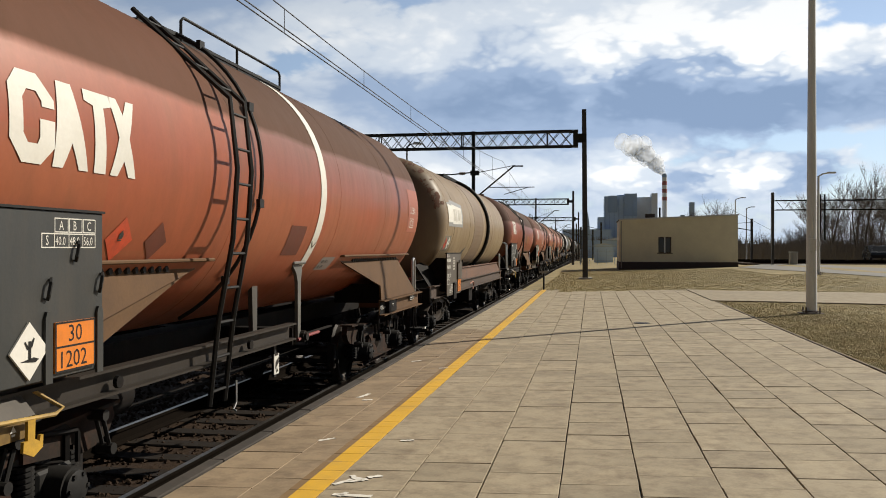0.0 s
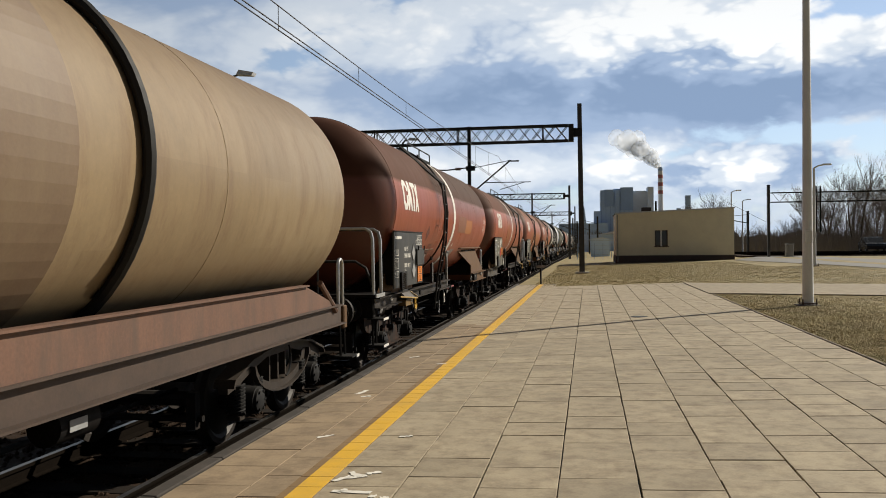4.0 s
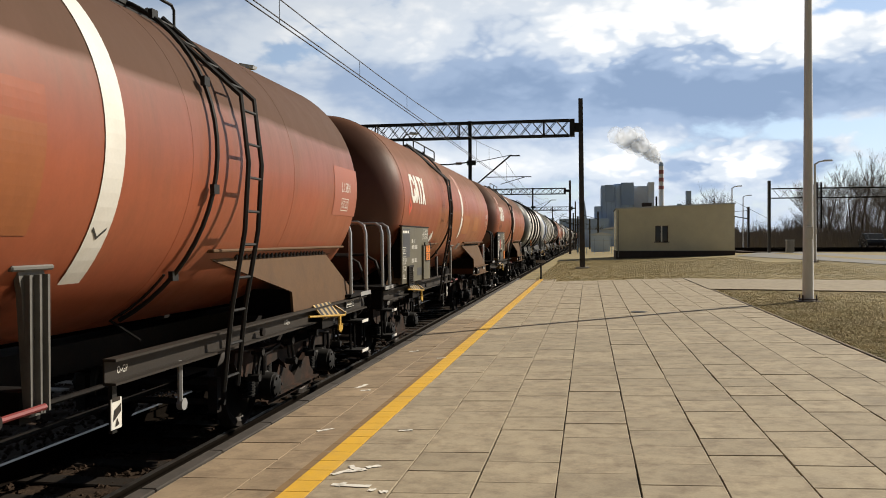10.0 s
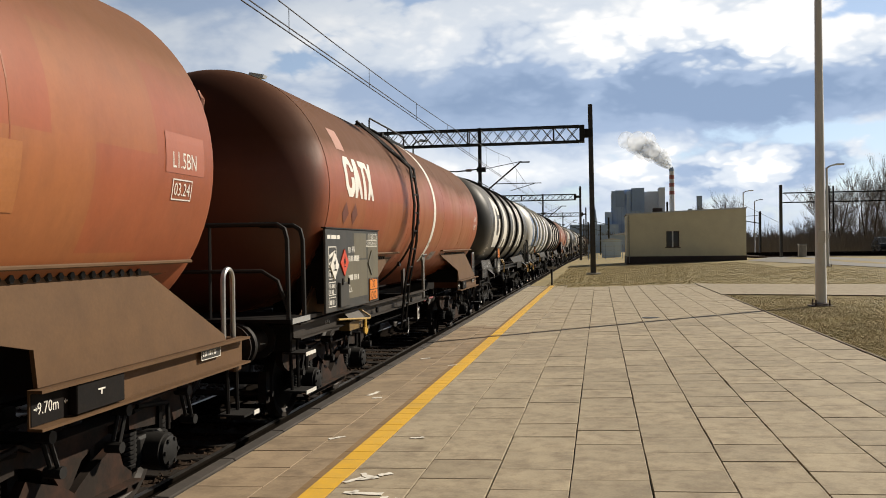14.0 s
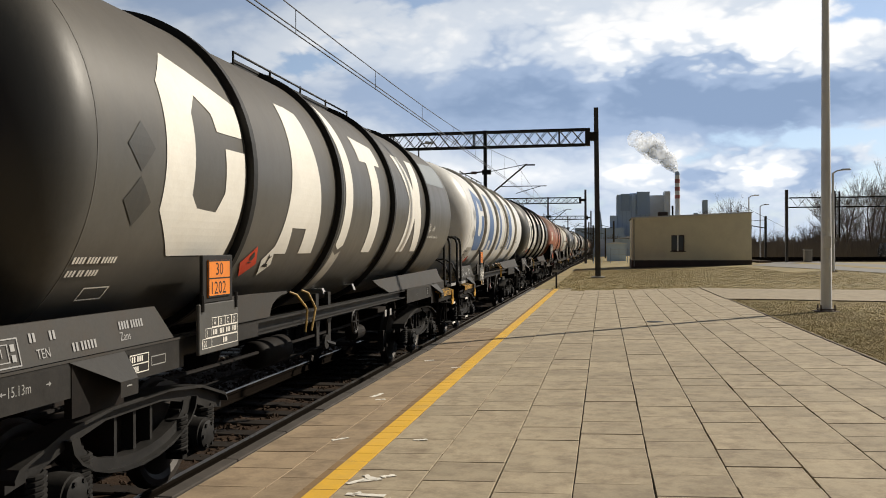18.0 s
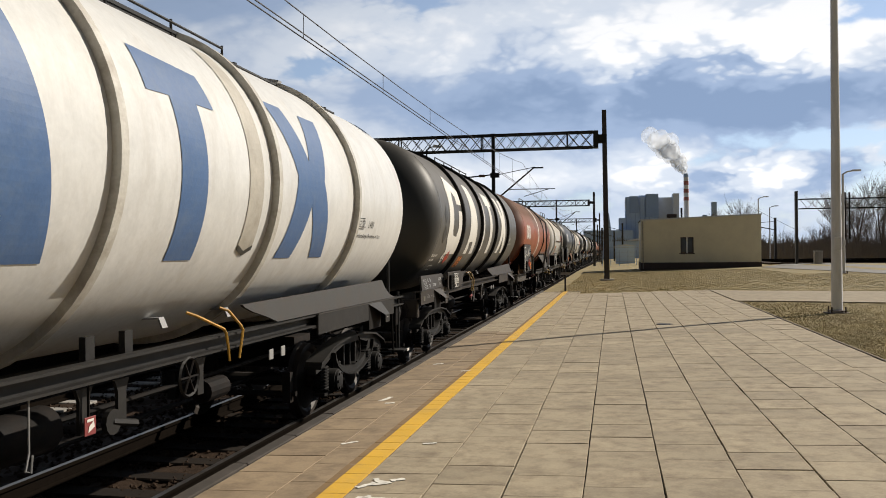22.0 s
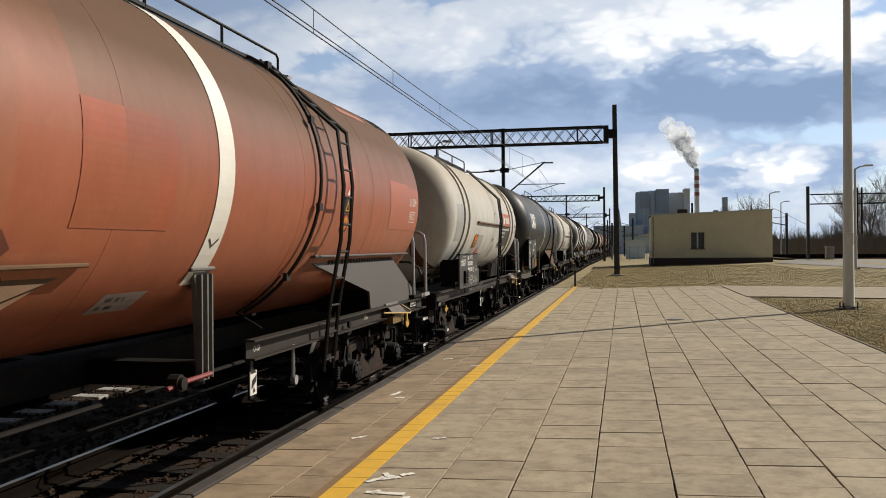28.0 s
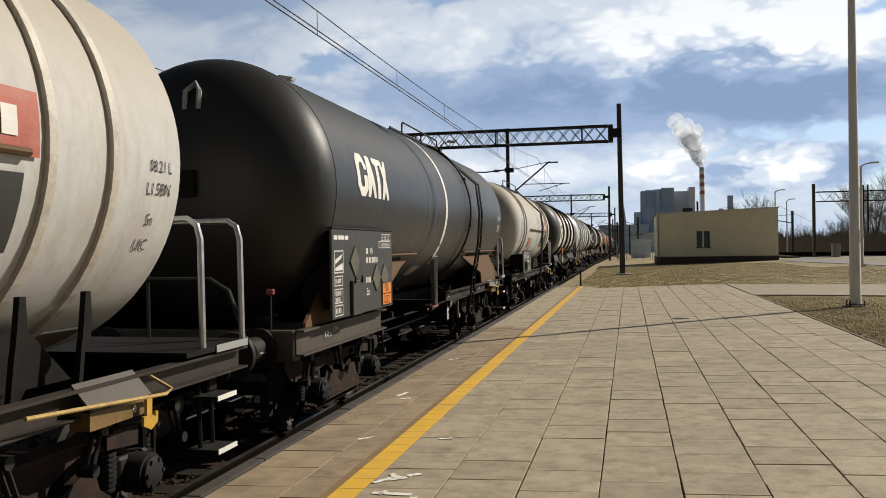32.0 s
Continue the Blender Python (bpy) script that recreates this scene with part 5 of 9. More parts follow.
def end_gear(w, e, rail="loop", at=6.99, frame_mat="under", metal="chrome", steps=1, rails=(6.42, 7.24)):
    """Headstock, buffers, coupling, steps and hand rails at one end; e is -1 or 1, at the headstock's face."""
    had = set(w.children)
    dy = e * (at - 6.99)
    shared("headstock", "head%d%s" % (e, frame_mat), lambda: B(-1.26, 1.26, e * 6.85 if e > 0 else -7.0, 7.0 if e > 0 else -6.85, .92, 1.24, .015), frame_mat, w)
    for s in (-1, 1):
        bf = shared("buffer", "buf%d%d" % (s, e), lambda: buffer_bm(s, e), "bogie", w, "greasy round buffer")
        if s > 0:
            shared("buffer_label", "bufl%d" % e, lambda: box(bmesh.new(), .96, 1.0, min(e * 7.1, e * 7.24), max(e * 7.1, e * 7.24), 1.03, 1.055), "silver", bf, "small pale label")
    hk = bmesh.new()
    shared("coupling", "coup%d" % e, lambda: tube(tube(hk, [(0, e * 7.0, 1.04), (0, e * 7.35, 1.0), (0, e * 7.62, .92)], .05, 8), [(.0, e * 7.15, 1.0), (.03, e * 7.25, .7), (0, e * 7.1, .55)], .03, 7), "bogie", w)
    shared("brake_hose", "hose%d" % e, lambda: T([(.3, e * 7.0, .95), (.32, e * 7.2, .9), (.34, e * 7.3, .7), (.3, e * 7.42, .55), (.2, e * 7.55, .6)], .03, 7), "black", w)

    def span(a, b):
        return min(e * a, e * b), max(e * a, e * b)
    for k, zz in enumerate(((.56,) if steps == 1 else (.92, .50))[:steps]):
        y0, y1 = span(6.68, 7.0)
        st = shared("shunter_step", "step%d%d%g" % (steps, e, zz), lambda: box(bmesh.new(), 1.16, 1.42, y0, y1, zz - .02, zz), "castgrey", w, "grated shunter step with a white edge")
        shared("step_edge", "stepe%d%d%g" % (steps, e, zz), lambda: box(bmesh.new(), 1.421, 1.43, y0 if steps > 1 else y1 - .12, y1, zz - .035, zz + .004), "whitepaint", st, "white painted edge")
    if steps:
        shared("step_hanger", "steph%d%d" % (steps, e), lambda: tube(tube(bmesh.new(), [(1.22, e * 6.74, 1.2), (1.24, e * 6.74, .5)], .02, 6), [(1.22, e * 6.94, 1.2), (1.24, e * 6.94, .5)], .02, 6), "under", w)
    if rail == "loop":
        shared("hand_loop", "loop%d" % e, lambda: T([(1.22, e * 6.70, 1.2)] + [(1.22, e * (6.80 - .10 * math.cos(math.pi * k / 8)), 1.78 + .10 * math.sin(math.pi * k / 8)) for k in range(9)] + [(1.22, e * 6.90, 1.2)], .024, 8), metal, w, "pale bent hand loop")
    if rail == "tall":
        shared("hand_loop", "tall%d" % e, lambda: tube(T([(1.26, e * 6.98, .52), (1.26, e * 6.98, 1.45)], .022, 8), [(1.2, e * 6.62, 1.3), (1.2, e * 6.62, 2.2), (1.18, e * 6.62, 2.28), (1.12, e * 6.62, 2.32), (.7, e * 6.62, 2.32)], .022, 8), "black", w, "tall thin black hand rail")
    if rail == "platform":
        dk = shared("end_platform", "plat%d%g" % (e, rails[1]), lambda: B(-1.35, 1.38, *span(6.3, max(7.3, rails[1] + .05)), 1.27, 1.31), "under", w, "narrow grated end platform")
        shared("platform_edge", "plate%d" % e, lambda: B(1.381, 1.392, *span(6.75, 7.3), 1.26, 1.318), "silver", dk)
        for i, ya in enumerate(rails):
            # bent over at the top and carried across the wagon
            shared("handrail", "hrail%d%g%s" % (e, ya, metal), lambda: T([(1.34, e * ya, 1.30), (1.33, e * ya, 2.16), (1.30, e * ya, 2.27), (1.22, e * ya, 2.32), (-.2 if i == 0 else -1.2, e * ya, 2.32)], .027, 8), metal, w, "bent tubular handrail")
        shared("knee_rail", "hknee%d%g" % (e, rails[1]), lambda: tube(T([(1.33, e * rails[1], 1.42), (1.22, e * rails[1], 1.72), (1.05, e * rails[1], 1.82), (-1.2, e * rails[1], 1.82)], .022, 7), [(.45, e * rails[1], 1.3), (.45, e * rails[1], 2.32)], .018, 6), "black", w)
    for o in set(w.children) - had:
        o.location.y += dy


def ladder(w, y, side_slope=0.0, r=R, zc=ZC, gap=.16, foot=.72):
    """A side ladder: upright from the sill, then bent straight up to the walkway."""
    lad = None
    for k, dy in enumerate((-.15, .15)):
        pts = [(1.38, y + dy + side_slope, foot), (1.46, y + dy + side_slope * .6, 1.45), (r + gap - .05, y + dy + side_slope * .2, 2.15), (r + gap - .01, y + dy, 2.75), (r + gap - .08, y + dy, zc + .60 * r / R), (.66, y + dy, zc + r - .08)]
        bm = T(pts, .024, 6)
        if lad is None:
            lad = part("ladder", bm, "black", w, "black steel side ladder", 40)
            lad_pts = pts
        else:
            part("stile", bm, "black", lad, "", 40)
    # rungs evenly along the stile
    seg = [(Vector(a), Vector(b)) for a, b in zip(lad_pts, lad_pts[1:])]
    acc, nxt = 0.0, 0.12
    for a, b in seg:
        d = (b - a).length
        while nxt <= acc + d:
            p = a.lerp(b, (nxt - acc) / d)
            part("rung", T([p, p + Vector((0, .30, 0))], .014, 6), "black", lad, "", 40)
            nxt += .30
        acc += d
    return lad


def walkway(w, y0, y1, zc=ZC, r=R, high=True, x=0.62, drop=.15, rail0=.8):
    """Grated walkways along both sides of the crown, with a low railing from rail0 beyond their near end."""
    z = zc + r - drop
    g = None
    for s in (1, -1):
        bm = B(min(s * .30, s * x), max(s * .30, s * x), y0, y1, z, z + .04)
        if g is None:
            g = part("walkway", bm, "black", w, "black grated walkway beside the crown")
        else:
            part("grating", bm, "black", g)
    n = max(2, int((y1 - y0) / .9))
    for k in range(n + 1):
        yy = y0 + .03 + (y1 - y0 - .06) * k / n
        part("bearer", B(-x + .03, x - .03, yy - .025, yy + .025, z - .09, z - .002), "black", g)
    for s in (-1, 1):
        part("toe_board", B(s * x - .012, s * x + .012, y0, y1, z + .042, z + .075), "black", g)
        if high:
            a = y0 + rail0
            pts = [(s * x, a, z + .02), (s * x, a, z + .22), (s * x, a + .05, z + .26), (s * x, y1 - .05, z + .26), (s * x, y1, z + .22), (s * x, y1, z + .02)]
            part("railing", T(pts, .016, 6), "black", g, "", 40)
            part("railing_post", T([(s * x, (a + y1) / 2, z), (s * x, (a + y1) / 2, z + .26)], .016, 6), "black", g)
    # manhole dome
    yc, zt = (y0 + y1) / 2, zc + r - .05
    part("manhole", LT([(zt - .2, .26), (zt + .05, .26), (zt + .05, .29), (zt + .08, .29), (zt + .10, .2), (zt + .11, 0)], 24, "z", (0, yc, 0)), "black", w, "domed manhole with a bolted lid", 40)
    return g


def walkway_rail(w, y0, y1, z):
    """A single low rail on short posts along the crown."""
    rl = part("crown_rail", T([(.5, y0, z + .09), (.5, y1, z + .07)], .014, 6), "black", w)
    n = 4
    for k in range(n + 1):
        yy = y0 + (y1 - y0) * k / n
        part("rail_post", T([(.5, yy, z - .08), (.5, yy, z + .10)], .014, 6), "black", rl)


def plate_30(w, x, y, z, k=1.0):
    """Orange hazard plate with its two numbers."""
    p = part("hazard_plate", B(x, x + .012, y, y + .40 * k, z, z + .30 * k), "orange", w, "orange hazard plate with black numbers and border")
    f = x + .013
    part("plate_border", upright(flat_polys(ring_rect(0, 0, .40 * k, .30 * k, .012) + [rect(.012, .145 * k, .4 * k - .012, .157 * k)]), f, y, z), "black", p)
    part("number", upright(text_bm("30", .105 * k, 1.0), f, y + .13 * k, z + .178 * k), "black", p)
    part("number", upright(text_bm("1202", .105 * k, 1.0), f, y + .055 * k, z + .025 * k), "black", p)
    return p


def placard(w, x, y, z, a, material, label, sign=None):
    """A diamond placard standing on its corner."""
    bm = bmesh.new()
    prism(bm, [(y - a, z), (y, z - a), (y + a, z), (y, z + a)], x, x + .012)
    p = part("placard", bm, material, w, label)
    if sign:
        f = x + .014
        if sign == "tree":
            polys = [rect(-.012, -.3 * a, .012, .35 * a), [(-.28 * a, .3 * a), (-.02, .05 * a), (0, .1 * a), (-.24 * a, .36 * a)], [(.02, .1 * a), (.26 * a, .42 * a), (.2 * a, .46 * a), (0, .2 * a)], [(-.5 * a, -.32 * a), (.3 * a, -.4 * a), (.5 * a, -.3 * a), (.2 * a, -.22 * a)]]
        else:
            polys = [[(-.22 * a, 0), (0, -.2 * a), (.22 * a, 0), (.12 * a, .3 * a), (.02 * a, .55 * a), (-.08 * a, .25 * a), (-.18 * a, .3 * a)], rect(-.25 * a, -.34 * a, .25 * a, -.28 * a)]
        part("pictogram", upright(flat_polys(polys), f, y, z), "black", p)
    return p


def tare_grid(w, x, y, z, words=(("A", "B", "C"), ("S", "40.0", "48.0", "56.0"))):
    cells = [q for i in range(3) for q in ring_rect(.12 + .14 * i, .092, .254 + .14 * i, .18, .007)] + ring_rect(0, 0, .534, .088, .007) + [rect(.116 + .14 * i, .007, .122 + .14 * i, .081) for i in range(3)]
    t = part("load_table", upright(flat_polys(cells), x, y, z), "whitepaint", w, "white stencilled load table")
    for i, s in enumerate(words[0]):
        part("stencil", upright(text_bm(s, .058), x, y + .165 + .14 * i, z + .108), "whitepaint", t)
    for i, s in enumerate(words[1]):
        part("stencil", upright(text_bm(s, .058 if i == 0 else .052), x, y + (.04 if i == 0 else -.012) + .14 * i, z + .018), "whitepaint", t)


def info_panel(w, y0, y1, z0, z1, style, x=1.475, plate=True):
    p = part("data_panel", B(x - .03, x, y0, y1, z0 + style.get("lift", 0), z1, .006), style.get("paint", "panel"), w, "dark grey steel data panel with white stencils")
    part("panel_rim", B(x - .05, x + .012, y0 - .01, y1 + .01, z1 + .001, z1 + .016), "black", p)
    for yy in (y0 + .3, y1 - .3):
        part("panel_bracket", B(x - .45, x - .032, yy - .04, yy + .04, z0 + .1, z1 - .1), "under", p)
    f = x + .003
    if style.get("patch"):
        for (a, b, c, d) in style["patch"]:
            part("paint_patch", upright(flat_polys([rect(a, b, c, d)]), f - .001, y1, z0), style.get("patch_paint", "panel_patch"), p, "square overpainted patch")
    L, hz = y1 - y0, z1 - z0 + style.get("up", 0)
    if style.get("short"):
        hz += .2
    ta = style.get("table_at", (.1 - L, z1 - z0 - .22) if style.get("short") else (-.62, z1 - z0 - .22))
    tare_grid(p, f, y1 + ta[0], z0 + ta[1])
    u = style.get("num_u", -1.25)
    # the running number, as plain bars
    r0, r1, r2, r3 = style.get("rows", (hz - .29, hz - .40, hz - (.51 if style.get("short") else .64), .04 if style.get("short") else .20))
    h = style.get("tall", .07)
    part("number_bars", upright(flat_polys(char_bars(u, r0, (1, 1), h) + char_bars(u, r1, (1, 1, 0, 1, 1, 0, 1, 1, 1, 1, 1), h) + char_bars(u, r2, (1, 1, 1, 1, 0, 0, 1, 1, 1, 0, 1), h)), f, y1, z0), "whitepaint", p)
    words, du = style.get("riv", ("RIV", .16))
    part("stencil", upright(text_bm(words, h + .01), f, y1 + u + du, z0 + r0), "whitepaint", p)
    part("stencil", upright(text_bm("Zas", .09), f, y1 + style.get("class_at", (u, 0))[0], z0 + style.get("class_at", (0, r3))[1]), "whitepaint", p)
    if plate:
        plate_30(p, x + style.get("plate_x", .004), y1 - .51, z0 + style.get("plate_z", .03))
    for kind, yy, zz in style.get("placards", ()):
        if kind == "tree":
            placard(p, x + .004, y1 + yy, z0 + zz, .165, "whitepaint", "white environmental hazard diamond", "tree")
        elif kind == "flame":
            placard(p, x + .004, y1 + yy, z0 + zz, .165, "redsign", "red flammable liquid diamond", "flame")
        elif kind == "bare":
            placard(p, x + .004, y1 + yy, z0 + zz, .150, "silver", "bare metal placard holder")
        elif kind == "dark":
            placard(p, x + .004, y1 + yy, z0 + zz, .17, "panel_patch", "dark overpainted placard")
    if style.get("hatch"):
        a, b, c, d = style["hatch"]
        h = part("paper_box", B(x + .004, x + .04, y1 + a, y1 + c, z0 + b, z0 + d, .006), style.get("paint", "panel"), p, "hinged document box")
        for q in (a + .04, c - .06):
            part("clip", B(x + .04, x + .06, y1 + q, y1 + q + .025, z0 + d - .03, z0 + d + .05), "black", h)
    if style.get("mesh_box"):
        a, b, c, d = style["mesh_box"]
        h = part("mesh_box", B(x + .004, x + .025, y1 + a, y1 + c, z0 + b, z0 + d), "under", p, "black box with a wire grid")
        part("box_frame", upright(flat_polys(ring_rect(a - .012, b - .012, c + .012, d + .012, .03)), x + .046, y1, z0), "black", h)
        n = 9
        for k in range(n + 1):
            yy = y1 + a + (c - a) * k / n
            part("grid_bar", B(x + .026, x + .034, yy - .003, yy + .003, z0 + b, z0 + d), "brown_dark", h)
            zz = z0 + b + (d - b) * k / n
            part("grid_bar", B(x + .034, x + .042, y1 + a, y1 + c, zz - .003, zz + .003), "brown_dark", h)
    if style.get("words"):
        # outlined load notes down the near edge: rows of (height, box height, lines)
        for v0, hb, lines in style["words"]:
            nb = part("note_box", upright(flat_polys(ring_rect(-L + .03, v0, -L + .30, v0 + hb, .009)), f, y1, z0), "whitepaint", p, "white outlined load note")
            for i, tx in enumerate(lines):
                if tx is None:
                    part("note_bars", upright(flat_polys(char_bars(-L + .05, v0 + hb * (1 - (i + 1) / len(lines)) + .024, (1, 1, 0, 1, 1, 1), hb / len(lines) - .045)), f, y1, z0), "whitepaint", nb)
                    continue
                part("stencil", upright(text_bm(tx, hb / len(lines) - .05), f, y1 - L + .05, z0 + v0 + hb * (1 - (i + 1) / len(lines)) + .026), "whitepaint", nb)
    if style.get("notes"):
        a, b = style["notes"]
        nb = part("note_box", upright(flat_polys(ring_rect(a, b, a + .27, b + .12, .01) + char_bars(a + .04, b + .03, (1, 1, 0, 1, 1), .055)), f, y1, z0), "whitepaint", p, "white outlined load notes")
        part("note_box", upright(flat_polys(ring_rect(a, b + .14, a + .27, b + .30, .01) + char_bars(a + .03, b + .225, (1, 1, 0, 1, 1, 1), .05) + char_bars(a + .03, b + .155, (1, 1, 0, 1, 1), .05)), f, y1, z0), "whitepaint", nb)
        if not style.get("short"):
            part("note_box", upright(flat_polys(ring_rect(a, b + .33, a + .27, b + .44, .01) + char_bars(a + .03, b + .36, (1, 1, 0, 1, 1, 1), .05)), f, y1, z0), "whitepaint", nb)
            part("note_box", upright(flat_polys(ring_rect(a, b + .47, a + .30, b + .72, .012) + [[(a + .03, b + .50), (a + .27, b + .50), (a + .27, b + .58), (a + .03, b + .53)], [(a + .03, b + .57), (a + .22, b + .63), (a + .27, b + .68), (a + .03, b + .62)]]), f, y1, z0), "whitepaint", nb)
    if style.get("clips"):
        # bent strips that hold the hazard plate, with loose clips above them
        zp = z0 + style.get("plate_z", .03)
        for yy in (y1 - .60, y1 - .085):
            part("plate_rail", PR([(yy, zp - .05), (yy + .065, zp - .05), (yy + .065, zp + .33), (yy + .05, zp + .37), (yy + .015, zp + .37), (yy, zp + .33)], x + .001, x + .018), "panel", p)
        for yy, zz in ((y1 - .57, .44), (y1 - .05, .46), (y1 - .30, .66)):
            part("clip", T([(x + .01, yy, zp + zz), (x + .03, yy - .02, zp + zz + .03), (x + .03, yy, zp + zz + .10), (x + .01, yy + .03, zp + zz + .12)], .012, 5), "black", p)
    if style.get("head"):
        part("note_bars", upright(flat_polys(bars(-L + .06, z1 - z0 - .12, (.12, .2, .1), .045, .03)), f, y1, z0), "whitepaint", p)
    return p


def saddle(w, e, material="brown", mid=.87):
    """Folded steel saddle over a bogie, leaning outwards, with a row of slots under the tank."""
    def yy(y):
        return mid + e * (y - mid)
    for s in (-1, 1):
        bm = bmesh.new()
        outer = [(1.20, 2.95, 1.95), (1.21, 3.02, 1.89), (1.285, 4.93, 1.48), (1.295, 4.95, 1.25), (1.295, 7.52, 1.25), (1.29, 7.50, 1.30), (1.22, 6.36, 1.88), (1.21, 6.36, 1.95)]
        a = [bm.verts.new((s * x, yy(y), z)) for x, y, z in outer]
        b = [bm.verts.new((s * (x - .03), yy(y), z)) for x, y, z in outer]
        bm.faces.new(a), bm.faces.new(b[::-1])
        for k in range(len(a)):
            q = (k + 1) % len(a)
            bm.faces.new((a[k], a[q], b[q], b[k]))
        bmesh.ops.triangulate(bm, faces=[f for f in bm.faces if len(f.verts) > 4])
        sd = part("saddle", bm, material, w, "folded steel saddle between tank and bogie", 20)
        fl = part("saddle_flange", B(1.10 if s > 0 else -1.32, 1.32 if s > 0 else -1.10, min(yy(2.85), yy(6.86)), max(yy(2.85), yy(6.86)), 1.955, 1.985, .008), material, sd)
        part("flange_lip", PR([(yy(6.40), 1.95), (yy(6.86), 1.95), (yy(6.80), 1.90), (yy(6.40), 1.86)], s * 1.18, s * 1.20), material, sd)
        part("saddle_web", PR([(yy(6.34), 1.2), (yy(6.38), 1.2), (yy(6.38), 1.94), (yy(6.34), 1.94)], s * .5, s * 1.19), "under", sd)
        part("saddle_web", PR([(yy(5.0), 1.2), (yy(5.04), 1.2), (yy(5.04), 1.50), (yy(5.0), 1.50)], s * .5, s * 1.25), "under", sd)
        if s > 0 and e > 0:
            part("end_label", upright(flat_polys([rect(0, 0, .36, .10)]), 1.304, 7.02, 1.13), "panel", sd, "small dark label")
            part("label_bars", upright(flat_polys(ring_rect(0, 0, .36, .10, .006) + char_bars(.03, .03, (1, 1, 1, 0, 1, 1, 1, 0, 1, 1), .04)), 1.308, 7.02, 1.13), "whitepaint", sd)
        bm = bmesh.new()
        k = 3.55
        while k < 6.25:
            lathe(bm, [(s * 1.208, 0), (s * 1.208, .036), (s * 1.236, .026), (s * 1.236, 0)], 6, "x", (0, yy(k), 1.905))
            k += .115
        tagged(part("slotted_edge", bm, "black", sd), kind="stuff")


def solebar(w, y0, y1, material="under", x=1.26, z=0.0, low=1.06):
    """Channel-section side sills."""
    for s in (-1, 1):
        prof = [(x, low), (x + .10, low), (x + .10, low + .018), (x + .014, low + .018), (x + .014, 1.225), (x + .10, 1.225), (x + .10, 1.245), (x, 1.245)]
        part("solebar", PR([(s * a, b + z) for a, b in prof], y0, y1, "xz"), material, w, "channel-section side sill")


def char_bars(u, v, n, h, w=None, gap=None):
    """A row of small plain bars, one for each character that it stands for; 0 in n makes a space."""
    w = w or h * .44
    out = []
    for k in n:
        if k:
            out.append(rect(u, v, u + w, v + h))
        u += (w + (gap or h * .26)) if k else w * .8
    return out


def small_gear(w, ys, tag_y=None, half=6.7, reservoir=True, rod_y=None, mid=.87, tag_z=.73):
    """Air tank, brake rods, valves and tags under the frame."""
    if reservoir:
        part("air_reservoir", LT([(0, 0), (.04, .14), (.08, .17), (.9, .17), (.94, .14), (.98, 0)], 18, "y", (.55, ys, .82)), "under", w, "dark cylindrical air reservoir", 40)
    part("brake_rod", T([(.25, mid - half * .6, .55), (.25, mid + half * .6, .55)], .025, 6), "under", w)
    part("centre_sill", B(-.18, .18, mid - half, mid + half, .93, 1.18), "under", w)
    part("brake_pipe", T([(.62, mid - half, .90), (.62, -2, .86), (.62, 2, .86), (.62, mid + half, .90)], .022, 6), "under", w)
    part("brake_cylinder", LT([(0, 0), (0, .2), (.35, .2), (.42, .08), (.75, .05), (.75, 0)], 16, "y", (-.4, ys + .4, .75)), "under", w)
    if tag_y is not None:
        t = part("brake_tag_post", B(1.24, 1.27, tag_y - .03, tag_y + .03, .70, 1.08), "castgrey", w)
        part("tag_plate", B(1.275, 1.285, tag_y - .07, tag_y + .07, tag_z, tag_z + .22, .003), "whitepaint", t, "white brake tag with a dark symbol")
        part("tag_symbol", upright(flat_polys([[(-.05, .08), (.05, .14), (.055, .20), (-.03, .16)], rect(-.06, .22, .04, .25), [(-.02, .04), (.03, .05), (.0, .1)]]), 1.289, tag_y, tag_z - .02), "brown_dark", t)
    if rod_y is not None:
        lev = part("release_handle", T([(1.20, rod_y - .16, 1.0), (1.24, rod_y, 1.03), (1.26, rod_y + .42, 1.04)], .02, 7), "dullred", w, "faded red release handle")
        part("handle_hub", LT([(1.16, 0), (1.16, .07), (1.25, .07), (1.25, .05), (1.28, .05), (1.28, 0)], 10, "x", (0, rod_y - .04, 1.03)), "bogie", lev)


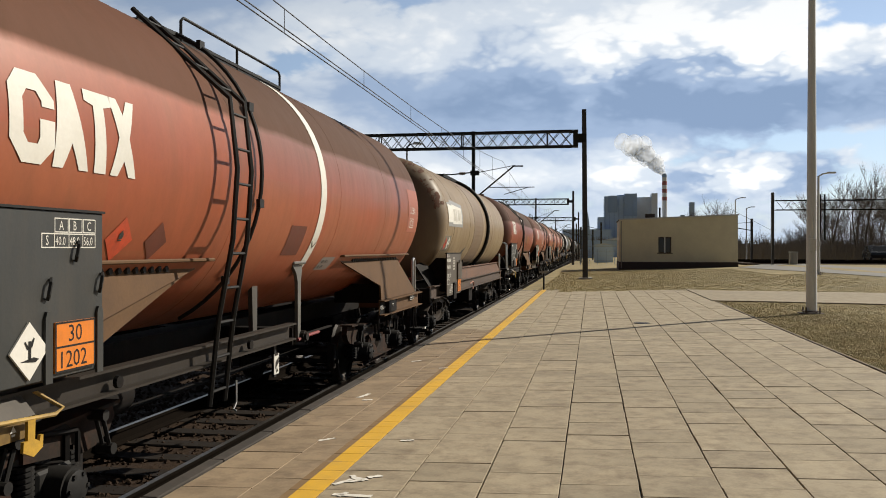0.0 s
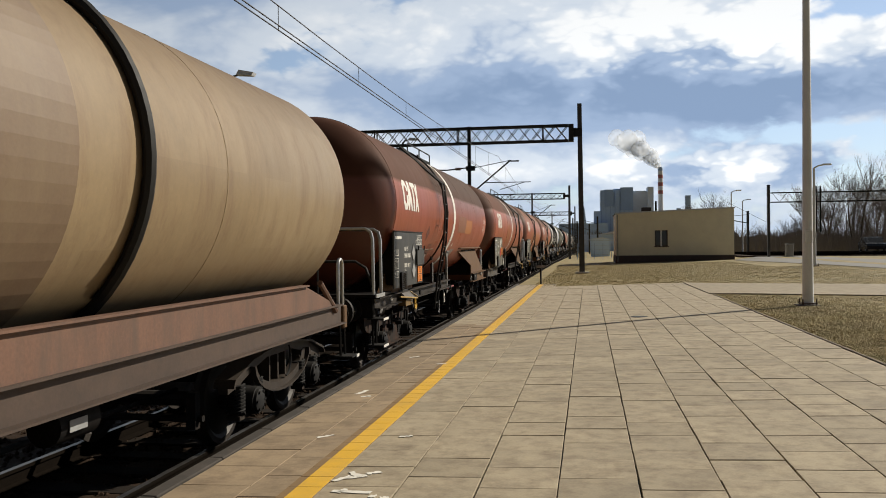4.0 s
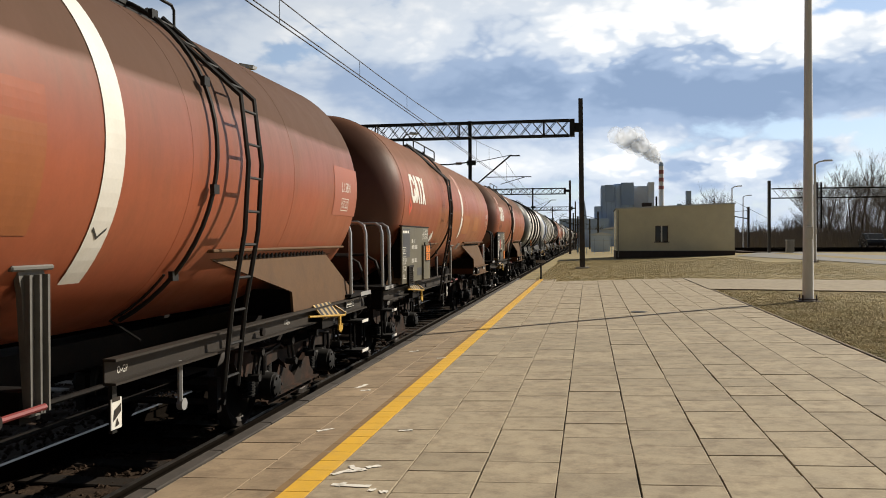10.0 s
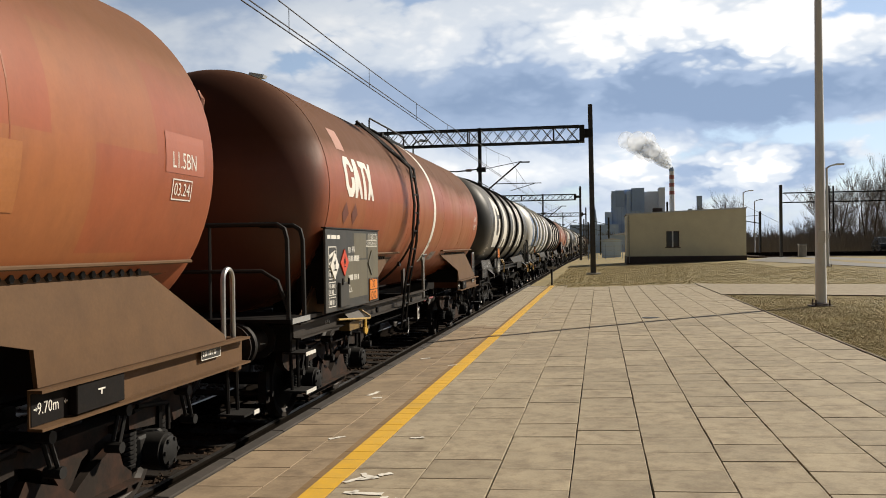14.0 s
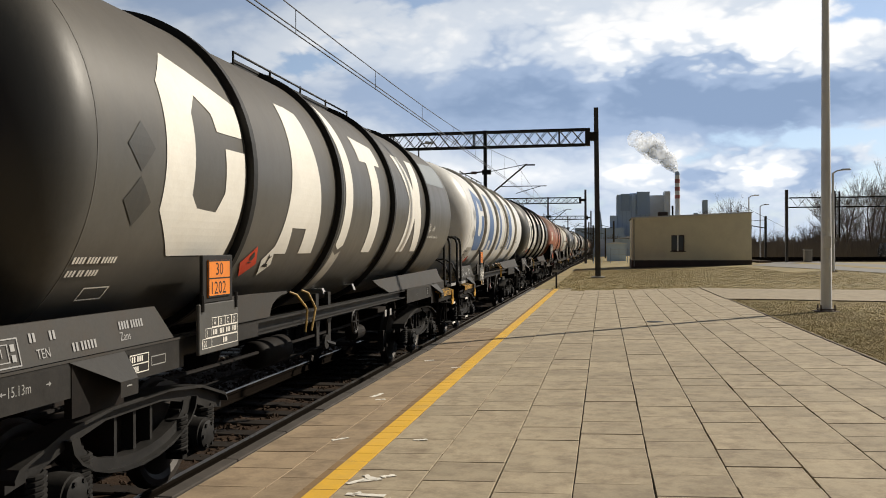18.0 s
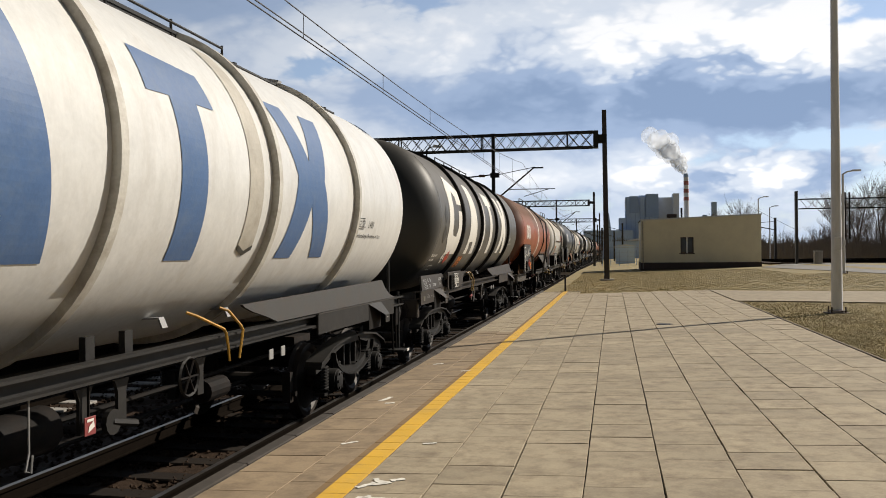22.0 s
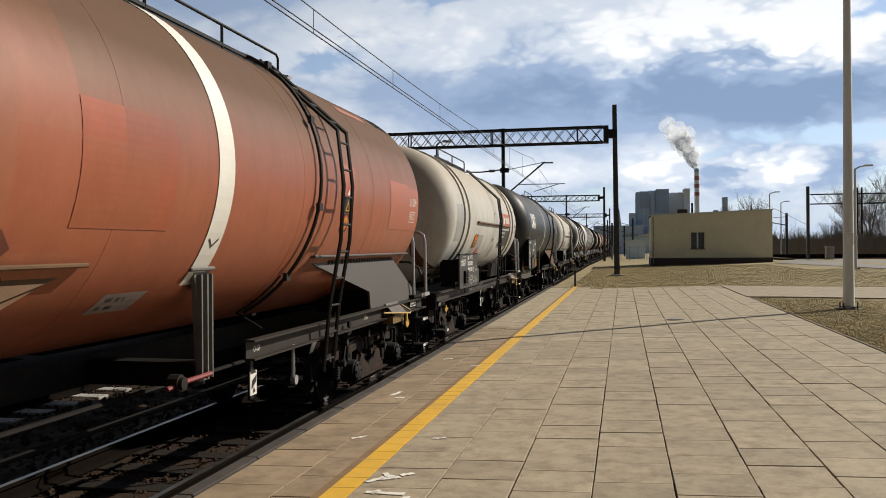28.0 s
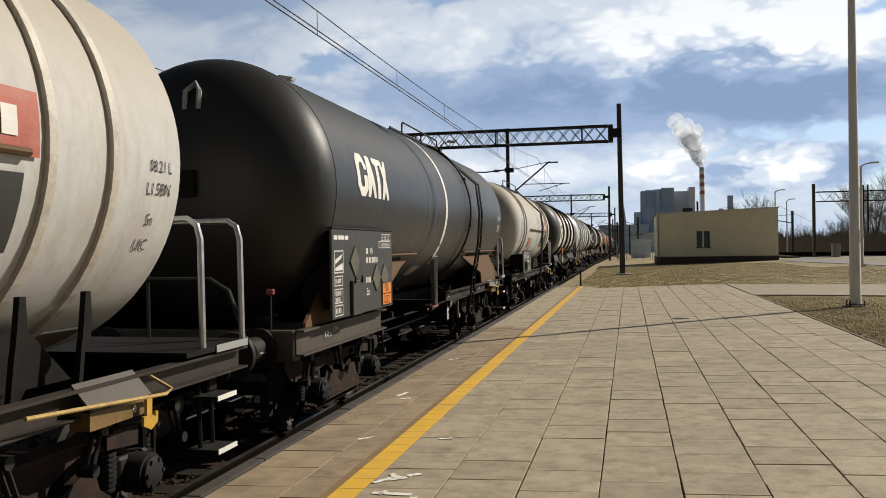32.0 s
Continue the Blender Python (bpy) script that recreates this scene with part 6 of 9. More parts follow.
def side_step(w, y, material="yellowpaint", striped=True):
    """Folding step plate with a bent edge rod and a hooked lever."""
    st = part("step_plate", PR([(1.30, 1.265), (1.44, 1.105), (1.45, 1.115), (1.31, 1.275)], y - .42, y + .22, "xz"), "sandpaint" if striped else "tansill", w, "sloping striped step plate" if striped else "sloping rusty step plate")
    if striped:
        for q in range(4):
            a = y - .40 + .16 * q
            bm = bmesh.new()
            bm.faces.new([bm.verts.new(p) for p in ((1.314, a + .04, 1.275), (1.314, a + .12, 1.275), (1.453, a + .06, 1.116), (1.453, a - .02, 1.116))])
            part("dark_stripe", bm, "black", st)
    part("step_box", B(1.28, 1.42, y - .40, y + .20, .99, 1.10), "ochrebox" if not striped else "under", st)
    part("box_end", B(1.28, 1.424, y + .202, y + .212, .985, 1.105), "under", st)
    part("step_edge", T([(1.46, y - 1.0, 1.19), (1.47, y - .3, 1.14), (1.475, y + .36, 1.09), (1.46, y + .46, 1.11), (1.32, y + .38, 1.22)], .013, 7), material if striped else "sandpaint", st, "pale yellow edge rod")
    part("lever_hook", PR([(y + .10, 1.10), (y + .165, 1.10), (y + .16, .99), (y + .20, .97), (y + .21, 1.0), (y + .235, 1.0), (y + .23, .93), (y + .15, .89), (y + .06, .93), (y + .065, .99), (y + .10, .99)], 1.47, 1.49), material, st, "yellow lever hook")
    part("step_note", upright(flat_polys([[(0, .02), (.05, .02), (.025, .06)], rect(.01, .0, .04, .012)]), 1.424, y + .04, 1.02), "whitepaint", st)


def centre_post(w, y, material="postgrey", board=None, wide=True):
    """Bracket from the belly of the tank down to the frame."""
    narrow = [(y - .20, 1.88), (y + .12, 1.89), (y + .12, 1.80), (y + .085, 1.70), (y + .075, .98), (y - .015, .98), (y - .025, 1.68), (y - .07, 1.78)]
    broad = [(y - .14, 1.88), (y + .10, 1.89), (y + .14, 1.80), (y + .11, .98), (y - .05, .98), (y - .11, 1.76)]
    p = part("tank_bracket", PR(broad if wide else narrow, 1.16, 1.20), material, w, "folded grey tank bracket")
    if wide:
        for q in (-.075, .02, .10):
            part("bracket_rib", PR([(y + q - .012, 1.86), (y + q + .012, 1.86), (y + q + .004, 1.0), (y + q - .012, 1.0)], 1.201, 1.24), material, p)
    part("bracket_cap", B(1.06, 1.24, y - .24, y + .16, 1.885, 1.92, .01), material, p)
    part("cross_bearer", B(-1.16, 1.155, y - .08, y + .12, .94, 1.14), "under", w)
    if board is not None:
        part("white_board", B(1.18, 1.19, board, board + .17, 1.22, 1.50), "whitepaint", w, "narrow upright white board")


def hose_loop(w, y, r=R, zc=ZC, yslope=0.15, a0=-62, a1=75):
    h = part("vent_hose", T(arc(y, a0, a1, r + .05, 24, zc, 1, yslope), .020, 7), "black", w, "black pipe curving round the tank", 40)
    for a in (-40, -10, 25, 55):
        aa = radians(a)
        k = (a - a0) / (a1 - a0)
        part("pipe_clip", B(-.02, .02, -.05, .05, -.03, .05, 0, Matrix.Translation(((r + .06) * math.cos(aa), y + yslope * k, zc + (r + .06) * math.sin(aa)))), "black", h)


def wagon_a(paint, label, lad=-1, panel_style=None, front_rail="", logo=(-4.72, 2.68), band_y=1.02, band_full=True, chip=(), patches=(), metal="chrome", striped=True, saddle_mat="brown", belt=.20, belt_low=-41, signs=False):
    """Four-axle tank wagon with saddles; lad: the ladder stands on the camera's side of the belt (-1) or beyond it (1)."""
    w = thing("tank_wagon", label, "tank wagon", "wagons of the goods train")
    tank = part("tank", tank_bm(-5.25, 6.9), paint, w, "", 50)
    for y in (-5.27, -.95, 2.15, 4.5):
        part("weld_ring", hoop(y, .012, .0015, seg=72), paint, tank)
    if "sooty crown" in label:
        part("white_label", wrap(flat_polys([rect(0, 0, .09, .07)]), 1.36, 2.03, R, ZC, 1, .006), "whitepaint", tank, "small square white label")
    u = logo[0]
    for polys, adv in mark_shapes(.52):
        part("mark_shape", wrap(weld(flat_polys(polys)), u, logo[1], R, ZC), "whitepaint", tank, "white angular painted shape")
        u += adv * .93
    by = band_y
    if band_full:
        part("belt_stripe", band(by, belt, belt_low, 74), "whitepaint", tank, "narrow white belt stripe round the tank")
        part("belt_stripe_nick", wrap(flat_polys([[(-.08, 0), (0, -.07), (.08, 0), (.08, .025), (0, -.045), (-.08, .025)]]), by, 2.14, R, ZC, 1, .009), "panel", tank)
    else:
        part("faded_stripe", wrap(flat_polys([[(-.16, .5), (.14, .5), (.2, .95), (-.16, 1.1)]]), by, 2.67, R, ZC, 1, .004), "pinkish", tank, "faded pale stripe")
        part("belt_stripe", wrap(flat_polys([[(-.13, .0), (-.01, -.08), (.12, 0), (.13, .50), (.04, .64), (-.10, .57)]]), by, 2.69, R, ZC), "whitepaint", tank, "short white stripe with pointed ends")
        part("belt_stripe", wrap(flat_polys([[(-.13, -.02), (-.01, -.10), (.12, -.02), (.08, -.54), (-.08, -.60)]]), by, 2.66, R, ZC), "whitepaint", tank, "short white stripe with pointed ends")
    tx = 6.38 if signs else 6.26
    part("stencil", wrap(text_bm("L1.5BN", .125, .72), tx, 2.68, R, ZC), "whitepaint", tank, "white stencilled tank code")
    part("stencil_box", wrap(flat_polys(ring_rect(0, 0, .30, .16, .010)), tx + .01, 2.44, R, ZC), "whitepaint", tank)
    part("stencil", wrap(text_bm("09.22" if "repainted" in label else "03.24" if "short pointed" in label else "07.22" if "sooty orange" in label else "07.23", .10), tx + .04, 2.475, R, ZC), "whitepaint", tank)
    for (yy, zz, k, mm) in chip:
        dc = part("decal", wrap(flat_polys([diamond(.2 * k, .2 * k, .2 * k)]), yy, zz, R, ZC, 1, .004), mm, tank, "weathered diamond decal")
        if mm == "fadedred":
            part("pictogram", wrap(flat_polys([[(.175 * k, .21 * k), (.225 * k, .21 * k), (.235 * k, .24 * k), (.20 * k, .29 * k), (.17 * k, .25 * k)], rect(.17 * k, .19 * k, .23 * k, .20 * k)]), yy, zz, R, ZC, 1, .009), "panel", dc)
    for (yy, zz, a, b, mm) in patches:
        part("paint_patch", wrap(flat_polys([rect(0, 0, a, b)]), yy, zz, R, ZC, 1, .003), mm, tank, "oblong touched-up paint patch")
    if signs:
        # three warning signs beside the ladder
        tri = part("warning_sign", wrap(flat_polys([[(.0, .0), (.17, .0), (.10, .125)]]), 3.43, 2.66, R, ZC, 1, .006), "whitepaint", tank, "white triangular sign with a red border")
        part("sign_border", wrap(flat_polys([[(.0, .0), (.17, .0), (.148, .016), (.03, .016)], [(.17, .0), (.10, .125), (.098, .098), (.148, .016)], [(.0, .0), (.03, .016), (.098, .098), (.10, .125)]]), 3.43, 2.66, R, ZC, 1, .009), "redsign", tri)
        sq = part("warning_sign", wrap(flat_polys([rect(0, 0, .20, .175)]), 3.40, 2.47, R, ZC, 1, .006), "black", tank, "black square sign with a yellow triangle")
        part("sign_triangle", wrap(flat_polys([[(.02, .02), (.18, .02), (.10, .155)]]), 3.40, 2.47, R, ZC, 1, .009), "warnyellow", sq)
        part("sign_mark", wrap(flat_polys([[(.06, .035), (.14, .035), (.10, .11)]]), 3.40, 2.47, R, ZC, 1, .012), "black", sq)
        ro = part("warning_sign", wrap(flat_polys([rect(0, 0, .22, .205)]), 3.385, 2.258, R, ZC, 1, .006), "black", tank, "dark sign with a red-ringed yellow disc")
        for rad, mm, up in ((.094, "redsign", .009), (.072, "warnyellow", .012), (.035, "redsign", .015)):
            part("sign_disc", wrap(flat_polys([[(.11 + rad * math.cos(math.tau * k / 20), .10 + rad * math.sin(math.tau * k / 20)) for k in range(20)]]), 3.385, 2.258, R, ZC, 1, up), mm, ro)
    ny = by + .58 if lad < 0 else -.70
    nt = part("painted_note", wrap(flat_polys([[(0, 0), (.52, .0), (.60, .20), (.08, .20)]]), ny, 1.80 if lad < 0 else 1.62, R, ZC, 1, .004), "notegrey", tank, "pale grey note panel")
    part("note_bars", wrap(flat_polys(char_bars(.12, .12, (1, 1, 1, 0, 0, 0, 1, 1, 0, 0, 1), .04) + char_bars(.08, .04, (1, 1, 0, 0, 0, 0, 1, 1, 1), .04)), ny, 1.80 if lad < 0 else 1.62, R, ZC, 1, .008), "panel", nt)
    part("end_lug", T([(.16, -5.86, ZC + .82), (.16, -5.84, ZC + 1.02), (.08, -5.76, ZC + 1.12), (.0, -5.84, ZC + 1.02), (.0, -5.86, ZC + .82)], .03, 6), "pinkish" if paint != "black_tank" else "silver", tank, "bent lifting lug")
    part("end_box", B(-.02, .2, -6.06, -5.95, ZC - .12, ZC + .16), "under", tank)
    saddle(w, -1, "brown"), saddle(w, 1, saddle_mat)
    # added dark sheet: stands in for shade by hiding the lit far side
    part("far_shade_sheet", B(-1.22, -1.18, -5.9, 7.8, .95, 1.42), "under", w)
    if lad < 0:
        solebar(w, -5.98, .4 if not band_full else .85, "olivesill"), solebar(w, 4.9, 7.90, "brown", low=1.0)
        ladder(w, -1.20, .0)
        part("hanging_hook", T([(1.38, -.80, .86), (1.38, -.80, .66), (1.38, -.86, .61), (1.38, -.80, .575)], .010, 5), "silver", w, "pale wire hook hanging from the sill")
        walkway(w, -1.2, 2.25)
        hose_loop(w, -.62, yslope=.12)
        small_gear(w, -2.3, tag_y=.25 if not band_full else .45, rod_y=1.5)
        post = 1.36
    else:
        solebar(w, -5.98, -3.0, "tansill", low=.98), solebar(w, 1.2, 7.90, "olivesill")
        ladder(w, 3.05)
        walkway(w, -.13, 3.50)
        hose_loop(w, 2.32, yslope=.35)
        part("thin_cable", T(arc(2.28, -64, -40, R + .02, 6) [::-1] + [(.98, 2.2, 1.25)], .012, 5), "black", w)
        small_gear(w, -2.3, tag_y=1.33, reservoir=False, rod_y=.15)
        hang = part("valve_hanger", T([(1.28, 2.28, 1.08), (1.28, 2.28, .74)], .022, 6), "silver", w, "pale valve hanger")
        part("valve", LT([(1.26, 0), (1.26, .05), (1.31, .05), (1.31, 0)], 10, "x", (0, 2.30, .72)), "silver", hang)
        part("stencil", upright(text_bm("O-GP", .055), 1.278, 1.35, 1.12), "whitepaint", w)
        lamp = part("lamp_post", B(.98, 1.0, -5.97, -5.95, 1.24, 1.60), "black", w)
        part("tail_lamp", B(.95, 1.03, -5.99, -5.93, 1.601, 1.665, .01), "dullred", lamp, "small dull red marker")
        lb = part("curve_label", upright(flat_polys([rect(0, 0, .30, .11)]), 1.277, -5.2, 1.06), "panel", w, "dark stencilled label")
        part("stencil", upright(text_bm("R 75 m", .065), 1.280, -5.16, 1.085), "whitepaint", lb)
        post = .55
    centre_post(w, post, board=.32 if "short pointed" in label else (-.02 if "patched olive" in label else None), wide=lad > 0)
    if lad < 0:
        part("inner_bracket", PR([(post - .9, 1.75), (post - .75, 1.75), (post - .76, 1.0), (post - .86, 1.0)], .95, 1.0), "greyframe", w)
    info_panel(w, -5.45, -3.10, 1.30, 2.29, panel_style or {})
    side_step(w, -3.95 if lad < 0 else 6.0, striped=striped)
    part("stencil", upright(text_bm("15.24 m", .05), 1.278, -4.9, 1.13), "whitepaint", w)
    if lad < 0:
        dn = part("dark_label", B(1.276, 1.280, 4.91, 5.78, 1.025, 1.22), "under", w, "dark painted label ground")
        bo = part("bolster_box", B(1.281, 1.345, 5.26, 5.80, 1.03, 1.224, .006), "under", w, "dark bolster end with a small white mark")
        part("jack_mark", upright(flat_polys([rect(-.04, .03, .04, .042), rect(-.008, .0, .008, .03)]), 1.349, 5.52, 1.12), "whitepaint", bo)
        for q, d in ((4.925, 1), (5.215, -1)):
            part("arrow", upright(flat_polys([rect(0, -.005, .035, .005), [(.035 if d > 0 else 0, .0), (.02 if d > 0 else .015, -.016), (.02 if d > 0 else .015, .016)]]), 1.284, q, 1.125), "whitepaint", dn)
        part("stencil", upright(text_bm("9.70m", .075), 1.284, 4.96, 1.09), "whitepaint", dn)
    else:
        part("stencil", upright(text_bm("9.70m", .06), 1.278, 4.7, 1.12), "whitepaint", w)
    for yy in (-2.7, -.4 if lad < 0 else 3.9):
        part("eye_plate", LT([(1.33, 0), (1.33, .045), (1.36, .045), (1.36, 0)], 10, "x", (0, yy, 1.14)), "under", w)
    if lad < 0:
        end_gear(w, -1, rail=front_rail, at=6.0, metal=metal, steps=2 if front_rail else 1, rails=(6.80, 7.28)), end_gear(w, 1, rail="loop", at=7.92, frame_mat="brown")
    else:
        end_gear(w, -1, rail="", at=6.0, frame_mat="tansill", steps=0), end_gear(w, 1, rail="platform", at=7.70, metal=metal, steps=2)
    bogie(w, -3.95), bogie(w, 5.68)
    return w


def wagon_c(paint, ink, label, seam="black", frame="greyframe", front="", rear=""):
    """Modern ribbed tank wagon with tall lettering blocks between black hoops."""
    w = thing("tank_wagon", label, "tank wagon", "wagons of the goods train")
    r, zc = 1.475, 2.74
    sill = "castgrey" if frame == "greyframe" else frame
    cradle = "cradlegrey" if frame == "greyframe" else frame
    front_at, rear_at = 6.0 if front else 6.4, 7.75 if rear else 7.5
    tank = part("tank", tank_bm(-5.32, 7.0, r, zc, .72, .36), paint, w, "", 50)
    dark = "black" if ink == "bluepaint" else "whitepaint"
    part("weld_ring", hoop(-5.32, .012, .0015, r, zc, 72), paint, tank)
    for y in (-3.04, -.50, 2.08, 4.62):
        part("hoop", hoop(y, .085, .07, r, zc, 72), seam, tank, "projecting stiffening hoop")
    for polys, dy in zip(tall_shapes(), (-.11, -.06, -.68, -.57) if paint == "white" else (0, 0, 0, 0)):
        part("tall_mark", wrap(weld(flat_polys(polys)), dy, 2.02, r, zc), ink, tank, "tall angular painted shape")
    sy = 1.68 if paint == "white" else -.02
    part("belt_stripe", wrap(flat_polys([[(-.15, .06), (0, 0), (.15, .06), (.15, 2.05), (-.15, 2.05)]]), sy, 2.06, r, zc), "whitepaint" if paint != "white" else "fadedwhite", tank, "white belt stripe with a pointed foot")
    if paint != "white":
        part("belt_stripe", wrap(flat_polys([[(-.15, -.02), (0, -.08), (.15, -.02), (.15, -.66), (-.15, -.66)]]), sy, 2.06, r, zc), "fadedwhite", tank, "faded dusty belt stripe")
    else:
        part("stripe_foot", wrap(flat_polys([[(-.15, .06), (0, 0), (.15, .06), (.15, .11), (0, .05), (-.15, .11)]]), sy, 2.05, r, zc, 1, .009), "panel", tank, "dark chevron under the stripe")
    part("stencil", wrap(text_bm("02.25", .095, .72), 4.87, 2.39, r, zc), dark, tank)
    part("stencil_box", wrap(flat_polys(ring_rect(-.03, -.025, .21, .12, .010)), 4.87, 2.39, r, zc), dark, tank)
    part("stencil", wrap(text_bm("L", .095, .72), 5.11, 2.39, r, zc), dark, tank)
    part("stencil", wrap(text_bm("L 4 BH", .095, .66), 5.28, 2.39, r, zc), dark, tank)
    part("stencil", wrap(text_bm("H\u00f6chstzul\u00e4ssiger Betriebsdruck 3 bar", .055, .95), 4.84, 2.26, r, zc), dark, tank)
    if rear:
        part("paint_patch", wrap(flat_polys([[(0, 0), (1.93, .02), (2.05, .48), (1.86, .56), (.0, .42)]]), 4.83, 3.26, r, zc, 1, .003), "bluewash", tank, "pale blue-grey touched-up strip")
    for dz in ((2.895, 2.465) if paint == "white" else (2.78, 2.40)):
        part("placard_square", wrap(flat_polys([[(-.175, 0), (0, -.175), (.175, 0), (0, .175)]]), -4.81, dz, r, zc), "silver" if paint == "white" else "panel", tank, "painted-over diamond placard")
    if paint == "white":
        part("note_patch", wrap(flat_polys([[(0, 0), (.88, .03), (.80, .60), (.03, .60)]]), -5.19, 1.62, r, zc, 1, .004), "cream", tank, "beige overpainted patch")
    part("note_bars", wrap(flat_polys(char_bars(0, .22, (1, 1, 1, 1, 0, 1, 1, 1, 1, 0, 1, 1, 1, 1, 1), .05) + char_bars(0, .12, (1, 1, 1, 0, 1, 1, 0, 1, 1, 1, 1), .05) + ring_rect(.3, -.10, .6, .02, .012)), -5.3, 1.80, r, zc, 1, .007), dark, tank)
    if paint == "white":
        white_at, red_at = (-4.80, 1.68), (-4.46, 1.68)
    elif "dark" in label:
        white_at, red_at = (-4.35, 1.82), (-4.01, 1.82)
    else:
        white_at, red_at = (-2.27, 1.81), (-2.74, 1.81)
    torn = [(.13, 0), (.31, .13), (.18, .35), (0, .19)] if paint != "white" else [(.19, 0), (.37, .12), (.22, .30), (0, .18)]
    whole = [(.17, 0), (.39, .145), (.22, .34), (0, .165)] if paint != "white" else [(.19, 0), (.37, .13), (.25, .30), (0, .17)]
    wd = part("decal", wrap(flat_polys([torn]), *white_at, r, zc, 1, .008), "whitepaint", tank, "white environmental hazard decal")
    part("pictogram", wrap(flat_polys([[(.08, .11), (.24, .10), (.21, .14), (.11, .145)], [(.14, .14), (.17, .14), (.175, .20), (.225, .235), (.165, .225), (.12, .26), (.14, .20)]]), *white_at, r, zc, 1, .012), "black", wd)
    rd = part("decal", wrap(flat_polys([whole]), *red_at, r, zc, 1, .008), "redsign", tank, "red hazard decal")
    part("pictogram", wrap(flat_polys([[(.17, .19), (.23, .19), (.25, .23), (.20, .29), (.16, .24)], rect(.15, .16, .24, .172)]), *red_at, r, zc, 1, .012), "panel", rd)
    # hazard plate in a tall stand
    if "dark" in label:
        pl = part("hazard_plate", wrap(flat_polys([rect(0, 0, .47, .30)]), -2.41, 1.735, r, zc, 1, .008), "orange", tank, "orange hazard plate with black numbers on the tank")
        part("plate_border", wrap(flat_polys(ring_rect(0, 0, .47, .30, .012) + [rect(.012, .145, .458, .157)]), -2.41, 1.735, r, zc, 1, .012), "black", pl)
        part("number", wrap(shift(text_bm("30", .11, 1.0), .16, .175), -2.41, 1.735, r, zc, 1, .013), "black", pl)
        part("number", wrap(shift(text_bm("1202", .11, 1.0), .08, .025), -2.41, 1.735, r, zc, 1, .013), "black", pl)
        st = part("plate_stand", B(1.40, 1.42, -4.45, -3.02, 1.33, 1.665, .006), "brown_dark", w, "long brown plate stand on the sill")
        mb = part("mesh_box", B(1.421, 1.462, -4.32, -3.98, 1.32, 1.605, .01), "under", st, "dark wire mesh ticket box")
        for k in range(6):
            part("mesh_wire", T([(1.465, -4.31 + .065 * k, 1.33), (1.465, -4.31 + .065 * k, 1.60)], .004, 4), "castgrey", mb)
        for k in range(5):
            part("mesh_wire", T([(1.465, -4.31, 1.345 + .06 * k), (1.465, -3.985, 1.345 + .06 * k)], .004, 4), "castgrey", mb)
        lt = part("load_table", B(1.421, 1.432, -3.95, -3.38, 1.345, 1.63), "black", st, "black load table with white grid lines")
        part("table_grid", upright(flat_polys([q for i in range(4) for q in ring_rect(.10 + .115 * i, .17, .205 + .115 * i, .28, .008)] + ring_rect(.0, .085, .56, .165, .007) + ring_rect(.0, .005, .56, .08, .007) + [rect(.095, .01, .102, .16)]), 1.435, -3.95, 1.345), "whitepaint", lt)
        for i, ch in enumerate("ABCD"):
            part("stencil", upright(text_bm(ch, .06), 1.435, -3.82 + .115 * i, 1.54), "whitepaint", lt)
        part("stencil", upright(text_bm("S", .055), 1.435, -3.93, 1.44), "whitepaint", lt)
        part("note_bars", upright(flat_polys([q for i in range(4) for q in char_bars(.115 + .115 * i, .105, (1, 1, 1), .045, .02, .009)] + char_bars(.28, .022, (1, 1, 1), .045)), 1.435, -3.95, 1.345), "whitepaint", lt)
        part("end_plate", B(1.36, 1.38, -2.98, -2.72, 1.31, 1.60, .006), "brown_dark", st)
    else:
        st = part("plate_stand", B(1.44, 1.47, -3.98, -3.26, 1.23, 1.632, .006), "standgrey", w, "grey plate stand with a white load table on the sill")
        part("plate_holder", B(1.43, 1.462, -3.90, -3.36, 1.636, 2.02, .006), "black", st, "dark plate holder")
        plate_30(st, 1.464, -3.83, 1.68)
        for yy in (-3.93, -3.32):
            part("hinge", T([(1.475, yy, 1.57), (1.475, yy, 1.70)], .016, 6), "black", st)
        grid = [q for i in range(4) for q in ring_rect(.13 + .12 * i, .175, .25 + .12 * i, .255, .006)] + ring_rect(.02, .095, .61, .175, .006) + ring_rect(-.04, .015, .61, .095, .006) + [rect(.124, .095, .13, .175), rect(.124, .015, .13, .095)]
        part("table_grid", upright(flat_polys(grid), 1.474, -3.90, 1.26), "whitepaint", st)
        for i, ch in enumerate("ABCD"):
            part("stencil", upright(text_bm(ch, .05), 1.474, -3.90 + .165 + .12 * i, 1.45), "whitepaint", st)
        part("stencil", upright(text_bm("S", .05), 1.474, -3.86, 1.37), "whitepaint", st)
        part("stencil", upright(text_bm("120", .05), 1.474, -3.93, 1.29), "whitepaint", st)
        part("note_bars", upright(flat_polys([q for i in range(4) for q in char_bars(.15 + .12 * i, .115, (1, 1, 1), .042, .018, .009)] + char_bars(.33, .035, (1, 1, 1), .042)), 1.474, -3.90, 1.26), "whitepaint", st)
    # added sheet that blacks out the bright gap under the tank
    part("far_shade_sheet", B(-1.16, -1.12, -5.9, 7.8, .95, 1.6), "under", w)
    # sill, near-end number plate, cradles
    solebar(w, -front_at, rear_at + .1, sill, 1.22, .13, low=1.11)
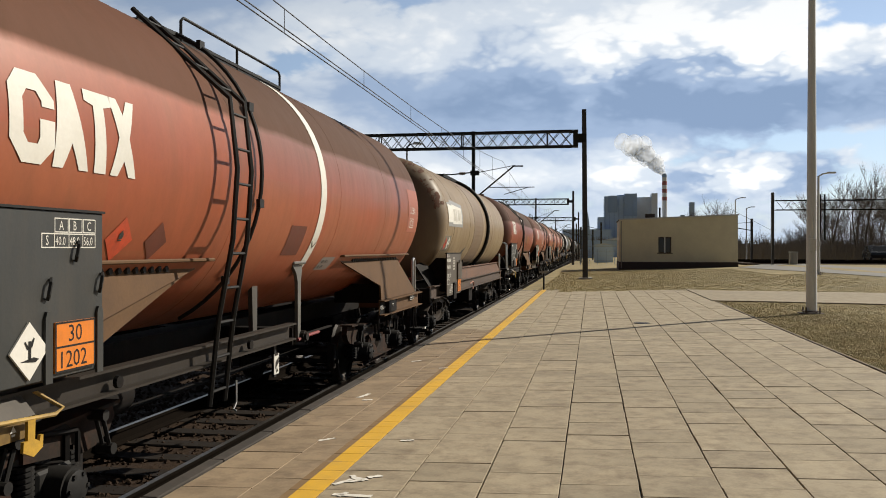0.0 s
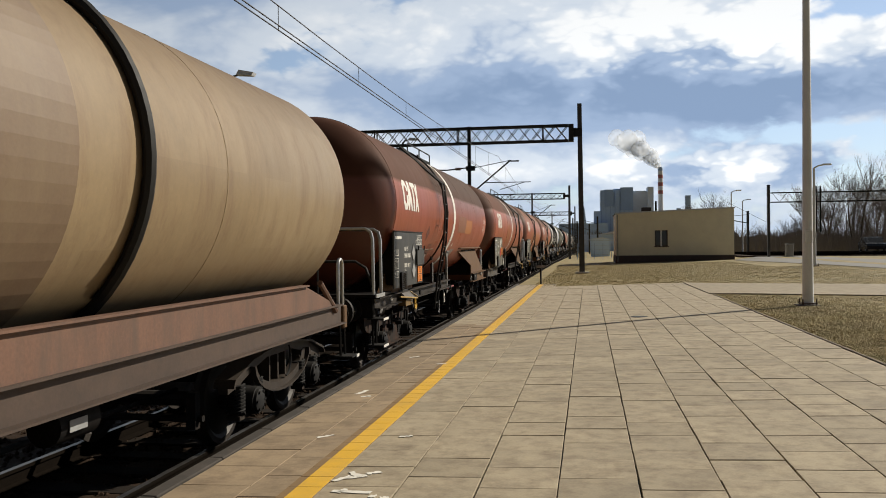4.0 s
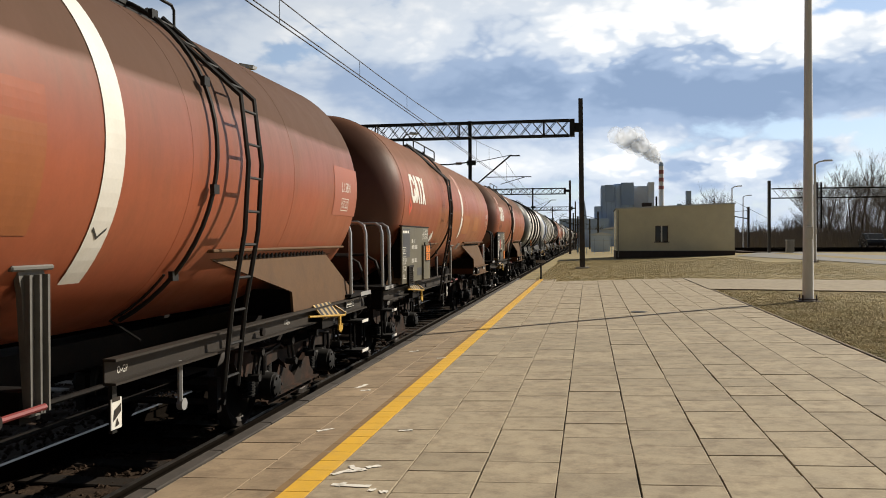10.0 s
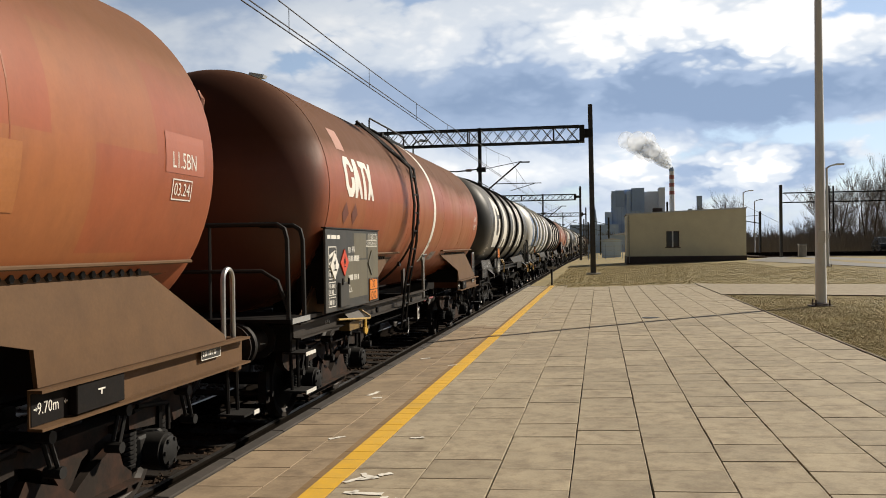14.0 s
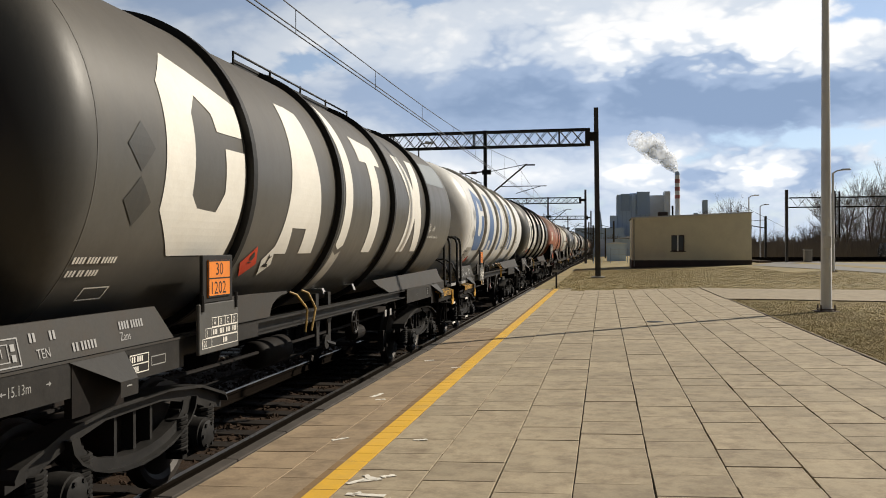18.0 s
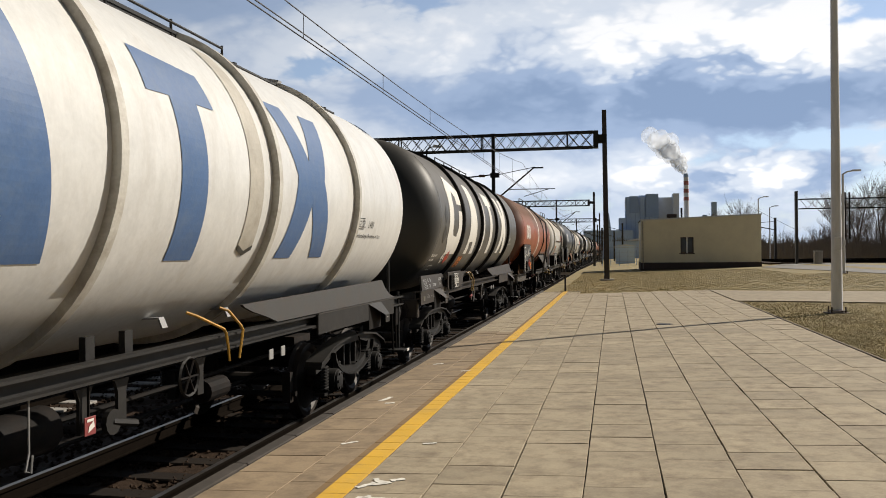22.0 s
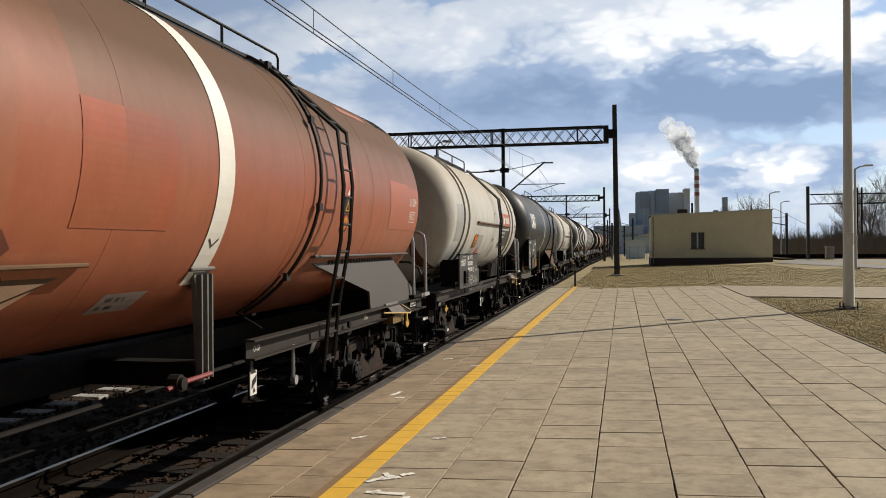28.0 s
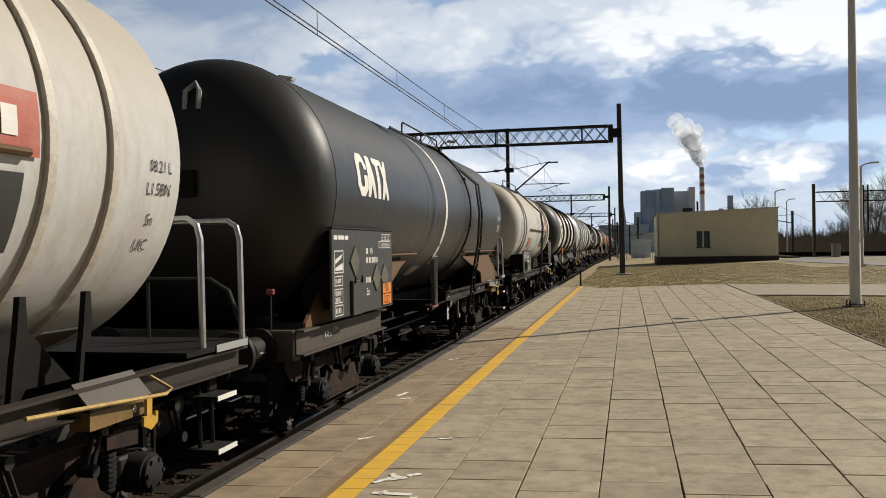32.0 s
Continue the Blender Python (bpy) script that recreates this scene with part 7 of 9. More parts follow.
    for s in (-1, 1):
        for e in (-1, 1):
            bm = bmesh.new()
            if e > 0:
                lean = [(1.33, 7.02, 1.39), (1.315, 6.78, 1.44), (1.295, 6.62, 1.54), (1.27, 6.52, 1.66), (1.27, 1.80, 1.60), (1.28, 1.84, 1.57), (1.285, 2.0, 1.52), (1.30, 2.26, 1.46), (1.33, 2.48, 1.39)]
            else:
                lean = [(1.33, -6.34, 1.39), (1.27, -6.16, 1.64), (1.27, -4.30, 1.64), (1.33, -4.12, 1.39)]
            va = [bm.verts.new((s * x, y, z)) for x, y, z in lean]
            vb = [bm.verts.new((s * (x - .03), y, z)) for x, y, z in lean]
            bm.faces.new(va), bm.faces.new(vb[::-1])
            for k in range(len(va)):
                j = (k + 1) % len(va)
                bm.faces.new((va[k], va[j], vb[j], vb[k]))
            part("tank_cradle", bm, cradle, w, "sloping tank cradle", 20)
            if e < 0:
                part("saddle_plate", PR([(-3.30, 1.39), (-2.15, 1.39), (-2.13, 1.45), (-2.08, 1.51), (-1.98, 1.555), (-1.84, 1.59), (-1.68, 1.60), (-1.68, 1.625), (-1.84, 1.625), (-2.62, 1.64), (-3.30, 1.64)], s * 1.27, s * 1.30), cradle, w, "saddle plate with a scooped edge")
                part("front_sill", B(s * 1.335 - .012, s * 1.335 + .012, -4.0, -2.55, 1.24, 1.375), sill, w)
            y0, y1 = (3.6, 6.9) if e > 0 else (-front_at - .1, -4.0)
            part("end_sill", B(s * 1.335 - .012, s * 1.335 + .012, y0, y1, 1.15, 1.375), sill, w, "flat deep end sill")
            part("sill_seam", B(s * 1.35 - .004, s * 1.35 + .004, y0, y1, 1.372, 1.388), cradle, w)
            # bolster end: a folded wedge that slopes down outwards
            ya = 5.55 if e > 0 else -5.45
            bm = bmesh.new()
            vs = [bm.verts.new((s * x, ya + dy, z)) for x, dy, z in ((1.348, 0, 1.375), (1.348, .62, 1.375), (1.348, .62, 1.14), (1.348, 0, 1.14), (1.50, .33, 1.205), (1.50, .54, 1.205), (1.50, .54, 1.10), (1.50, .33, 1.10))]
            for f in ((4, 5, 6, 7), (0, 1, 5, 4), (1, 2, 6, 5)):
                bm.faces.new([vs[i] for i in f])
            part("bolster_box", bm, sill, w, "folded open bolster wedge")
            part("bolster_web", B(min(s * 1.30, s * 1.353), max(s * 1.30, s * 1.353), ya + .03, ya + .6, 1.02, 1.36), "under", w)
            part("seam_mark", B(s * 1.502 - .001, s * 1.502 + .001, ya + .40, ya + .46, 1.165, 1.175), "silver", w)

    def sloped(bm):
        """Lays lettering on the leaning cradle plate."""
        for v in bm.verts:
            v.co.x = 1.336 - .24 * (v.co.z - 1.39)
        return bm
    part("number_bars", sloped(upright(flat_polys(char_bars(.36, .125, (1, 1, 0, 0, 0, 0, 0, 0, 0, 1, 1), .055, .021, .012) + char_bars(1.28, .115, (1, 1, 1, 1, 0, 1, 1, 1, 1, 1), .055, .021, .012) + char_bars(.74, .03, (1, 1, 0, 1, 1, 1, 1, 1), .055, .021, .014)), 1.3, -6.10, 1.40)), "silver", w)
    part("stencil_box", sloped(upright(flat_polys(ring_rect(0, .0, .26, .165, .008) + ring_rect(.045, .03, .17, .135, .006) + [rect(.19, .09, .225, .13), rect(.19, .03, .225, .07)]), 1.3, -6.10, 1.405)), "silver", w, "white stencilled box")
    part("stencil", sloped(upright(text_bm("TEN", .06), 1.3, -5.70, 1.425)), "silver", w)
    part("stencil", sloped(upright(text_bm("Zans", .06), 1.3, -4.83, 1.44)), "silver", w)
    part("stencil", sloped(upright(text_bm("G1", .055), 1.3, -6.045, 1.465)), "silver", w)
    for y, wd in ((-4.98, .16), (-4.78, .26)):
        nb = part("note_panel", B(1.349, 1.352, y, y + wd, 1.19, 1.335), "black", w, "small black data panel")
        part("stencil_box", upright(flat_polys(ring_rect(.006, .006, wd - .006, .139, .007) + [rect(.01, .066, wd - .01, .074)]), 1.355, y, 1.19), "whitepaint", nb)
        part("note_bars", upright(flat_polys(char_bars(.03, .085, (1, 1, 0, 1, 1, 1)[:3 if wd < .2 else 6], .04) + char_bars(.05, .018, (1, 1, 1)[:2 if wd < .2 else 3], .036)), 1.355, y, 1.19), "whitepaint", nb)
    part("stencil_box", upright(flat_polys(ring_rect(0, 0, .20, .07, .007)), 1.349, -4.48, 1.22), "silver", w)
    part("stencil", upright(text_bm("15.13m", .062), 1.349, -5.98, 1.245), "silver", w)
    for y, d in ((-6.05, 1), (-5.66, -1)):
        part("stencil", upright(flat_polys([rect(0, .024, .05, .03), [(0 if d > 0 else .05, .027), (.02 if d > 0 else .03, .042), (.02 if d > 0 else .03, .012)]]), 1.349, y, 1.245), "silver", w)
    part("stencil", upright(text_bm("1L", .045), 1.349, 4.35 if rear else -5.50, 1.24), "silver", w)
    part("grey_tab", B(1.347, 1.351, -6.32, -6.17, 1.21, 1.29), "panel_old", w, "small faded grey label")
    if rear:
        ht = part("label_hatch", B(1.347, 1.352, 5.20, 5.42, 1.20, 1.34), "under", w, "dark label holder")
        part("note_bars", upright(flat_polys([rect(0, .03 * k, .05, .03 * k + .018) for k in range(4)]), 1.355, 5.23, 1.215), "silver", ht)
    part("stencil_bars", upright(flat_polys(char_bars(0, 0, (1, 1, 1, 1, 0, 1, 1, 1), .04)), 1.258, 3.7, 1.24), "whitepaint", w)
    walkway(w, -1.25, 3.0, zc, r, False, .5, .09)
    walkway_rail(w, -1.25, 3.0, zc + r - .02)
    part("crown_pipe", T([(.45, 3.0, zc + r - .04), (.45, 6.8, zc + r - .04)], .022, 6), "black", w)
    for k in (3.4, 4.4, 5.4, 6.4):
        part("crown_clip", B(.40, .47, k - .03, k + .03, zc + r - .12, zc + r - .01), "black", w)
    part("dome_plate", B(.42, .62, -6.02, -6.0, 2.66, 2.86), "silver", w, "small grey plate on the tank end")
    part("plate_stalk", B(.50, .54, -5.999, -5.82, 2.72, 2.78), "under", w)
    for k, on in enumerate((rear, front)):
        if not on:
            continue
        yb = 5.93 if not k else -6.15
        stp = part("warning_step", PR([(.96, 1.36), (1.44, 1.19), (1.44, 1.11), (1.455, 1.11), (1.455, 1.205), (.96, 1.38)], yb, yb + 1.38, "xz"), "warnyellow", w, "yellow and black striped step")
        for q in range(10):
            a = yb + .01 + .132 * q
            bm = bmesh.new()
            vs = [bm.verts.new(p) for p in ((.97, a, 1.3805), (.97, a + .06, 1.3805), (1.453, a + .12, 1.2095), (1.453, a + .06, 1.2095))]
            bm.faces.new(vs)
            part("black_stripe", bm, "black", stp)
            part("black_stripe", PR([(a + .06, 1.204), (a + .115, 1.204), (a + .15, 1.112), (a + .095, 1.112)], 1.456, 1.458), "black", stp)
        part("step_face", B(1.40, 1.42, yb + .02, yb + 1.36, 1.02, 1.155), "under", stp)
        part("lever_hook", PR([(yb + 1.2 + u, v) for u, v in ((.04, 1.20), (.13, 1.20), (.13, 1.02), (.17, 1.0), (.18, 1.05), (.21, 1.05), (.21, .94), (.10, .89), (-.02, .93), (-.01, .99), (.05, 1.02))], 1.459, 1.48), "warnyellow", stp, "yellow lever hook")
    for y0, y1, y2 in (((.85, 1.27, 1.36), (1.43, 1.60, 1.55)) if paint == "white" else ((-1.43, -1.25, -1.27), (-1.06, -.98, -1.08))):
        part("earth_cable", T([(1.24, y0 - .03, 1.60), (1.30, y0 + .02, 1.57), (1.36, y1 - .03, 1.43), (1.365, y1, 1.39), (1.36, (y1 + y2) / 2, 1.28), (1.35, y2, 1.15)], .013, 6), "sandpaint" if paint != "white" else "warnyellow", w, "thin yellow earthing cable")
    if "dark" in label:
        lv = part("release_box", B(1.24, 1.33, -1.10, -.88, 1.0, 1.17, .01), "under", w, "dark brake release box")
        part("release_lever", T([(1.31, -1.0, 1.04), (1.33, -1.15, 1.05), (1.34, -1.38, 1.02)], .02, 6, .03), "dullred", lv, "red brake release lever")
    for yy in ((.84, 2.0) if paint == "white" else (.30, 1.61)):
        part("belly_lug", PR([(.84, 1.535), (1.0, 1.545), (1.03, 1.47), (1.045, 1.475), (1.01, 1.56), (.84, 1.55)], yy - .04, yy + .04, "xz"), "silver", w, "bent pale tab under the tank")
    for yy in (-.36, .10):
        part("solebar_post", B(1.1, 1.15, yy, yy + .1, 1.26, 1.52), sill, w)
    small_gear(w, -.9)
    if paint == "white":
        for yy, zz, mm, hh in ((-2.24, 1.07, "sandpaint", .14), (-1.94, 1.04, "whitepaint", .14), (-.48, .90, "dullred", .12)):
            tg = part("brake_tag", B(1.255, 1.265, yy - .06, yy + .06, zz, zz + hh, .003), mm, w, "small stained brake tag")
            part("tag_mark", upright(flat_polys([[(-.03, .02), (.04, .05), (.03, .09), (-.02, .06)], rect(-.04, hh - .03, .03, hh - .012)]), 1.269, yy, zz), "rustframe" if mm != "dullred" else "whitepaint", tg)
            part("tag_hanger", T([(1.25, yy, zz + hh), (1.25, yy, 1.24)], .010, 5), "under", tg)
        part("wire_loop", T([(1.26, -1.06, 1.24), (1.26, -1.06, .92), (1.26, -1.09, .82), (1.26, -1.04, .80), (1.26, -1.03, .90)], .007, 5), "silver", w, "thin hanging wire loop")
        part("stencil", upright(text_bm("MH-GP", .055), 1.238, -2.04, 1.29), "whitepaint", w)
    for yy in (-.47, -.04, 1.1):
        part("hanger", PR([(yy - .09, 1.20), (yy + .09, 1.20), (yy + .05, 1.12), (yy + .05, .90), (yy - .05, .90), (yy - .05, 1.12)], 1.19, 1.215), sill, w, "dark gusseted hanger plate")
    part("crank", tube(LT([(1.18, 0), (1.18, .09), (1.22, .09), (1.22, 0)], 12, "x", (0, -.15, .92)), [(1.2, -.15, .92), (1.22, .12, .86)], .03, 6), "castgrey", w)
    for yy in (2.36, 2.66):
        part("side_tag", B(1.30, 1.31, yy - .05, yy + .05, 1.03, 1.13, .003), "silver", w, "small pale brake tag")
    hw = part("handbrake_wheel", LT([(1.30, .15), (1.315, .163), (1.33, .15), (1.315, .137)], 22, "x", (0, .72, 1.10), closed=True), "castgrey", w, "small spoked handbrake wheel")
    for k in range(3):
        a = math.pi * k / 3
        part("spoke", T([(1.315, .72 - .14 * math.cos(a), 1.10 - .14 * math.sin(a)), (1.315, .72 + .14 * math.cos(a), 1.10 + .14 * math.sin(a))], .01, 5), "under", hw)
    part("control_reservoir", LT([(0, 0), (.03, .1), (.4, .1), (.43, 0)], 14, "y", (1.05, 1.40, .86)), "under", w)
    end_gear(w, -1, rail="platform" if front else "", at=front_at, frame_mat=sill if frame != "greyframe" else "under", metal="black", steps=2 if front else 0, rails=(7.1, 7.55))
    end_gear(w, 1, rail="platform" if rear else "tall", at=rear_at, metal="black", steps=2 if rear else 1, rails=(6.25, 6.9))
    bogie(w, -4.22, "cast", .92), bogie(w, 5.70, "cast", .92)
    return w


def wagon_b():
    """Older beige tank wagon on a full-length sloping skirt."""
    w = thing("tank_wagon", "dirty beige tank wagon with faded white name board", "tank wagon", "wagons of the goods train")
    r, zc = 1.44, 2.71
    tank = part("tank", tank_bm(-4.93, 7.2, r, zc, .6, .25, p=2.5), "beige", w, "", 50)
    for y in (-4.88, -3.9, -1.35, .35, 3.6):
        part("weld_ring", hoop(y, .014, .003, r, zc, 64), "beige", tank)
    part("wide_belt", hoop(.42, 1.9, .004, r, zc, 72), "beltbrown", tank, "brown weathered belt")
    nb = part("name_board", wrap(flat_polys([[(.1, -.02), (2.12, .0), (2.15, .56), (.45, .60), (.42, .54), (0, .52)]]), -4.8, 2.60, r, zc), "silver", tank, "faded white name board with a grey border")
    part("board_face", wrap(flat_polys([[(0.02, .06), (.6, .08), (.62, .04), (1.95, .07), (1.97, .46), (.62, .50), (.60, .46), (.02, .48)]]), -4.8, 2.60, r, zc, 1, .009), "whitepaint", nb)
    for y, z, poly in ((-4.93, 2.035, [(.07, .0), (.74, .0), (.82, .36), (.0, .35), (-.02, .18)]), (-2.15, 1.70, [(0, .08), (.30, .0), (.56, .02), (.66, .12), (.94, .22), (.86, .34), (.36, .30)])):
        part("old_ground", wrap(flat_polys([poly]), y, z, r, zc, 1, .004), "blueground", tank, "worn blue-grey paint ground")
    part("decal", wrap(flat_polys([[(.0, .06), (.30, .12), (.50, .16), (.62, .36), (.30, .26)]]), -2.05, 1.82, r, zc, 1, .007), "bluegrime", tank, "torn faded blue decal")
    rd = part("decal", wrap(flat_polys([[(.17, 0), (.30, .17), (.12, .32), (.0, .13)]]), -4.85, 2.035, r, zc, 1, .007), "redsign", tank, "red hazard decal")
    part("pictogram", wrap(flat_polys([[(.13, .16), (.18, .16), (.19, .20), (.155, .25), (.125, .20)], rect(.12, .135, .19, .145)]), -4.85, 2.035, r, zc, 1, .011), "panel", rd)
    hd = part("decal", wrap(flat_polys([[(.17, 0), (.34, .16), (.165, .32), (.0, .155)]]), -4.525, 2.053, r, zc, 1, .007), "whitepaint", tank, "white hazard decal with a dark tree sign")
    part("pictogram", wrap(flat_polys([[(.155, .12), (.185, .12), (.19, .20), (.23, .235), (.17, .225), (.125, .25), (.15, .20)], [(.11, .09), (.25, .08), (.22, .11), (.13, .115)]]), -4.525, 2.053, r, zc, 1, .011), "black", hd)
    bb = random.Random(31)
    for (a, b, c, d) in ((.72, .12, 1.0, .40), (1.08, .10, 1.2, .42), (1.34, .14, 1.62, .40), (1.72, .10, 1.8, .42)):
        part("worn_bar", wrap(flat_polys([[(a, b), (c, b + .01), (c + .02, d), (a + .02, d - .01)]]), -4.8, 2.60, r, zc, 1, .013), "boardgrey", nb, "worn pale bar")
    # flaking rust along the knuckle of the near end
    for k in range(70):
        ang, rho = radians(bb.uniform(12, 108)), bb.uniform(.86, .985)
        sa, sr = bb.uniform(.008, .05), bb.uniform(.008, .032)
        bm = bmesh.new()
        ring = []
        for i in range(9):
            t, g = math.tau * i / 9, bb.uniform(.6, 1.25)
            an, q = ang + sa * g * math.cos(t), min(.995, rho + sr * g * math.sin(t))
            ring.append(bm.verts.new((q * r * math.cos(an), -4.935 - .6 * (1 - q ** 2.5) ** .4, zc + q * r * math.sin(an))))
        bm.faces.new(ring)
        bmesh.ops.triangulate(bm, faces=bm.faces[:])
        part("rust_blister", bm, "rustspot", tank)
    part("hoop_pipe", T(arc(2.15, -75, 100, r + .05, 30, zc), .05, 8), "black", tank, "thick black pipe hoop", 40)
    walkway(w, -.10, 2.15, zc, r, False, .5, .05)
    for s in (-1, 1):
        part("skirt", PR([(-4.9, 1.28), (-4.6, 1.60), (6.1, 1.58), (7.3, 1.28)], s * 1.25, s * 1.29), "rustframe", w, "sloping red-brown skirt plate")
        part("skirt_lip", B(min(s * 1.22, s * 1.33), max(s * 1.22, s * 1.33), -4.6, 6.1, 1.585, 1.602), "rustframe", w)
        # leaning end plate of the near saddle
        bm = bmesh.new()
        corner = [(.86, -5.58, 1.72), (1.14, -5.56, 1.27), (1.20, -5.02, 1.27), (1.12, -4.55, 1.62), (.98, -4.95, 1.80)]
        va = [bm.verts.new((s * x, y, z)) for x, y, z in corner]
        vb = [bm.verts.new((s * (x - .03), y + .03, z)) for x, y, z in corner]
        bm.faces.new(va), bm.faces.new(vb[::-1])
        for k in range(5):
            j = (k + 1) % 5
            bm.faces.new((va[k], va[j], vb[j], vb[k]))
        bmesh.ops.triangulate(bm, faces=bm.faces[:])
        part("saddle_end", bm, "under", w, "dusty brown sloping saddle end")
        a, b = (1.20, 1.26) if s > 0 else (-1.26, -1.20)
        part("solebar", B(a, b, -5.98, 7.6, 1.03, 1.275), "rustsill", w, "brown side sill")
        part("sill_foot", B(min(s * 1.2, s * 1.34), max(s * 1.2, s * 1.34), -5.98, 7.6, 1.012, 1.029), "rustsill", w)
    p = info_panel(w, -5.14, -3.20, 1.02, 1.965, {"hatch": (-.61, .34, -.01, .74), "plate_z": .04, "num_u": -1.92, "paint": "panel_brown", "rows": (.86, .76, .61, .44), "class_at": (-1.58, .43), "table_at": (-1.62, .07), "words": ((.40, .09, (None,)), (.26, .12, (None, None)))}, x=1.47)
    part("sill_lip", B(1.262, 1.33, -5.9, 7.5, 1.262, 1.28), "rustsill", w)
    lamp = part("lamp_post", B(.80, .85, -6.0, -5.95, 1.24, 1.40), "black", w)
    part("tail_lamp", B(.79, .86, -6.01, -5.94, 1.401, 1.455, .01), "dullred", lamp, "small dull red marker")
    for k, n in enumerate(((1, 1, 1, 1, 1, 0, 1, 1), (1, 1, 0, 1, 1, 1, 1, 1, 0, 1, 1, 1), (1, 1, 1, 1, 1, 0, 1, 1, 1), (1, 1, 0, 1, 1, 1, 1, 1, 1), (1, 1, 0, 1, 1, 1, 1, 1, 1))):
        part("note_bars", upright(flat_polys(char_bars(-1.15, .82 - .062 * k, n, .04)), 1.474, -3.2, 1.02), "whitepaint", p)
    part("lamp_box", B(1.42, 1.50, -4.36, -4.0, .92, 1.30, .01), "under", w, "dark hinged box")
    part("box_lid", B(1.501, 1.515, -4.36, -4.0, 1.26, 1.30), "black", w)
    part("brake_unit", B(.9, 1.25, -.25, .35, .62, 1.0, .02), "under", w)
    part("valve_lever", T([(1.26, -.2, 1.1), (1.32, .0, 1.16), (1.32, .2, 1.05), (1.3, .1, .95)], .02, 6), "pinkish", w, "faded red lever")
    part("air_tank", LT([(0, 0), (.04, .13), (.5, .13), (.54, 0)], 16, "y", (1.05, 1.5, .88)), "under", w, "dark air tank", 40)
    part("tank_label", B(1.186, 1.19, 1.62, 1.82, .84, .92), "silver", w)
    part("end_strut", T([(1.26, 6.7, 1.6), (1.28, 7.3, 1.2)], .04, 7), "rustframe", w)
    small_gear(w, -1.2)
    end_gear(w, -1, rail="", at=6.0, steps=0), end_gear(w, 1, rail="loop", at=7.9, frame_mat="brown")
    bogie(w, -4.27, "cast", .92, "browncast"), bogie(w, 5.80, "cast", .92, "browncast")
    return w


def wagon_d():
    """Cream tank wagon with paired hoops and a low dark data panel."""
    w = thing("tank_wagon", "rust-streaked cream tank wagon with paired hoops and dark data panel", "tank wagon", "wagons of the goods train")
    r, zc = 1.40, 2.715
    tank = part("tank", tank_bm(-3.68, 5.55, r, zc, .60, .35, p=2.4), "cream", w, "", 50)

    def dome(x, z, lift=.022):
        rho = min(1, math.hypot(x, z - zc) / r)
        return (x, -3.68 - lift - .60 * (1 - rho ** 2.4) ** (1 / 2.4), z)
    # a dark rusty run-off stain low on the end
    bm = bmesh.new()
    rows = [[bm.verts.new(dome(.62 + .5 * k * k * .007 + u * (.07 + .028 * k), 2.16 - .065 * k)) for u in (-.5, 0, .5)] for k in range(9)]
    for a, b in zip(rows, rows[1:]):
        for i in (0, 1):
            bm.faces.new((a[i], a[i + 1], b[i + 1], b[i]))
    part("rust_run", bm, "rustspot", tank, "dark rusty run-off stain")
    for y in (-2.84, -2.30, 4.15, 4.75):
        part("hoop", hoop(y, .07, .035, r, zc, 72), "cream_rust", tank, "rust-stained stiffening hoop")
    part("pipe_cover", T([(r + .03, -1.3, zc - .1), (r + .03, 3.95, zc - .1)], .025, 7), "brown", tank, "thin rusty pipe along the tank")
    sg = part("name_sign", wrap(flat_polys([[(0, 0), (1.5, 0), (1.5, .36), (-.06, .36)]]), 2.55, 2.595, r, zc, 1, .02), "signred", tank, "red name sign with a white emblem and bars")
    part("name_bars", wrap(flat_polys([[(.2, .06), (.3, .1), (.42, .05), (.46, .2), (.36, .28), (.25, .3)]] + bars(.62, .10, (.12, .10, .10, .10, .12), .16, .04)), 2.55, 2.595, r, zc, 1, .026), "whitepaint", sg)
    ad = part("address_sign", wrap(flat_polys([rect(0, 0, 1.4, .45)]), 2.54, 2.08, r, zc, 1, .02), "panel", tank, "dark sign with small white bars")
    part("address_bars", wrap(flat_polys(char_bars(.1, .35, (1,) * 5 + (0,) + (1,) * 5 + (0,) + (1,) * 4, .05) + char_bars(.15, .25, (1, 1, 0) + (1,) * 8 + (0, 1, 1), .045) + char_bars(.15, .15, (1, 1, 0) + (1,) * 6, .045) + char_bars(.15, .05, (1, 1, 1, 0) + (1,) * 8, .045)), 2.54, 2.08, r, zc, 1, .026), "whitepaint", ad)
    for y, z, poly in ((-3.56, 2.19, [(0, 0), (.77, 0), (.77, .77), (0, .74)]), (-1.27, 1.704, [(0, .28), (.44, .75), (1.13, .75), (1.34, 0), (.7, 0)]), (.31, 1.655, [(0, .34), (.36, .35), (.55, 0), (.07, 0)]), (1.55, 1.80, [(0, 0), (.5, 0), (.3, .45)])):
        part("paint_patch", wrap(flat_polys([poly]), y, z, r, zc, 1, .004), "patch_grey", tank, "grey overpainted patch")
    pl = part("hazard_plate", wrap(flat_polys([rect(0, 0, .41, .30)]), -1.28, 2.068, r, zc, 1, .012), "orange", tank, "orange hazard plate with black numbers")
    part("plate_border", wrap(flat_polys(ring_rect(0, 0, .41, .30, .012) + [rect(.012, .144, .398, .156)]), -1.28, 2.068, r, zc, 1, .015), "black", pl)
    part("number", wrap(text_bm("30", .105, 1.0), -1.15, 2.235, r, zc, 1, .016), "black", pl)
    part("number", wrap(text_bm("1202", .105, 1.0), -1.225, 2.09, r, zc, 1, .016), "black", pl)
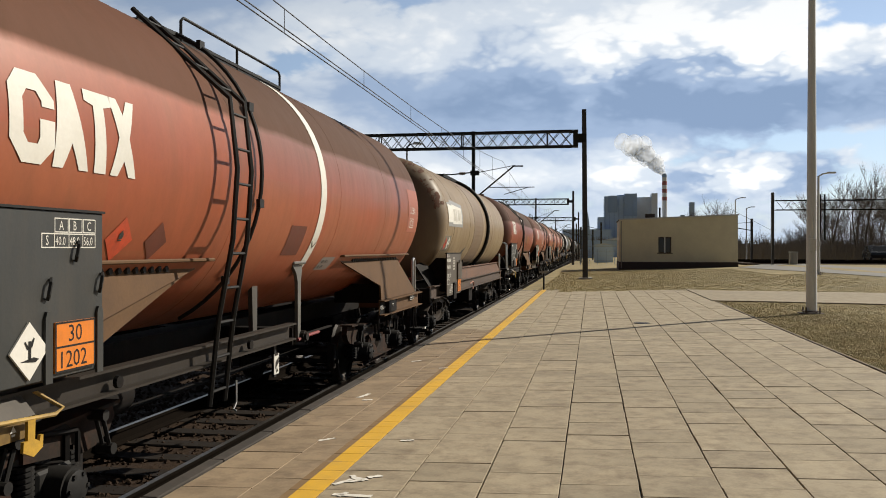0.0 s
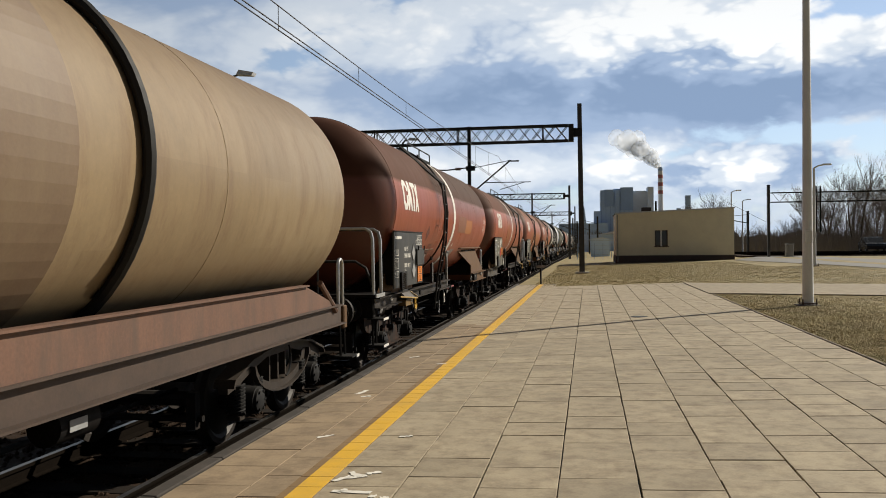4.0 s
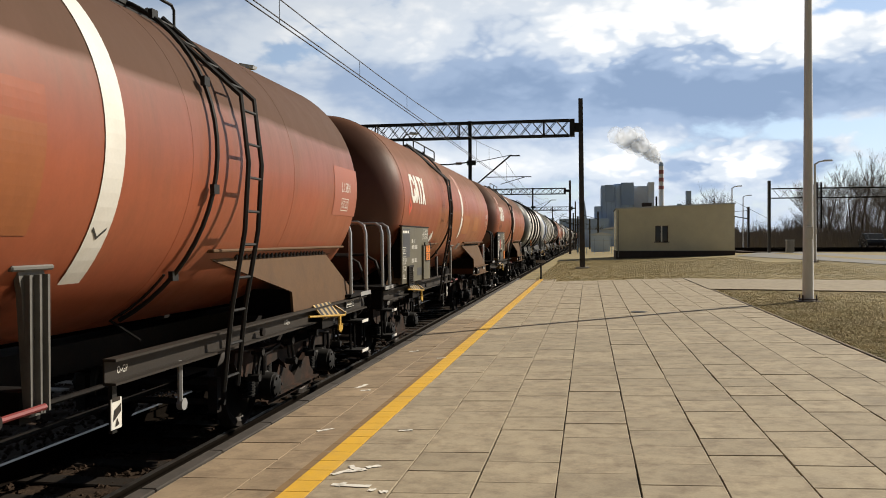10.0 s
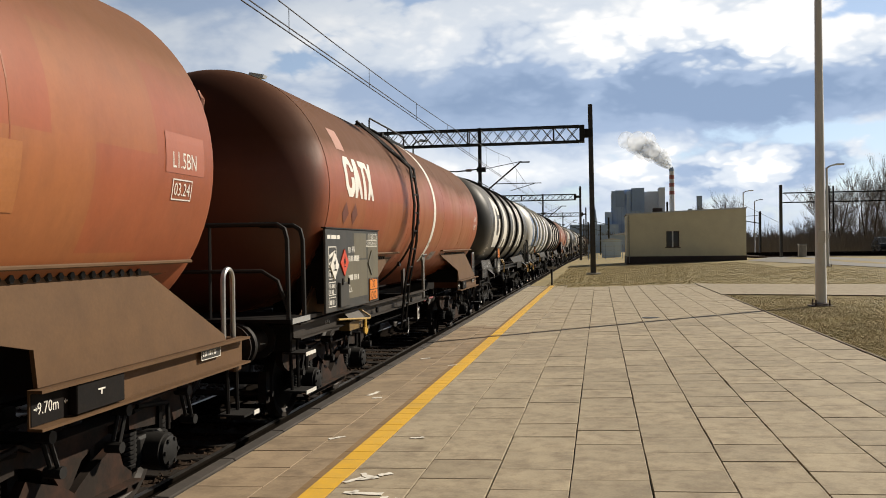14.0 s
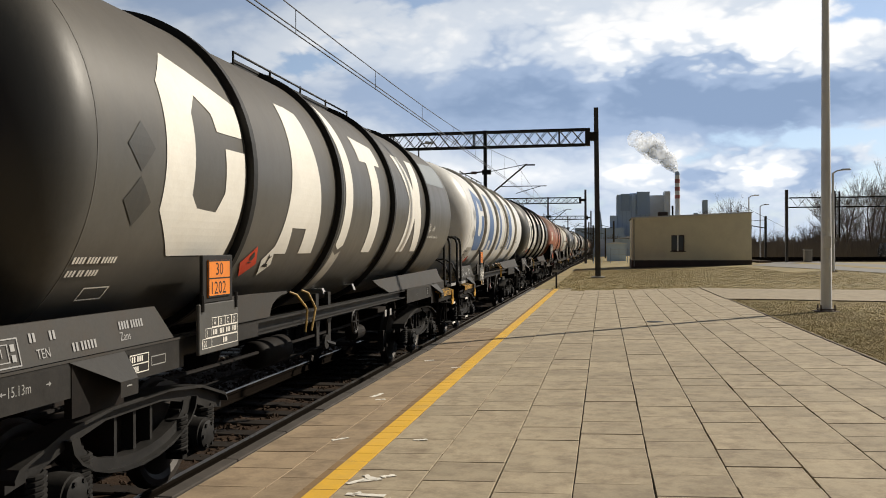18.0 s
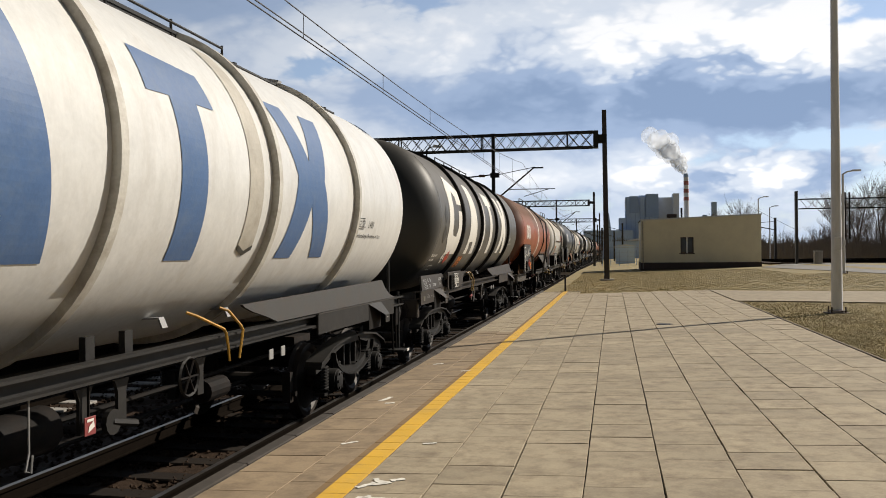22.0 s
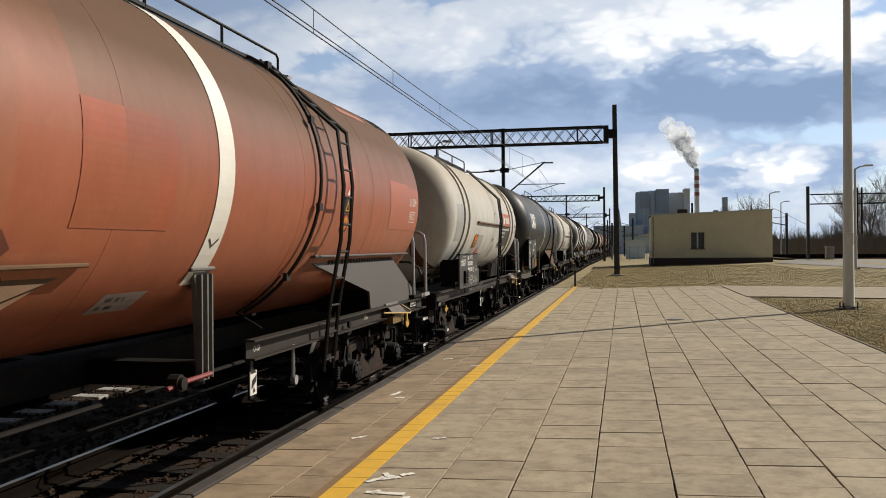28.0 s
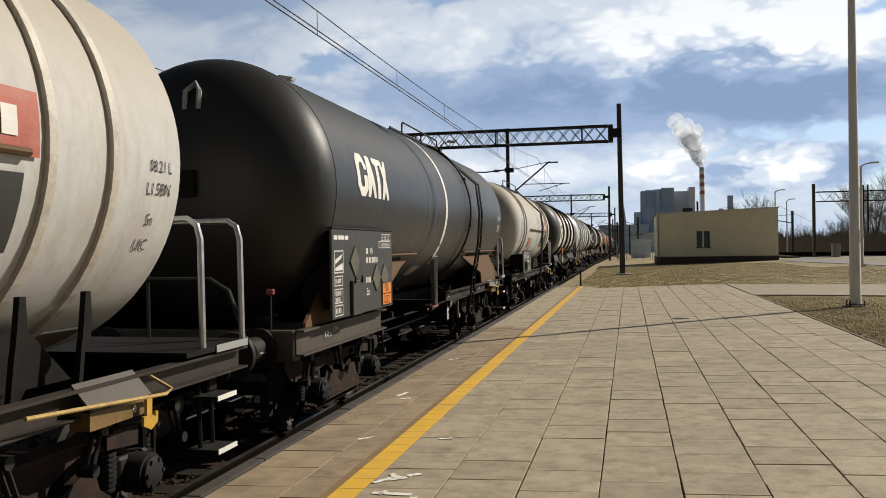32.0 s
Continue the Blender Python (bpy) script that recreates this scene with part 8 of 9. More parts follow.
    part("decal", wrap(flat_polys([[(.15, 0), (.32, .15), (.16, .31), (0, .16)]]), -.90, 1.785, r, zc, 1, .012), "whitepaint", tank, "white hazard decal with a dark tree sign")
    part("pictogram", wrap(flat_polys([[(.09, .10), (.24, .09), (.21, .12), (.12, .13)], [(.15, .12), (.175, .12), (.18, .18), (.22, .21), (.165, .20), (.12, .23), (.145, .18)]]), -.90, 1.785, r, zc, 1, .016), "black", tank)
    part("decal", wrap(flat_polys([[(.23, 0), (.38, .15), (.23, .32), (0, .22)]]), -.60, 1.80, r, zc, 1, .012), "redsign", tank, "red hazard decal")
    part("stencil", wrap(text_bm("L1.5BN", .09), 5.16, 2.46, r, zc), "panel", tank)
    part("stencil", wrap(text_bm("08.21 L", .085), 5.18, 2.62, r, zc), "panel", tank)
    part("stencil", wrap(text_bm("Sn", .09), 5.21, 2.25, r, zc), "panel", tank)
    part("stencil", wrap(text_bm("UIC", .09), 5.16, 2.08, r, zc), "panel", tank)
    walkway(w, -1.6, 1.95, zc, r, True, .5, .08, .35)
    ladder(w, 1.58, -.04, r, zc, .14, .5)
    for s in (-1, 1):
        for e in (-1, 1):
            ym = .95 + e * 3.0
            part("saddle", PR([(ym - .9, 1.24), (ym - .5, 1.6), (ym + .5, 1.6), (ym + .9, 1.24)], s * .9, s * 1.0), "under", w)
        for y in (-2.84, -2.30, 4.15, 4.75):
            part("tank_strap", PR([(y - .10, 1.20), (y - .06, 1.20), (y - .02, 1.48), (y + .03, 1.50), (y + .05, 1.66), (y + .04, 1.82), (y - .01, 1.82), (y - .03, 1.66), (y - .05, 1.52), (y - .06, 1.48)], s * 1.16, s * 1.20), "under", w, "dark turnbuckle strap")
    # dark sheet added so the lit far ballast stays hidden under the tank
    part("far_shade_sheet", B(-1.22, -1.18, -4.9, 6.7, .95, 1.62), "under", w)
    solebar(w, -4.98, 6.72, "brown_dark")
    dp = info_panel(w, -3.72, -1.68, 1.26, 1.91, {"mesh_box": (-1.60, .07, -1.28, .32), "num_u": -1.17, "rows": (.54, .42, .295, .195), "tall": .082, "riv": ("RIV MC", .25), "lift": -.03, "short": 1}, x=1.46, plate=False)
    for words, size, y, z in (("1073", .085, -2.86, 1.35), ("ZWROT", .048, -1.95, 1.60), ("TERMINOWY", .048, -2.02, 1.545), ("STACJA MAC.", .048, -2.14, 1.375), ("P\u0141OCK-TRZEPOWO", .048, -2.24, 1.315), ("21 050 kg", .045, -2.52, 1.405), ("32 0l", .055, -2.50, 1.315), ("P", .07, -2.225, 1.555)):
        part("stencil", upright(text_bm(words, size), 1.463, y, z), "boardgrey" if size < .06 else "whitepaint", dp)
    part("stencil_box", upright(flat_polys(ring_rect(0, 0, .28, .17, .008) + [rect(.01, .08, .27, .086)] + ring_rect(.31, .235, .39, .345, .008)), 1.463, -2.55, 1.295), "whitepaint", dp)
    bx = part("side_box", B(1.36, 1.40, -1.52, -1.15, 1.28, 1.58, .01), "panel", w, "dark grey document box beside the panel")
    part("box_lip", B(1.355, 1.408, -1.53, -1.14, 1.581, 1.594), "black", bx)
    part("hook_bar", T([(1.38, -1.14, 1.62), (1.40, -1.10, 1.64), (1.40, -1.06, 1.60), (1.40, -1.06, 1.26)], .016, 6), "under", w)
    part("jack_plate", B(1.275, 1.284, -2.28, -1.08, 1.02, 1.21), "brown_dark", w, "dark reinforcing plate on the sill")
    part("number_bars", upright(flat_polys(char_bars(0, 0, (1, 1, 0, 1, 1, 0, 1, 1, 1, 1, 0, 1, 1, 1, 0, 1), .07)), 1.288, -2.14, 1.09), "panel_patch", w)
    # brown band on the belly: dirt, with the underside's shade put into it
    part("belly_shade_band", band(.83, 9.0, -123, -57, .006, r, zc), "shade_dirt_belly", tank, "dirty brown belly band under a seam, underside shade painted in")
    part("belly_seam", T([((r + .008) * math.cos(radians(-57)), -3.66, zc + (r + .008) * math.sin(radians(-57))), ((r + .008) * math.cos(radians(-57)), 5.33, zc + (r + .008) * math.sin(radians(-57)))], .009, 6), "cream_rust", tank, "thin seam along the belly")
    part("stencil", upright(text_bm("12.34m", .05), 1.278, -3.0, 1.13), "whitepaint", w)
    side_step(w, 4.85, striped=False)
    part("lever_hook", PR([(-4.75, 1.0), (-4.70, 1.0), (-4.70, .94), (-4.62, .96), (-4.62, .90), (-4.72, .86), (-4.82, .90), (-4.82, .96), (-4.75, .94)], 1.38, 1.40), "yellowpaint", w, "yellow lever hook")
    part("end_flange", LT([(-4.32, 0), (-4.32, .17), (-4.31, .18), (-4.2, .18), (-4.2, 0)], 24, "y", (-.05, 0, 2.74)), "brown", tank, "round flange on the tank end", 40)
    for k in range(16):
        a = math.tau * k / 16
        part("flange_bolt", B(-.05 + .15 * math.cos(a) - .012, -.05 + .15 * math.cos(a) + .012, -4.34, -4.319, 2.74 + .15 * math.sin(a) - .012, 2.74 + .15 * math.sin(a) + .012), "under", tank)
    small_gear(w, -.6, tag_y=-.22, half=5.4, tag_z=.66)
    tg = part("small_tag", B(1.275, 1.285, .02, .11, .74, .86, .003), "silver", w, "small stained brake tag")
    part("tag_wire", T([(1.27, .07, .86), (1.27, .06, 1.08)], .008, 5), "under", tg)
    part("stencil", upright(text_bm("O-GP", .05), 1.278, -.45, 1.17), "whitepaint", w)
    part("note_bars", upright(flat_polys(char_bars(0, 0, (1, 1, 1, 0, 1, 1, 1, 0, 1, 1, 0, 1, 1, 1), .045)), 1.278, -.26, 1.17), "boardgrey", w)
    part("jack_mark", upright(flat_polys([[(-.03, .0), (0, -.035), (.03, 0)], rect(-.006, 0, .006, .05)]), 1.278, -.55, 1.16), "whitepaint", w, "white painted arrow")
    end_gear(w, -1, rail="", at=5.0, steps=1), end_gear(w, 1, rail="platform", at=6.35, steps=2, rails=(6.62, 7.30))
    bogie(w, -2.82), bogie(w, 4.50)
    return w


STYLE0 = {"placards": (("tree", -.74, .19),), "clips": 1, "num_u": -1.7}
STYLE2 = {"rows": (.665, .55, .385, .27), "plate_z": .08, "lift": .055, "placards": (("bare", -.865, .625), ("bare", -.865, .305)), "hatch": (-.65, .40, -.01, .70), "num_u": -1.58, "mesh_box": (-1.94, .0, -1.58, .31), "words": ((.59, .10, ("79 950 l",)), (.37, .18, ("23 520kg", "20.0t")), (.23, .10, ("37.2kN",))), "head": 1}
STYLE3 = {"rows": (.775, .66, .43, .24), "placards": (("tree", -.81, .765), ("flame", -.795, .465)), "num_u": -1.58, "plate_z": .36, "paint": "panel_olive", "patch": ((-1.12, -.005, -.66, .22), (-1.66, .02, -1.26, .25), (-2.3, .5, -1.9, .8)), "patch_paint": "patch_dark", "mesh_box": (-1.97, .0, -1.68, .36), "notes": (-2.3, .06), "head": 1}
STYLE4 = {"hatch": (-.66, .0, -.02, .66), "num_u": -1.57, "words": ((.52, .11, ("26.0kN",)), (.34, .13, ("79 950 l",)), (.09, .21, ("23 335kg", "20.0t"))), "plate_z": .355, "plate_x": .046, "paint": "panel_olive", "patch_paint": "patch_dark", "patch": ((-2.3, .45, -1.72, .95), (-1.10, .10, -.68, .24), (-1.62, .0, -1.45, .22)), "mesh_box": (-1.96, -.04, -1.61, .30), "head": 1}
STYLE5 = {"placards": (("tree", -2.05, .55), ("flame", -1.65, .58), ("dark", -.4, .55)), "hatch": (-1.9, .04, -1.55, .34), "num_u": -1.45, "notes": (-2.25, .06), "patch_paint": "panel_olive", "patch": ((-1.62, .12, -.58, .60), (-.56, .34, -.02, .93), (-1.2, .62, -.62, .95)), "head": 1}
STYLE9 = {"clips": 1, "placards": (("tree", -.92, .68), ("flame", -.86, .325)), "num_u": -1.75, "notes": (-2.3, .05), "mesh_box": (-1.9, .04, -1.5, .40), "head": 1, "plate_z": .07}
STYLE11 = {"placards": (("dark", -1.6, .62), ("dark", -.75, .4), ("dark", -.4, .4)), "hatch": (-1.75, .0, -1.4, .4), "num_u": -1.15, "notes": (-2.28, .03), "head": 1}

WAGONS = []          # (thing, place of its middle at 0 s)


def train():
    w0 = wagon_a("red", "red-brown tank wagon with white belt stripe, ladder and dark panel", -1, STYLE0, striped=False, logo=(-4.00, 2.55), band_y=1.45, chip=((-2.87, 1.98, .85, "fadedred"), (-2.35, 1.98, .8, "smudge")), patches=((.55, 2.0, .5, .35, "smudge"), (6.12, 2.36, .78, .75, "pinkwash")))
    w1 = wagon_b()
    w2 = wagon_a("red_dark", "dark red tank wagon with sooty crown, ladder and grey panel", -1, STYLE2, striped=False, front_rail="platform", band_y=.87, belt=.25, belt_low=-53, chip=((-2.35, 2.15, .8, "smudge"),), patches=((1.55, 2.36, 1.25, .40, "brownwash"), (2.82, 2.34, 1.1, .36, "olivepaint"), (6.2, 2.35, .7, .55, "pinkwash")))
    w3 = wagon_a("red", "red tank wagon with patched olive data panel and hose", 1, STYLE3, belt=.24, logo=(-4.50, 2.645), band_y=1.02, patches=((-.9, 2.1, 1.2, .9, "red_old"), (5.95, 2.38, 1.0, .62, "pinkwash")))
    w4 = wagon_a("red_old", "orange-red tank wagon with short pointed white stripe and handrail", -1, STYLE4, front_rail="platform", logo=(-4.68, 2.73), band_y=1.43, band_full=False, chip=((-2.3, 1.98, .75, "whitepaint"), (-4.95, 2.49, .80, "fadedred")), patches=((1.75, 2.2, 1.1, .48, "olivepaint"), (3.7, 2.28, .9, .40, "olivepaint"), (-2.6, 1.9, .6, .3, "rustframe"), (6.16, 2.64, .60, .30, "pinkwash")))
    w5 = wagon_a("red_sooty", "sooty orange-red tank wagon with graffiti-patched panel and end handrail", -1, STYLE5, metal="black", striped=False, front_rail="platform", logo=(-4.62, 2.71), band_y=1.15, chip=((-4.75, 2.36, .7, "smudge"), (-4.35, 2.36, .7, "smudge")), patches=((-4.7, 3.3, .35, .3, "pinkish"), (6.18, 2.58, .60, .36, "pinkwash")))
    w6 = wagon_c("grey", "whitepaint", "grey ribbed tank wagon with tall white painted shapes", rear=1)
    w7 = wagon_c("white", "bluepaint", "white ribbed tank wagon with tall blue painted shapes", seam="white_hoop", front=1)
    w8 = wagon_c("grey", "whitepaint", "dark grey ribbed tank wagon with tall white painted shapes", frame="brown_dark")
    w9 = wagon_a("red_faded", "faded red tank wagon with repainted patches and black data panel", 1, STYLE9, striped=False, saddle_mat="greyframe", logo=(-4.43, 2.52), band_y=.45, belt=.27, chip=((-2.72, 2.0, .8, "smudge"), (-2.06, 1.97, .6, "smudge")), patches=((-1.4, 2.2, 1.1, .8, "red"), (5.33, 2.32, 1.03, .67, "pinkwash"), (6.362, 2.32, .53, .62, "pinkwash"), (3.26, 2.665, .52, .36, "pinkwash"), (4.5, 3.82, 1.14, .12, "pinkwash")), signs=True)
    w10 = wagon_d()
    w11 = wagon_a("black_tank", "charcoal tank wagon with white belt stripe and small white shapes", 1, STYLE11, striped=False, belt=.14, logo=(-4.52, 2.70), band_y=.43)
    places = [8.08, 23.32, 38.68, 53.80, 69.04, 84.28, 99.47, 114.60, 129.83, 144.83, 158.90, 172.90]
    ws = [w0, w1, w2, w3, w4, w5, w6, w7, w8, w9, w10, w11]
    for w, y in zip(ws, places):
        w.matrix_world = pose(TRACK, y, RAIL)
        WAGONS.append((w, y))
    far = [w10, w6, w7, w8, w6, w1, w9, w0, w8, w11, w3, w6]
    y = places[-1]
    for w in far:
        y += 15.2
        WAGONS.append((copy_thing(w, pose(TRACK, y, RAIL)), y))


train()

# ---- posts, lamps and the distance ----


def lamp_mast(x, y, h, r0, r1, head, label):
    z = lawn_z(x)
    m = thing("lamp_post", label, "lamp post", "street lamps", at=pose(x, y, z, 0, 0, 0))
    part("footing", B(-.24, .24, -.24, .24, -.3, .004, .01), "plinth", m)
    part("base_flange", B(-.17, .17, -.17, .17, .03, .05, .006), "plinth", m)
    part("pole", T([(0, 0, .045), (0, 0, h)], r0, 12, r1), "lamp_steel", m, "tapered octagonal steel pole", 40)
    for sx in (-.14, .14):
        for sy in (-.14, .14):
            part("anchor_bolt", T([(sx, sy, .0), (sx, sy, .13)], .016, 6), "plinth", m)
    part("service_door", B(-.075, .075, -r0 - .004, -r0 + .02, 1.35, 1.62, .004), "lamp_steel", m)
    if head == "flood":
        part("crossbar", B(-.9, .9, -.05, .05, h - .05, h + .06), "lamp_steel", m)
        for sx in (-.7, 0, .7):
            part("floodlight", B(sx - .2, sx + .2, -.35, .05, h + .06, h + .36, .02), "plinth", m)
    else:
        part("arm", T([(0, 0, h - .02), (.2, -.02, h + .1), (.45, -.04, h + .14)], .035, 8), "lamp_steel", m)
        part("lantern", B(.38, .78, -.14, .04, h + .11, h + .19, .02), "lamp_steel", m)
    return m


lamp_mast(4.71, 19.44, 11.5, .115, .045, "flood", "tall grey galvanised lighting mast on the lawn")
lamp_mast(10.75, 43.1, 4.75, .085, .05, "arm", "slim grey street lamp beside the road")
lamp_mast(11.4, 71.0, 5.2, .07, .045, "arm", "slim grey street lamp behind the building")
lamp_mast(14.5, 84.0, 5.0, .07, .045, "arm", "slim grey street lamp by the far road")


def yard_lamp(x, y, h, label):
    m = thing("lamp_post", label, "lamp post", "yard lamps", at=pose(x, y, -.95))
    part("pole", T([(0, 0, -.2), (0, 0, h)], .09, 8, .05), "blackrust", m, "", 40)
    part("bracket", T([(0, 0, h - .1), (.25, -.1, h + .12), (.7, -.25, h + .16)], .035, 6), "blackrust", m)
    part("lantern", PR([(.45, h + .10), (1.0, h + .06), (1.05, h + .16), (.55, h + .26)], -.42, -.12, "xz"), "lamp_steel", m, "drop-shaped grey lantern")


yard_lamp(-11.8, 26.5, 8.0, "dark yard lamp behind the far tracks")
yard_lamp(-11.8, 53.3, 9.1, "dark yard lamp behind the far tracks")


def platform_sign():
    s = thing("track_sign", "small dark post with a cross plate at the platform end", "sign", at=pose(-1.85, 33.2, plat_z(-1.85)))
    part("post", T([(0, 0, -.05), (0, 0, .86)], .035, 8), "black", s)
    part("plate", B(-.17, .17, -.05, -.036, .62, .72), "concrete", s)


platform_sign()


def far_gantry():
    g = thing("catenary_gantry", "black lattice gantry over the far sidings beyond the road", "gantry", "catenary gantries")
    y, x0, x1 = 66.0, 13.25, 40.0
    part("post", B(x0 - .09, x0 + .09, y - .15, y + .15, -.2, 5.75), "blackrust", g)
    part("post", B(x1 - .09, x1 + .09, y - .15, y + .15, -.2, 5.75), "blackrust", g)
    for zz in (4.45, 5.15):
        for yy in (y - .2, y + .2):
            part("chord", B(x0 + .18, x1 - .18, yy - .035, yy + .035, zz - .035, zz + .035), "black", g)
    n = 48
    for k in range(n):
        a, c = x0 + .2 + (x1 - x0 - .4) * k / n, x0 + .2 + (x1 - x0 - .4) * (k + 1) / n
        part("brace", T([(a, y - .2, 4.45), (c, y - .2, 5.15)] if k % 2 else [(a, y - .2, 5.15), (c, y - .2, 4.45)], .02, 4), "black", g)
    for xx in (16.6, 16.9):
        part("drop_post", B(xx - .05, xx + .05, y - .05, y + .05, 2.2, 5.6), "black", g)
    part("stay", T([(x0, y, 2.9), (x0 - 2.4, y + 6, 5.0)], .012, 5), "black", g)
    mast = thing("catenary_mast", "black steel catenary mast with a cantilever arm", "mast", "catenary masts", at=pose(13.2, 74.0, 0.2))
    part("post", B(-.08, .08, -.15, .15, -.5, 3.9), "blackrust", mast)
    part("cantilever", T([(0, 0, 2.9), (-2.6, 0, 3.4)], .04, 6), "black", mast)
    part("stay", T([(0, 0, 3.6), (-2.6, 0, 3.4)], .02, 5), "black", mast)
    for x, y, h in ((-1.5, 118, 5.2), (-.9, 125, 5.0), (1.5, 140, 6.5), (0.2, 170, 6.0), (-3.2, 180, 7.5)):
        m2 = thing("catenary_mast", "distant dark catenary mast beside the line", "mast", "catenary masts", at=pose(x, y, -.6))
        part("post", B(-.14, .14, -.14, .14, -.3, h), "blackrust", m2)
        part("cantilever", T([(0, 0, h - 1.2), (-2.4, 0, h - .6)], .04, 6), "black", m2)


far_gantry()


def power_station():
    """A distant power station in haze-tinted blue-grey, with a banded chimney and steam."""
    d = 900.0
    p = thing("power_station", "distant blue-grey power station with tall blocks", "power station", at=pose(0, d, 0))
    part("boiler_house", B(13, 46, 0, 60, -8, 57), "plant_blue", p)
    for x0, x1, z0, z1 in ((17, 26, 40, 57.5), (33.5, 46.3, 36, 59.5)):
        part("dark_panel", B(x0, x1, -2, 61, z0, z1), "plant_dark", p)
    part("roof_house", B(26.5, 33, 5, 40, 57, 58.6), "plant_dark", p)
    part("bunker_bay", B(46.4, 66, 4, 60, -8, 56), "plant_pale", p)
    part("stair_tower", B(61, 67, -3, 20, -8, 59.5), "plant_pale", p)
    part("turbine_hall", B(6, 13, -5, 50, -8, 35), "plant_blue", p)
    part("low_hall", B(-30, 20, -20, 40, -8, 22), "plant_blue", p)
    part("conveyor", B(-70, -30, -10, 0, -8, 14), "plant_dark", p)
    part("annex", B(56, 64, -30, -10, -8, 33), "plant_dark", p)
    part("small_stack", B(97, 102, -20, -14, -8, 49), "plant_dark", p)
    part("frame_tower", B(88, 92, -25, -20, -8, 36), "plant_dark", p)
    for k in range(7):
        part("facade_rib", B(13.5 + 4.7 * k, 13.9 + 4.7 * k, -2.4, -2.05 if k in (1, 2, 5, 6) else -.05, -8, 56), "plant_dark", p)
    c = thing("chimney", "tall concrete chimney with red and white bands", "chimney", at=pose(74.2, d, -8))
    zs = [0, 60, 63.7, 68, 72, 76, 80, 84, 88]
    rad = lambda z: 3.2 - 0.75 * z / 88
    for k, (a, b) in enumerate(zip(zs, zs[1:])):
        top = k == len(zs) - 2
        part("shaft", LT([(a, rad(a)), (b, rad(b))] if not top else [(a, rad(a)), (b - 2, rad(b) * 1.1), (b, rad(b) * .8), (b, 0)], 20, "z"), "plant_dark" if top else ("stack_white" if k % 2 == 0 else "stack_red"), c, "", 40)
    s = thing("spire", "distant dark church spire", "spire", at=pose(-3, 640, -3))
    part("tower", B(-1.5, 1.5, -1.5, 1.5, 0, 20), "plant_dark", s)
    part("steeple", LT([(20, 2.1), (33, 0)], 8, "z"), "plant_dark", s)
    h = thing("factory_hall", "distant pale shed with a white roof", "shed", at=pose(3, 260, -2))
    part("wall", B(-14, 10, 0, 20, 0, 6.2), "plant_blue", h)
    part("roof", PR([(0.5, 6.2), (6, 7.4), (10, 6.6)], -1, 20, "xz"), "stack_white", h)


power_station()


def steam_plume():
    rng = random.Random(21)
    d = 905.0
    st = thing("steam_plume", "white steam rising from the power station chimney", "steam", at=pose(74.2, d, 80))
    puffs = []
    for k in range(40):
        q = (k + rng.random()) / 40
        puffs.append((-.3 - 33 * q ** 1.25 + rng.uniform(-1, 1) * (.3 + 11.0 * q), .6 + 33 * q ** 1.1, (2.2 + 8.4 * q ** .8) * rng.uniform(.75, 1.05)))
    for x, z, rr in puffs:
        bm = bmesh.new()
        bmesh.ops.create_icosphere(bm, subdivisions=3, radius=1)
        o = Vector((rng.uniform(0, 50), rng.uniform(0, 50), 0))
        for v in bm.verts:
            n = noise.fractal(v.co * 1.1 + o, 1.0, 2.0, 2)
            v.co *= rr * (1.05 + .16 * n)
            v.co += Vector((x, .03 * o.x * (z + 2), z))
        part("puff", bm, "steam", st, "", 180)
    return st


PLUME = steam_plume()


def branch(bm, p, d, length, r, level, rng, seg):
    """A crooked tapering limb that forks."""
    pts = [p]
    n = 4 if level < 2 else 3
    for _ in range(n):
        d = (d + Vector((rng.uniform(-.14, .14), rng.uniform(-.14, .14), rng.uniform(-.02, .16)))).normalized()
        pts.append(pts[-1] + d * length / n)
    tube(bm, pts, r, seg if level == 0 else (4 if level < 2 else 3), r * .45, False)
    return pts, d


def tree(x, y, h, seed, label):
    rng = random.Random(seed)
    t = thing("bare_tree", label, "tree", "bare trees along the railway", at=pose(x, y, -.4))
    tr, cr = bmesh.new(), bmesh.new()
    pts, d = branch(tr, Vector((0, 0, 0)), Vector((rng.uniform(-.05, .05), 0, 1)), h * .72, h * .014, 0, rng, 8)
    def grow(p, d, L, r, lev):
        q, dd = branch(cr, p, d, L, r, lev, rng, 4)
        if lev >= 4:
            return
        for k in range(5 if lev == 2 else 4):
            b = q[rng.randint(1, len(q) - 1)]
            nd = (dd + Vector((rng.uniform(-.65, .65), rng.uniform(-.65, .65), rng.uniform(.0, .6)))).normalized()
            grow(b, nd, L * rng.uniform(.55, .75), r * .55, lev + 1)
    for k in range(11):
        b = pts[rng.randint(1, len(pts) - 1)]
        a = rng.uniform(0, math.tau)
        grow(b, Vector((math.cos(a) * .75, math.sin(a) * .75, rng.uniform(.45, 1.0))).normalized(), h * .24, max(h * .0036, .02), 1)
    part("trunk", tr, "bark", t, "", 60)
    part("crown", cr, "twig", t, "crown of fine bare branches")
    return t


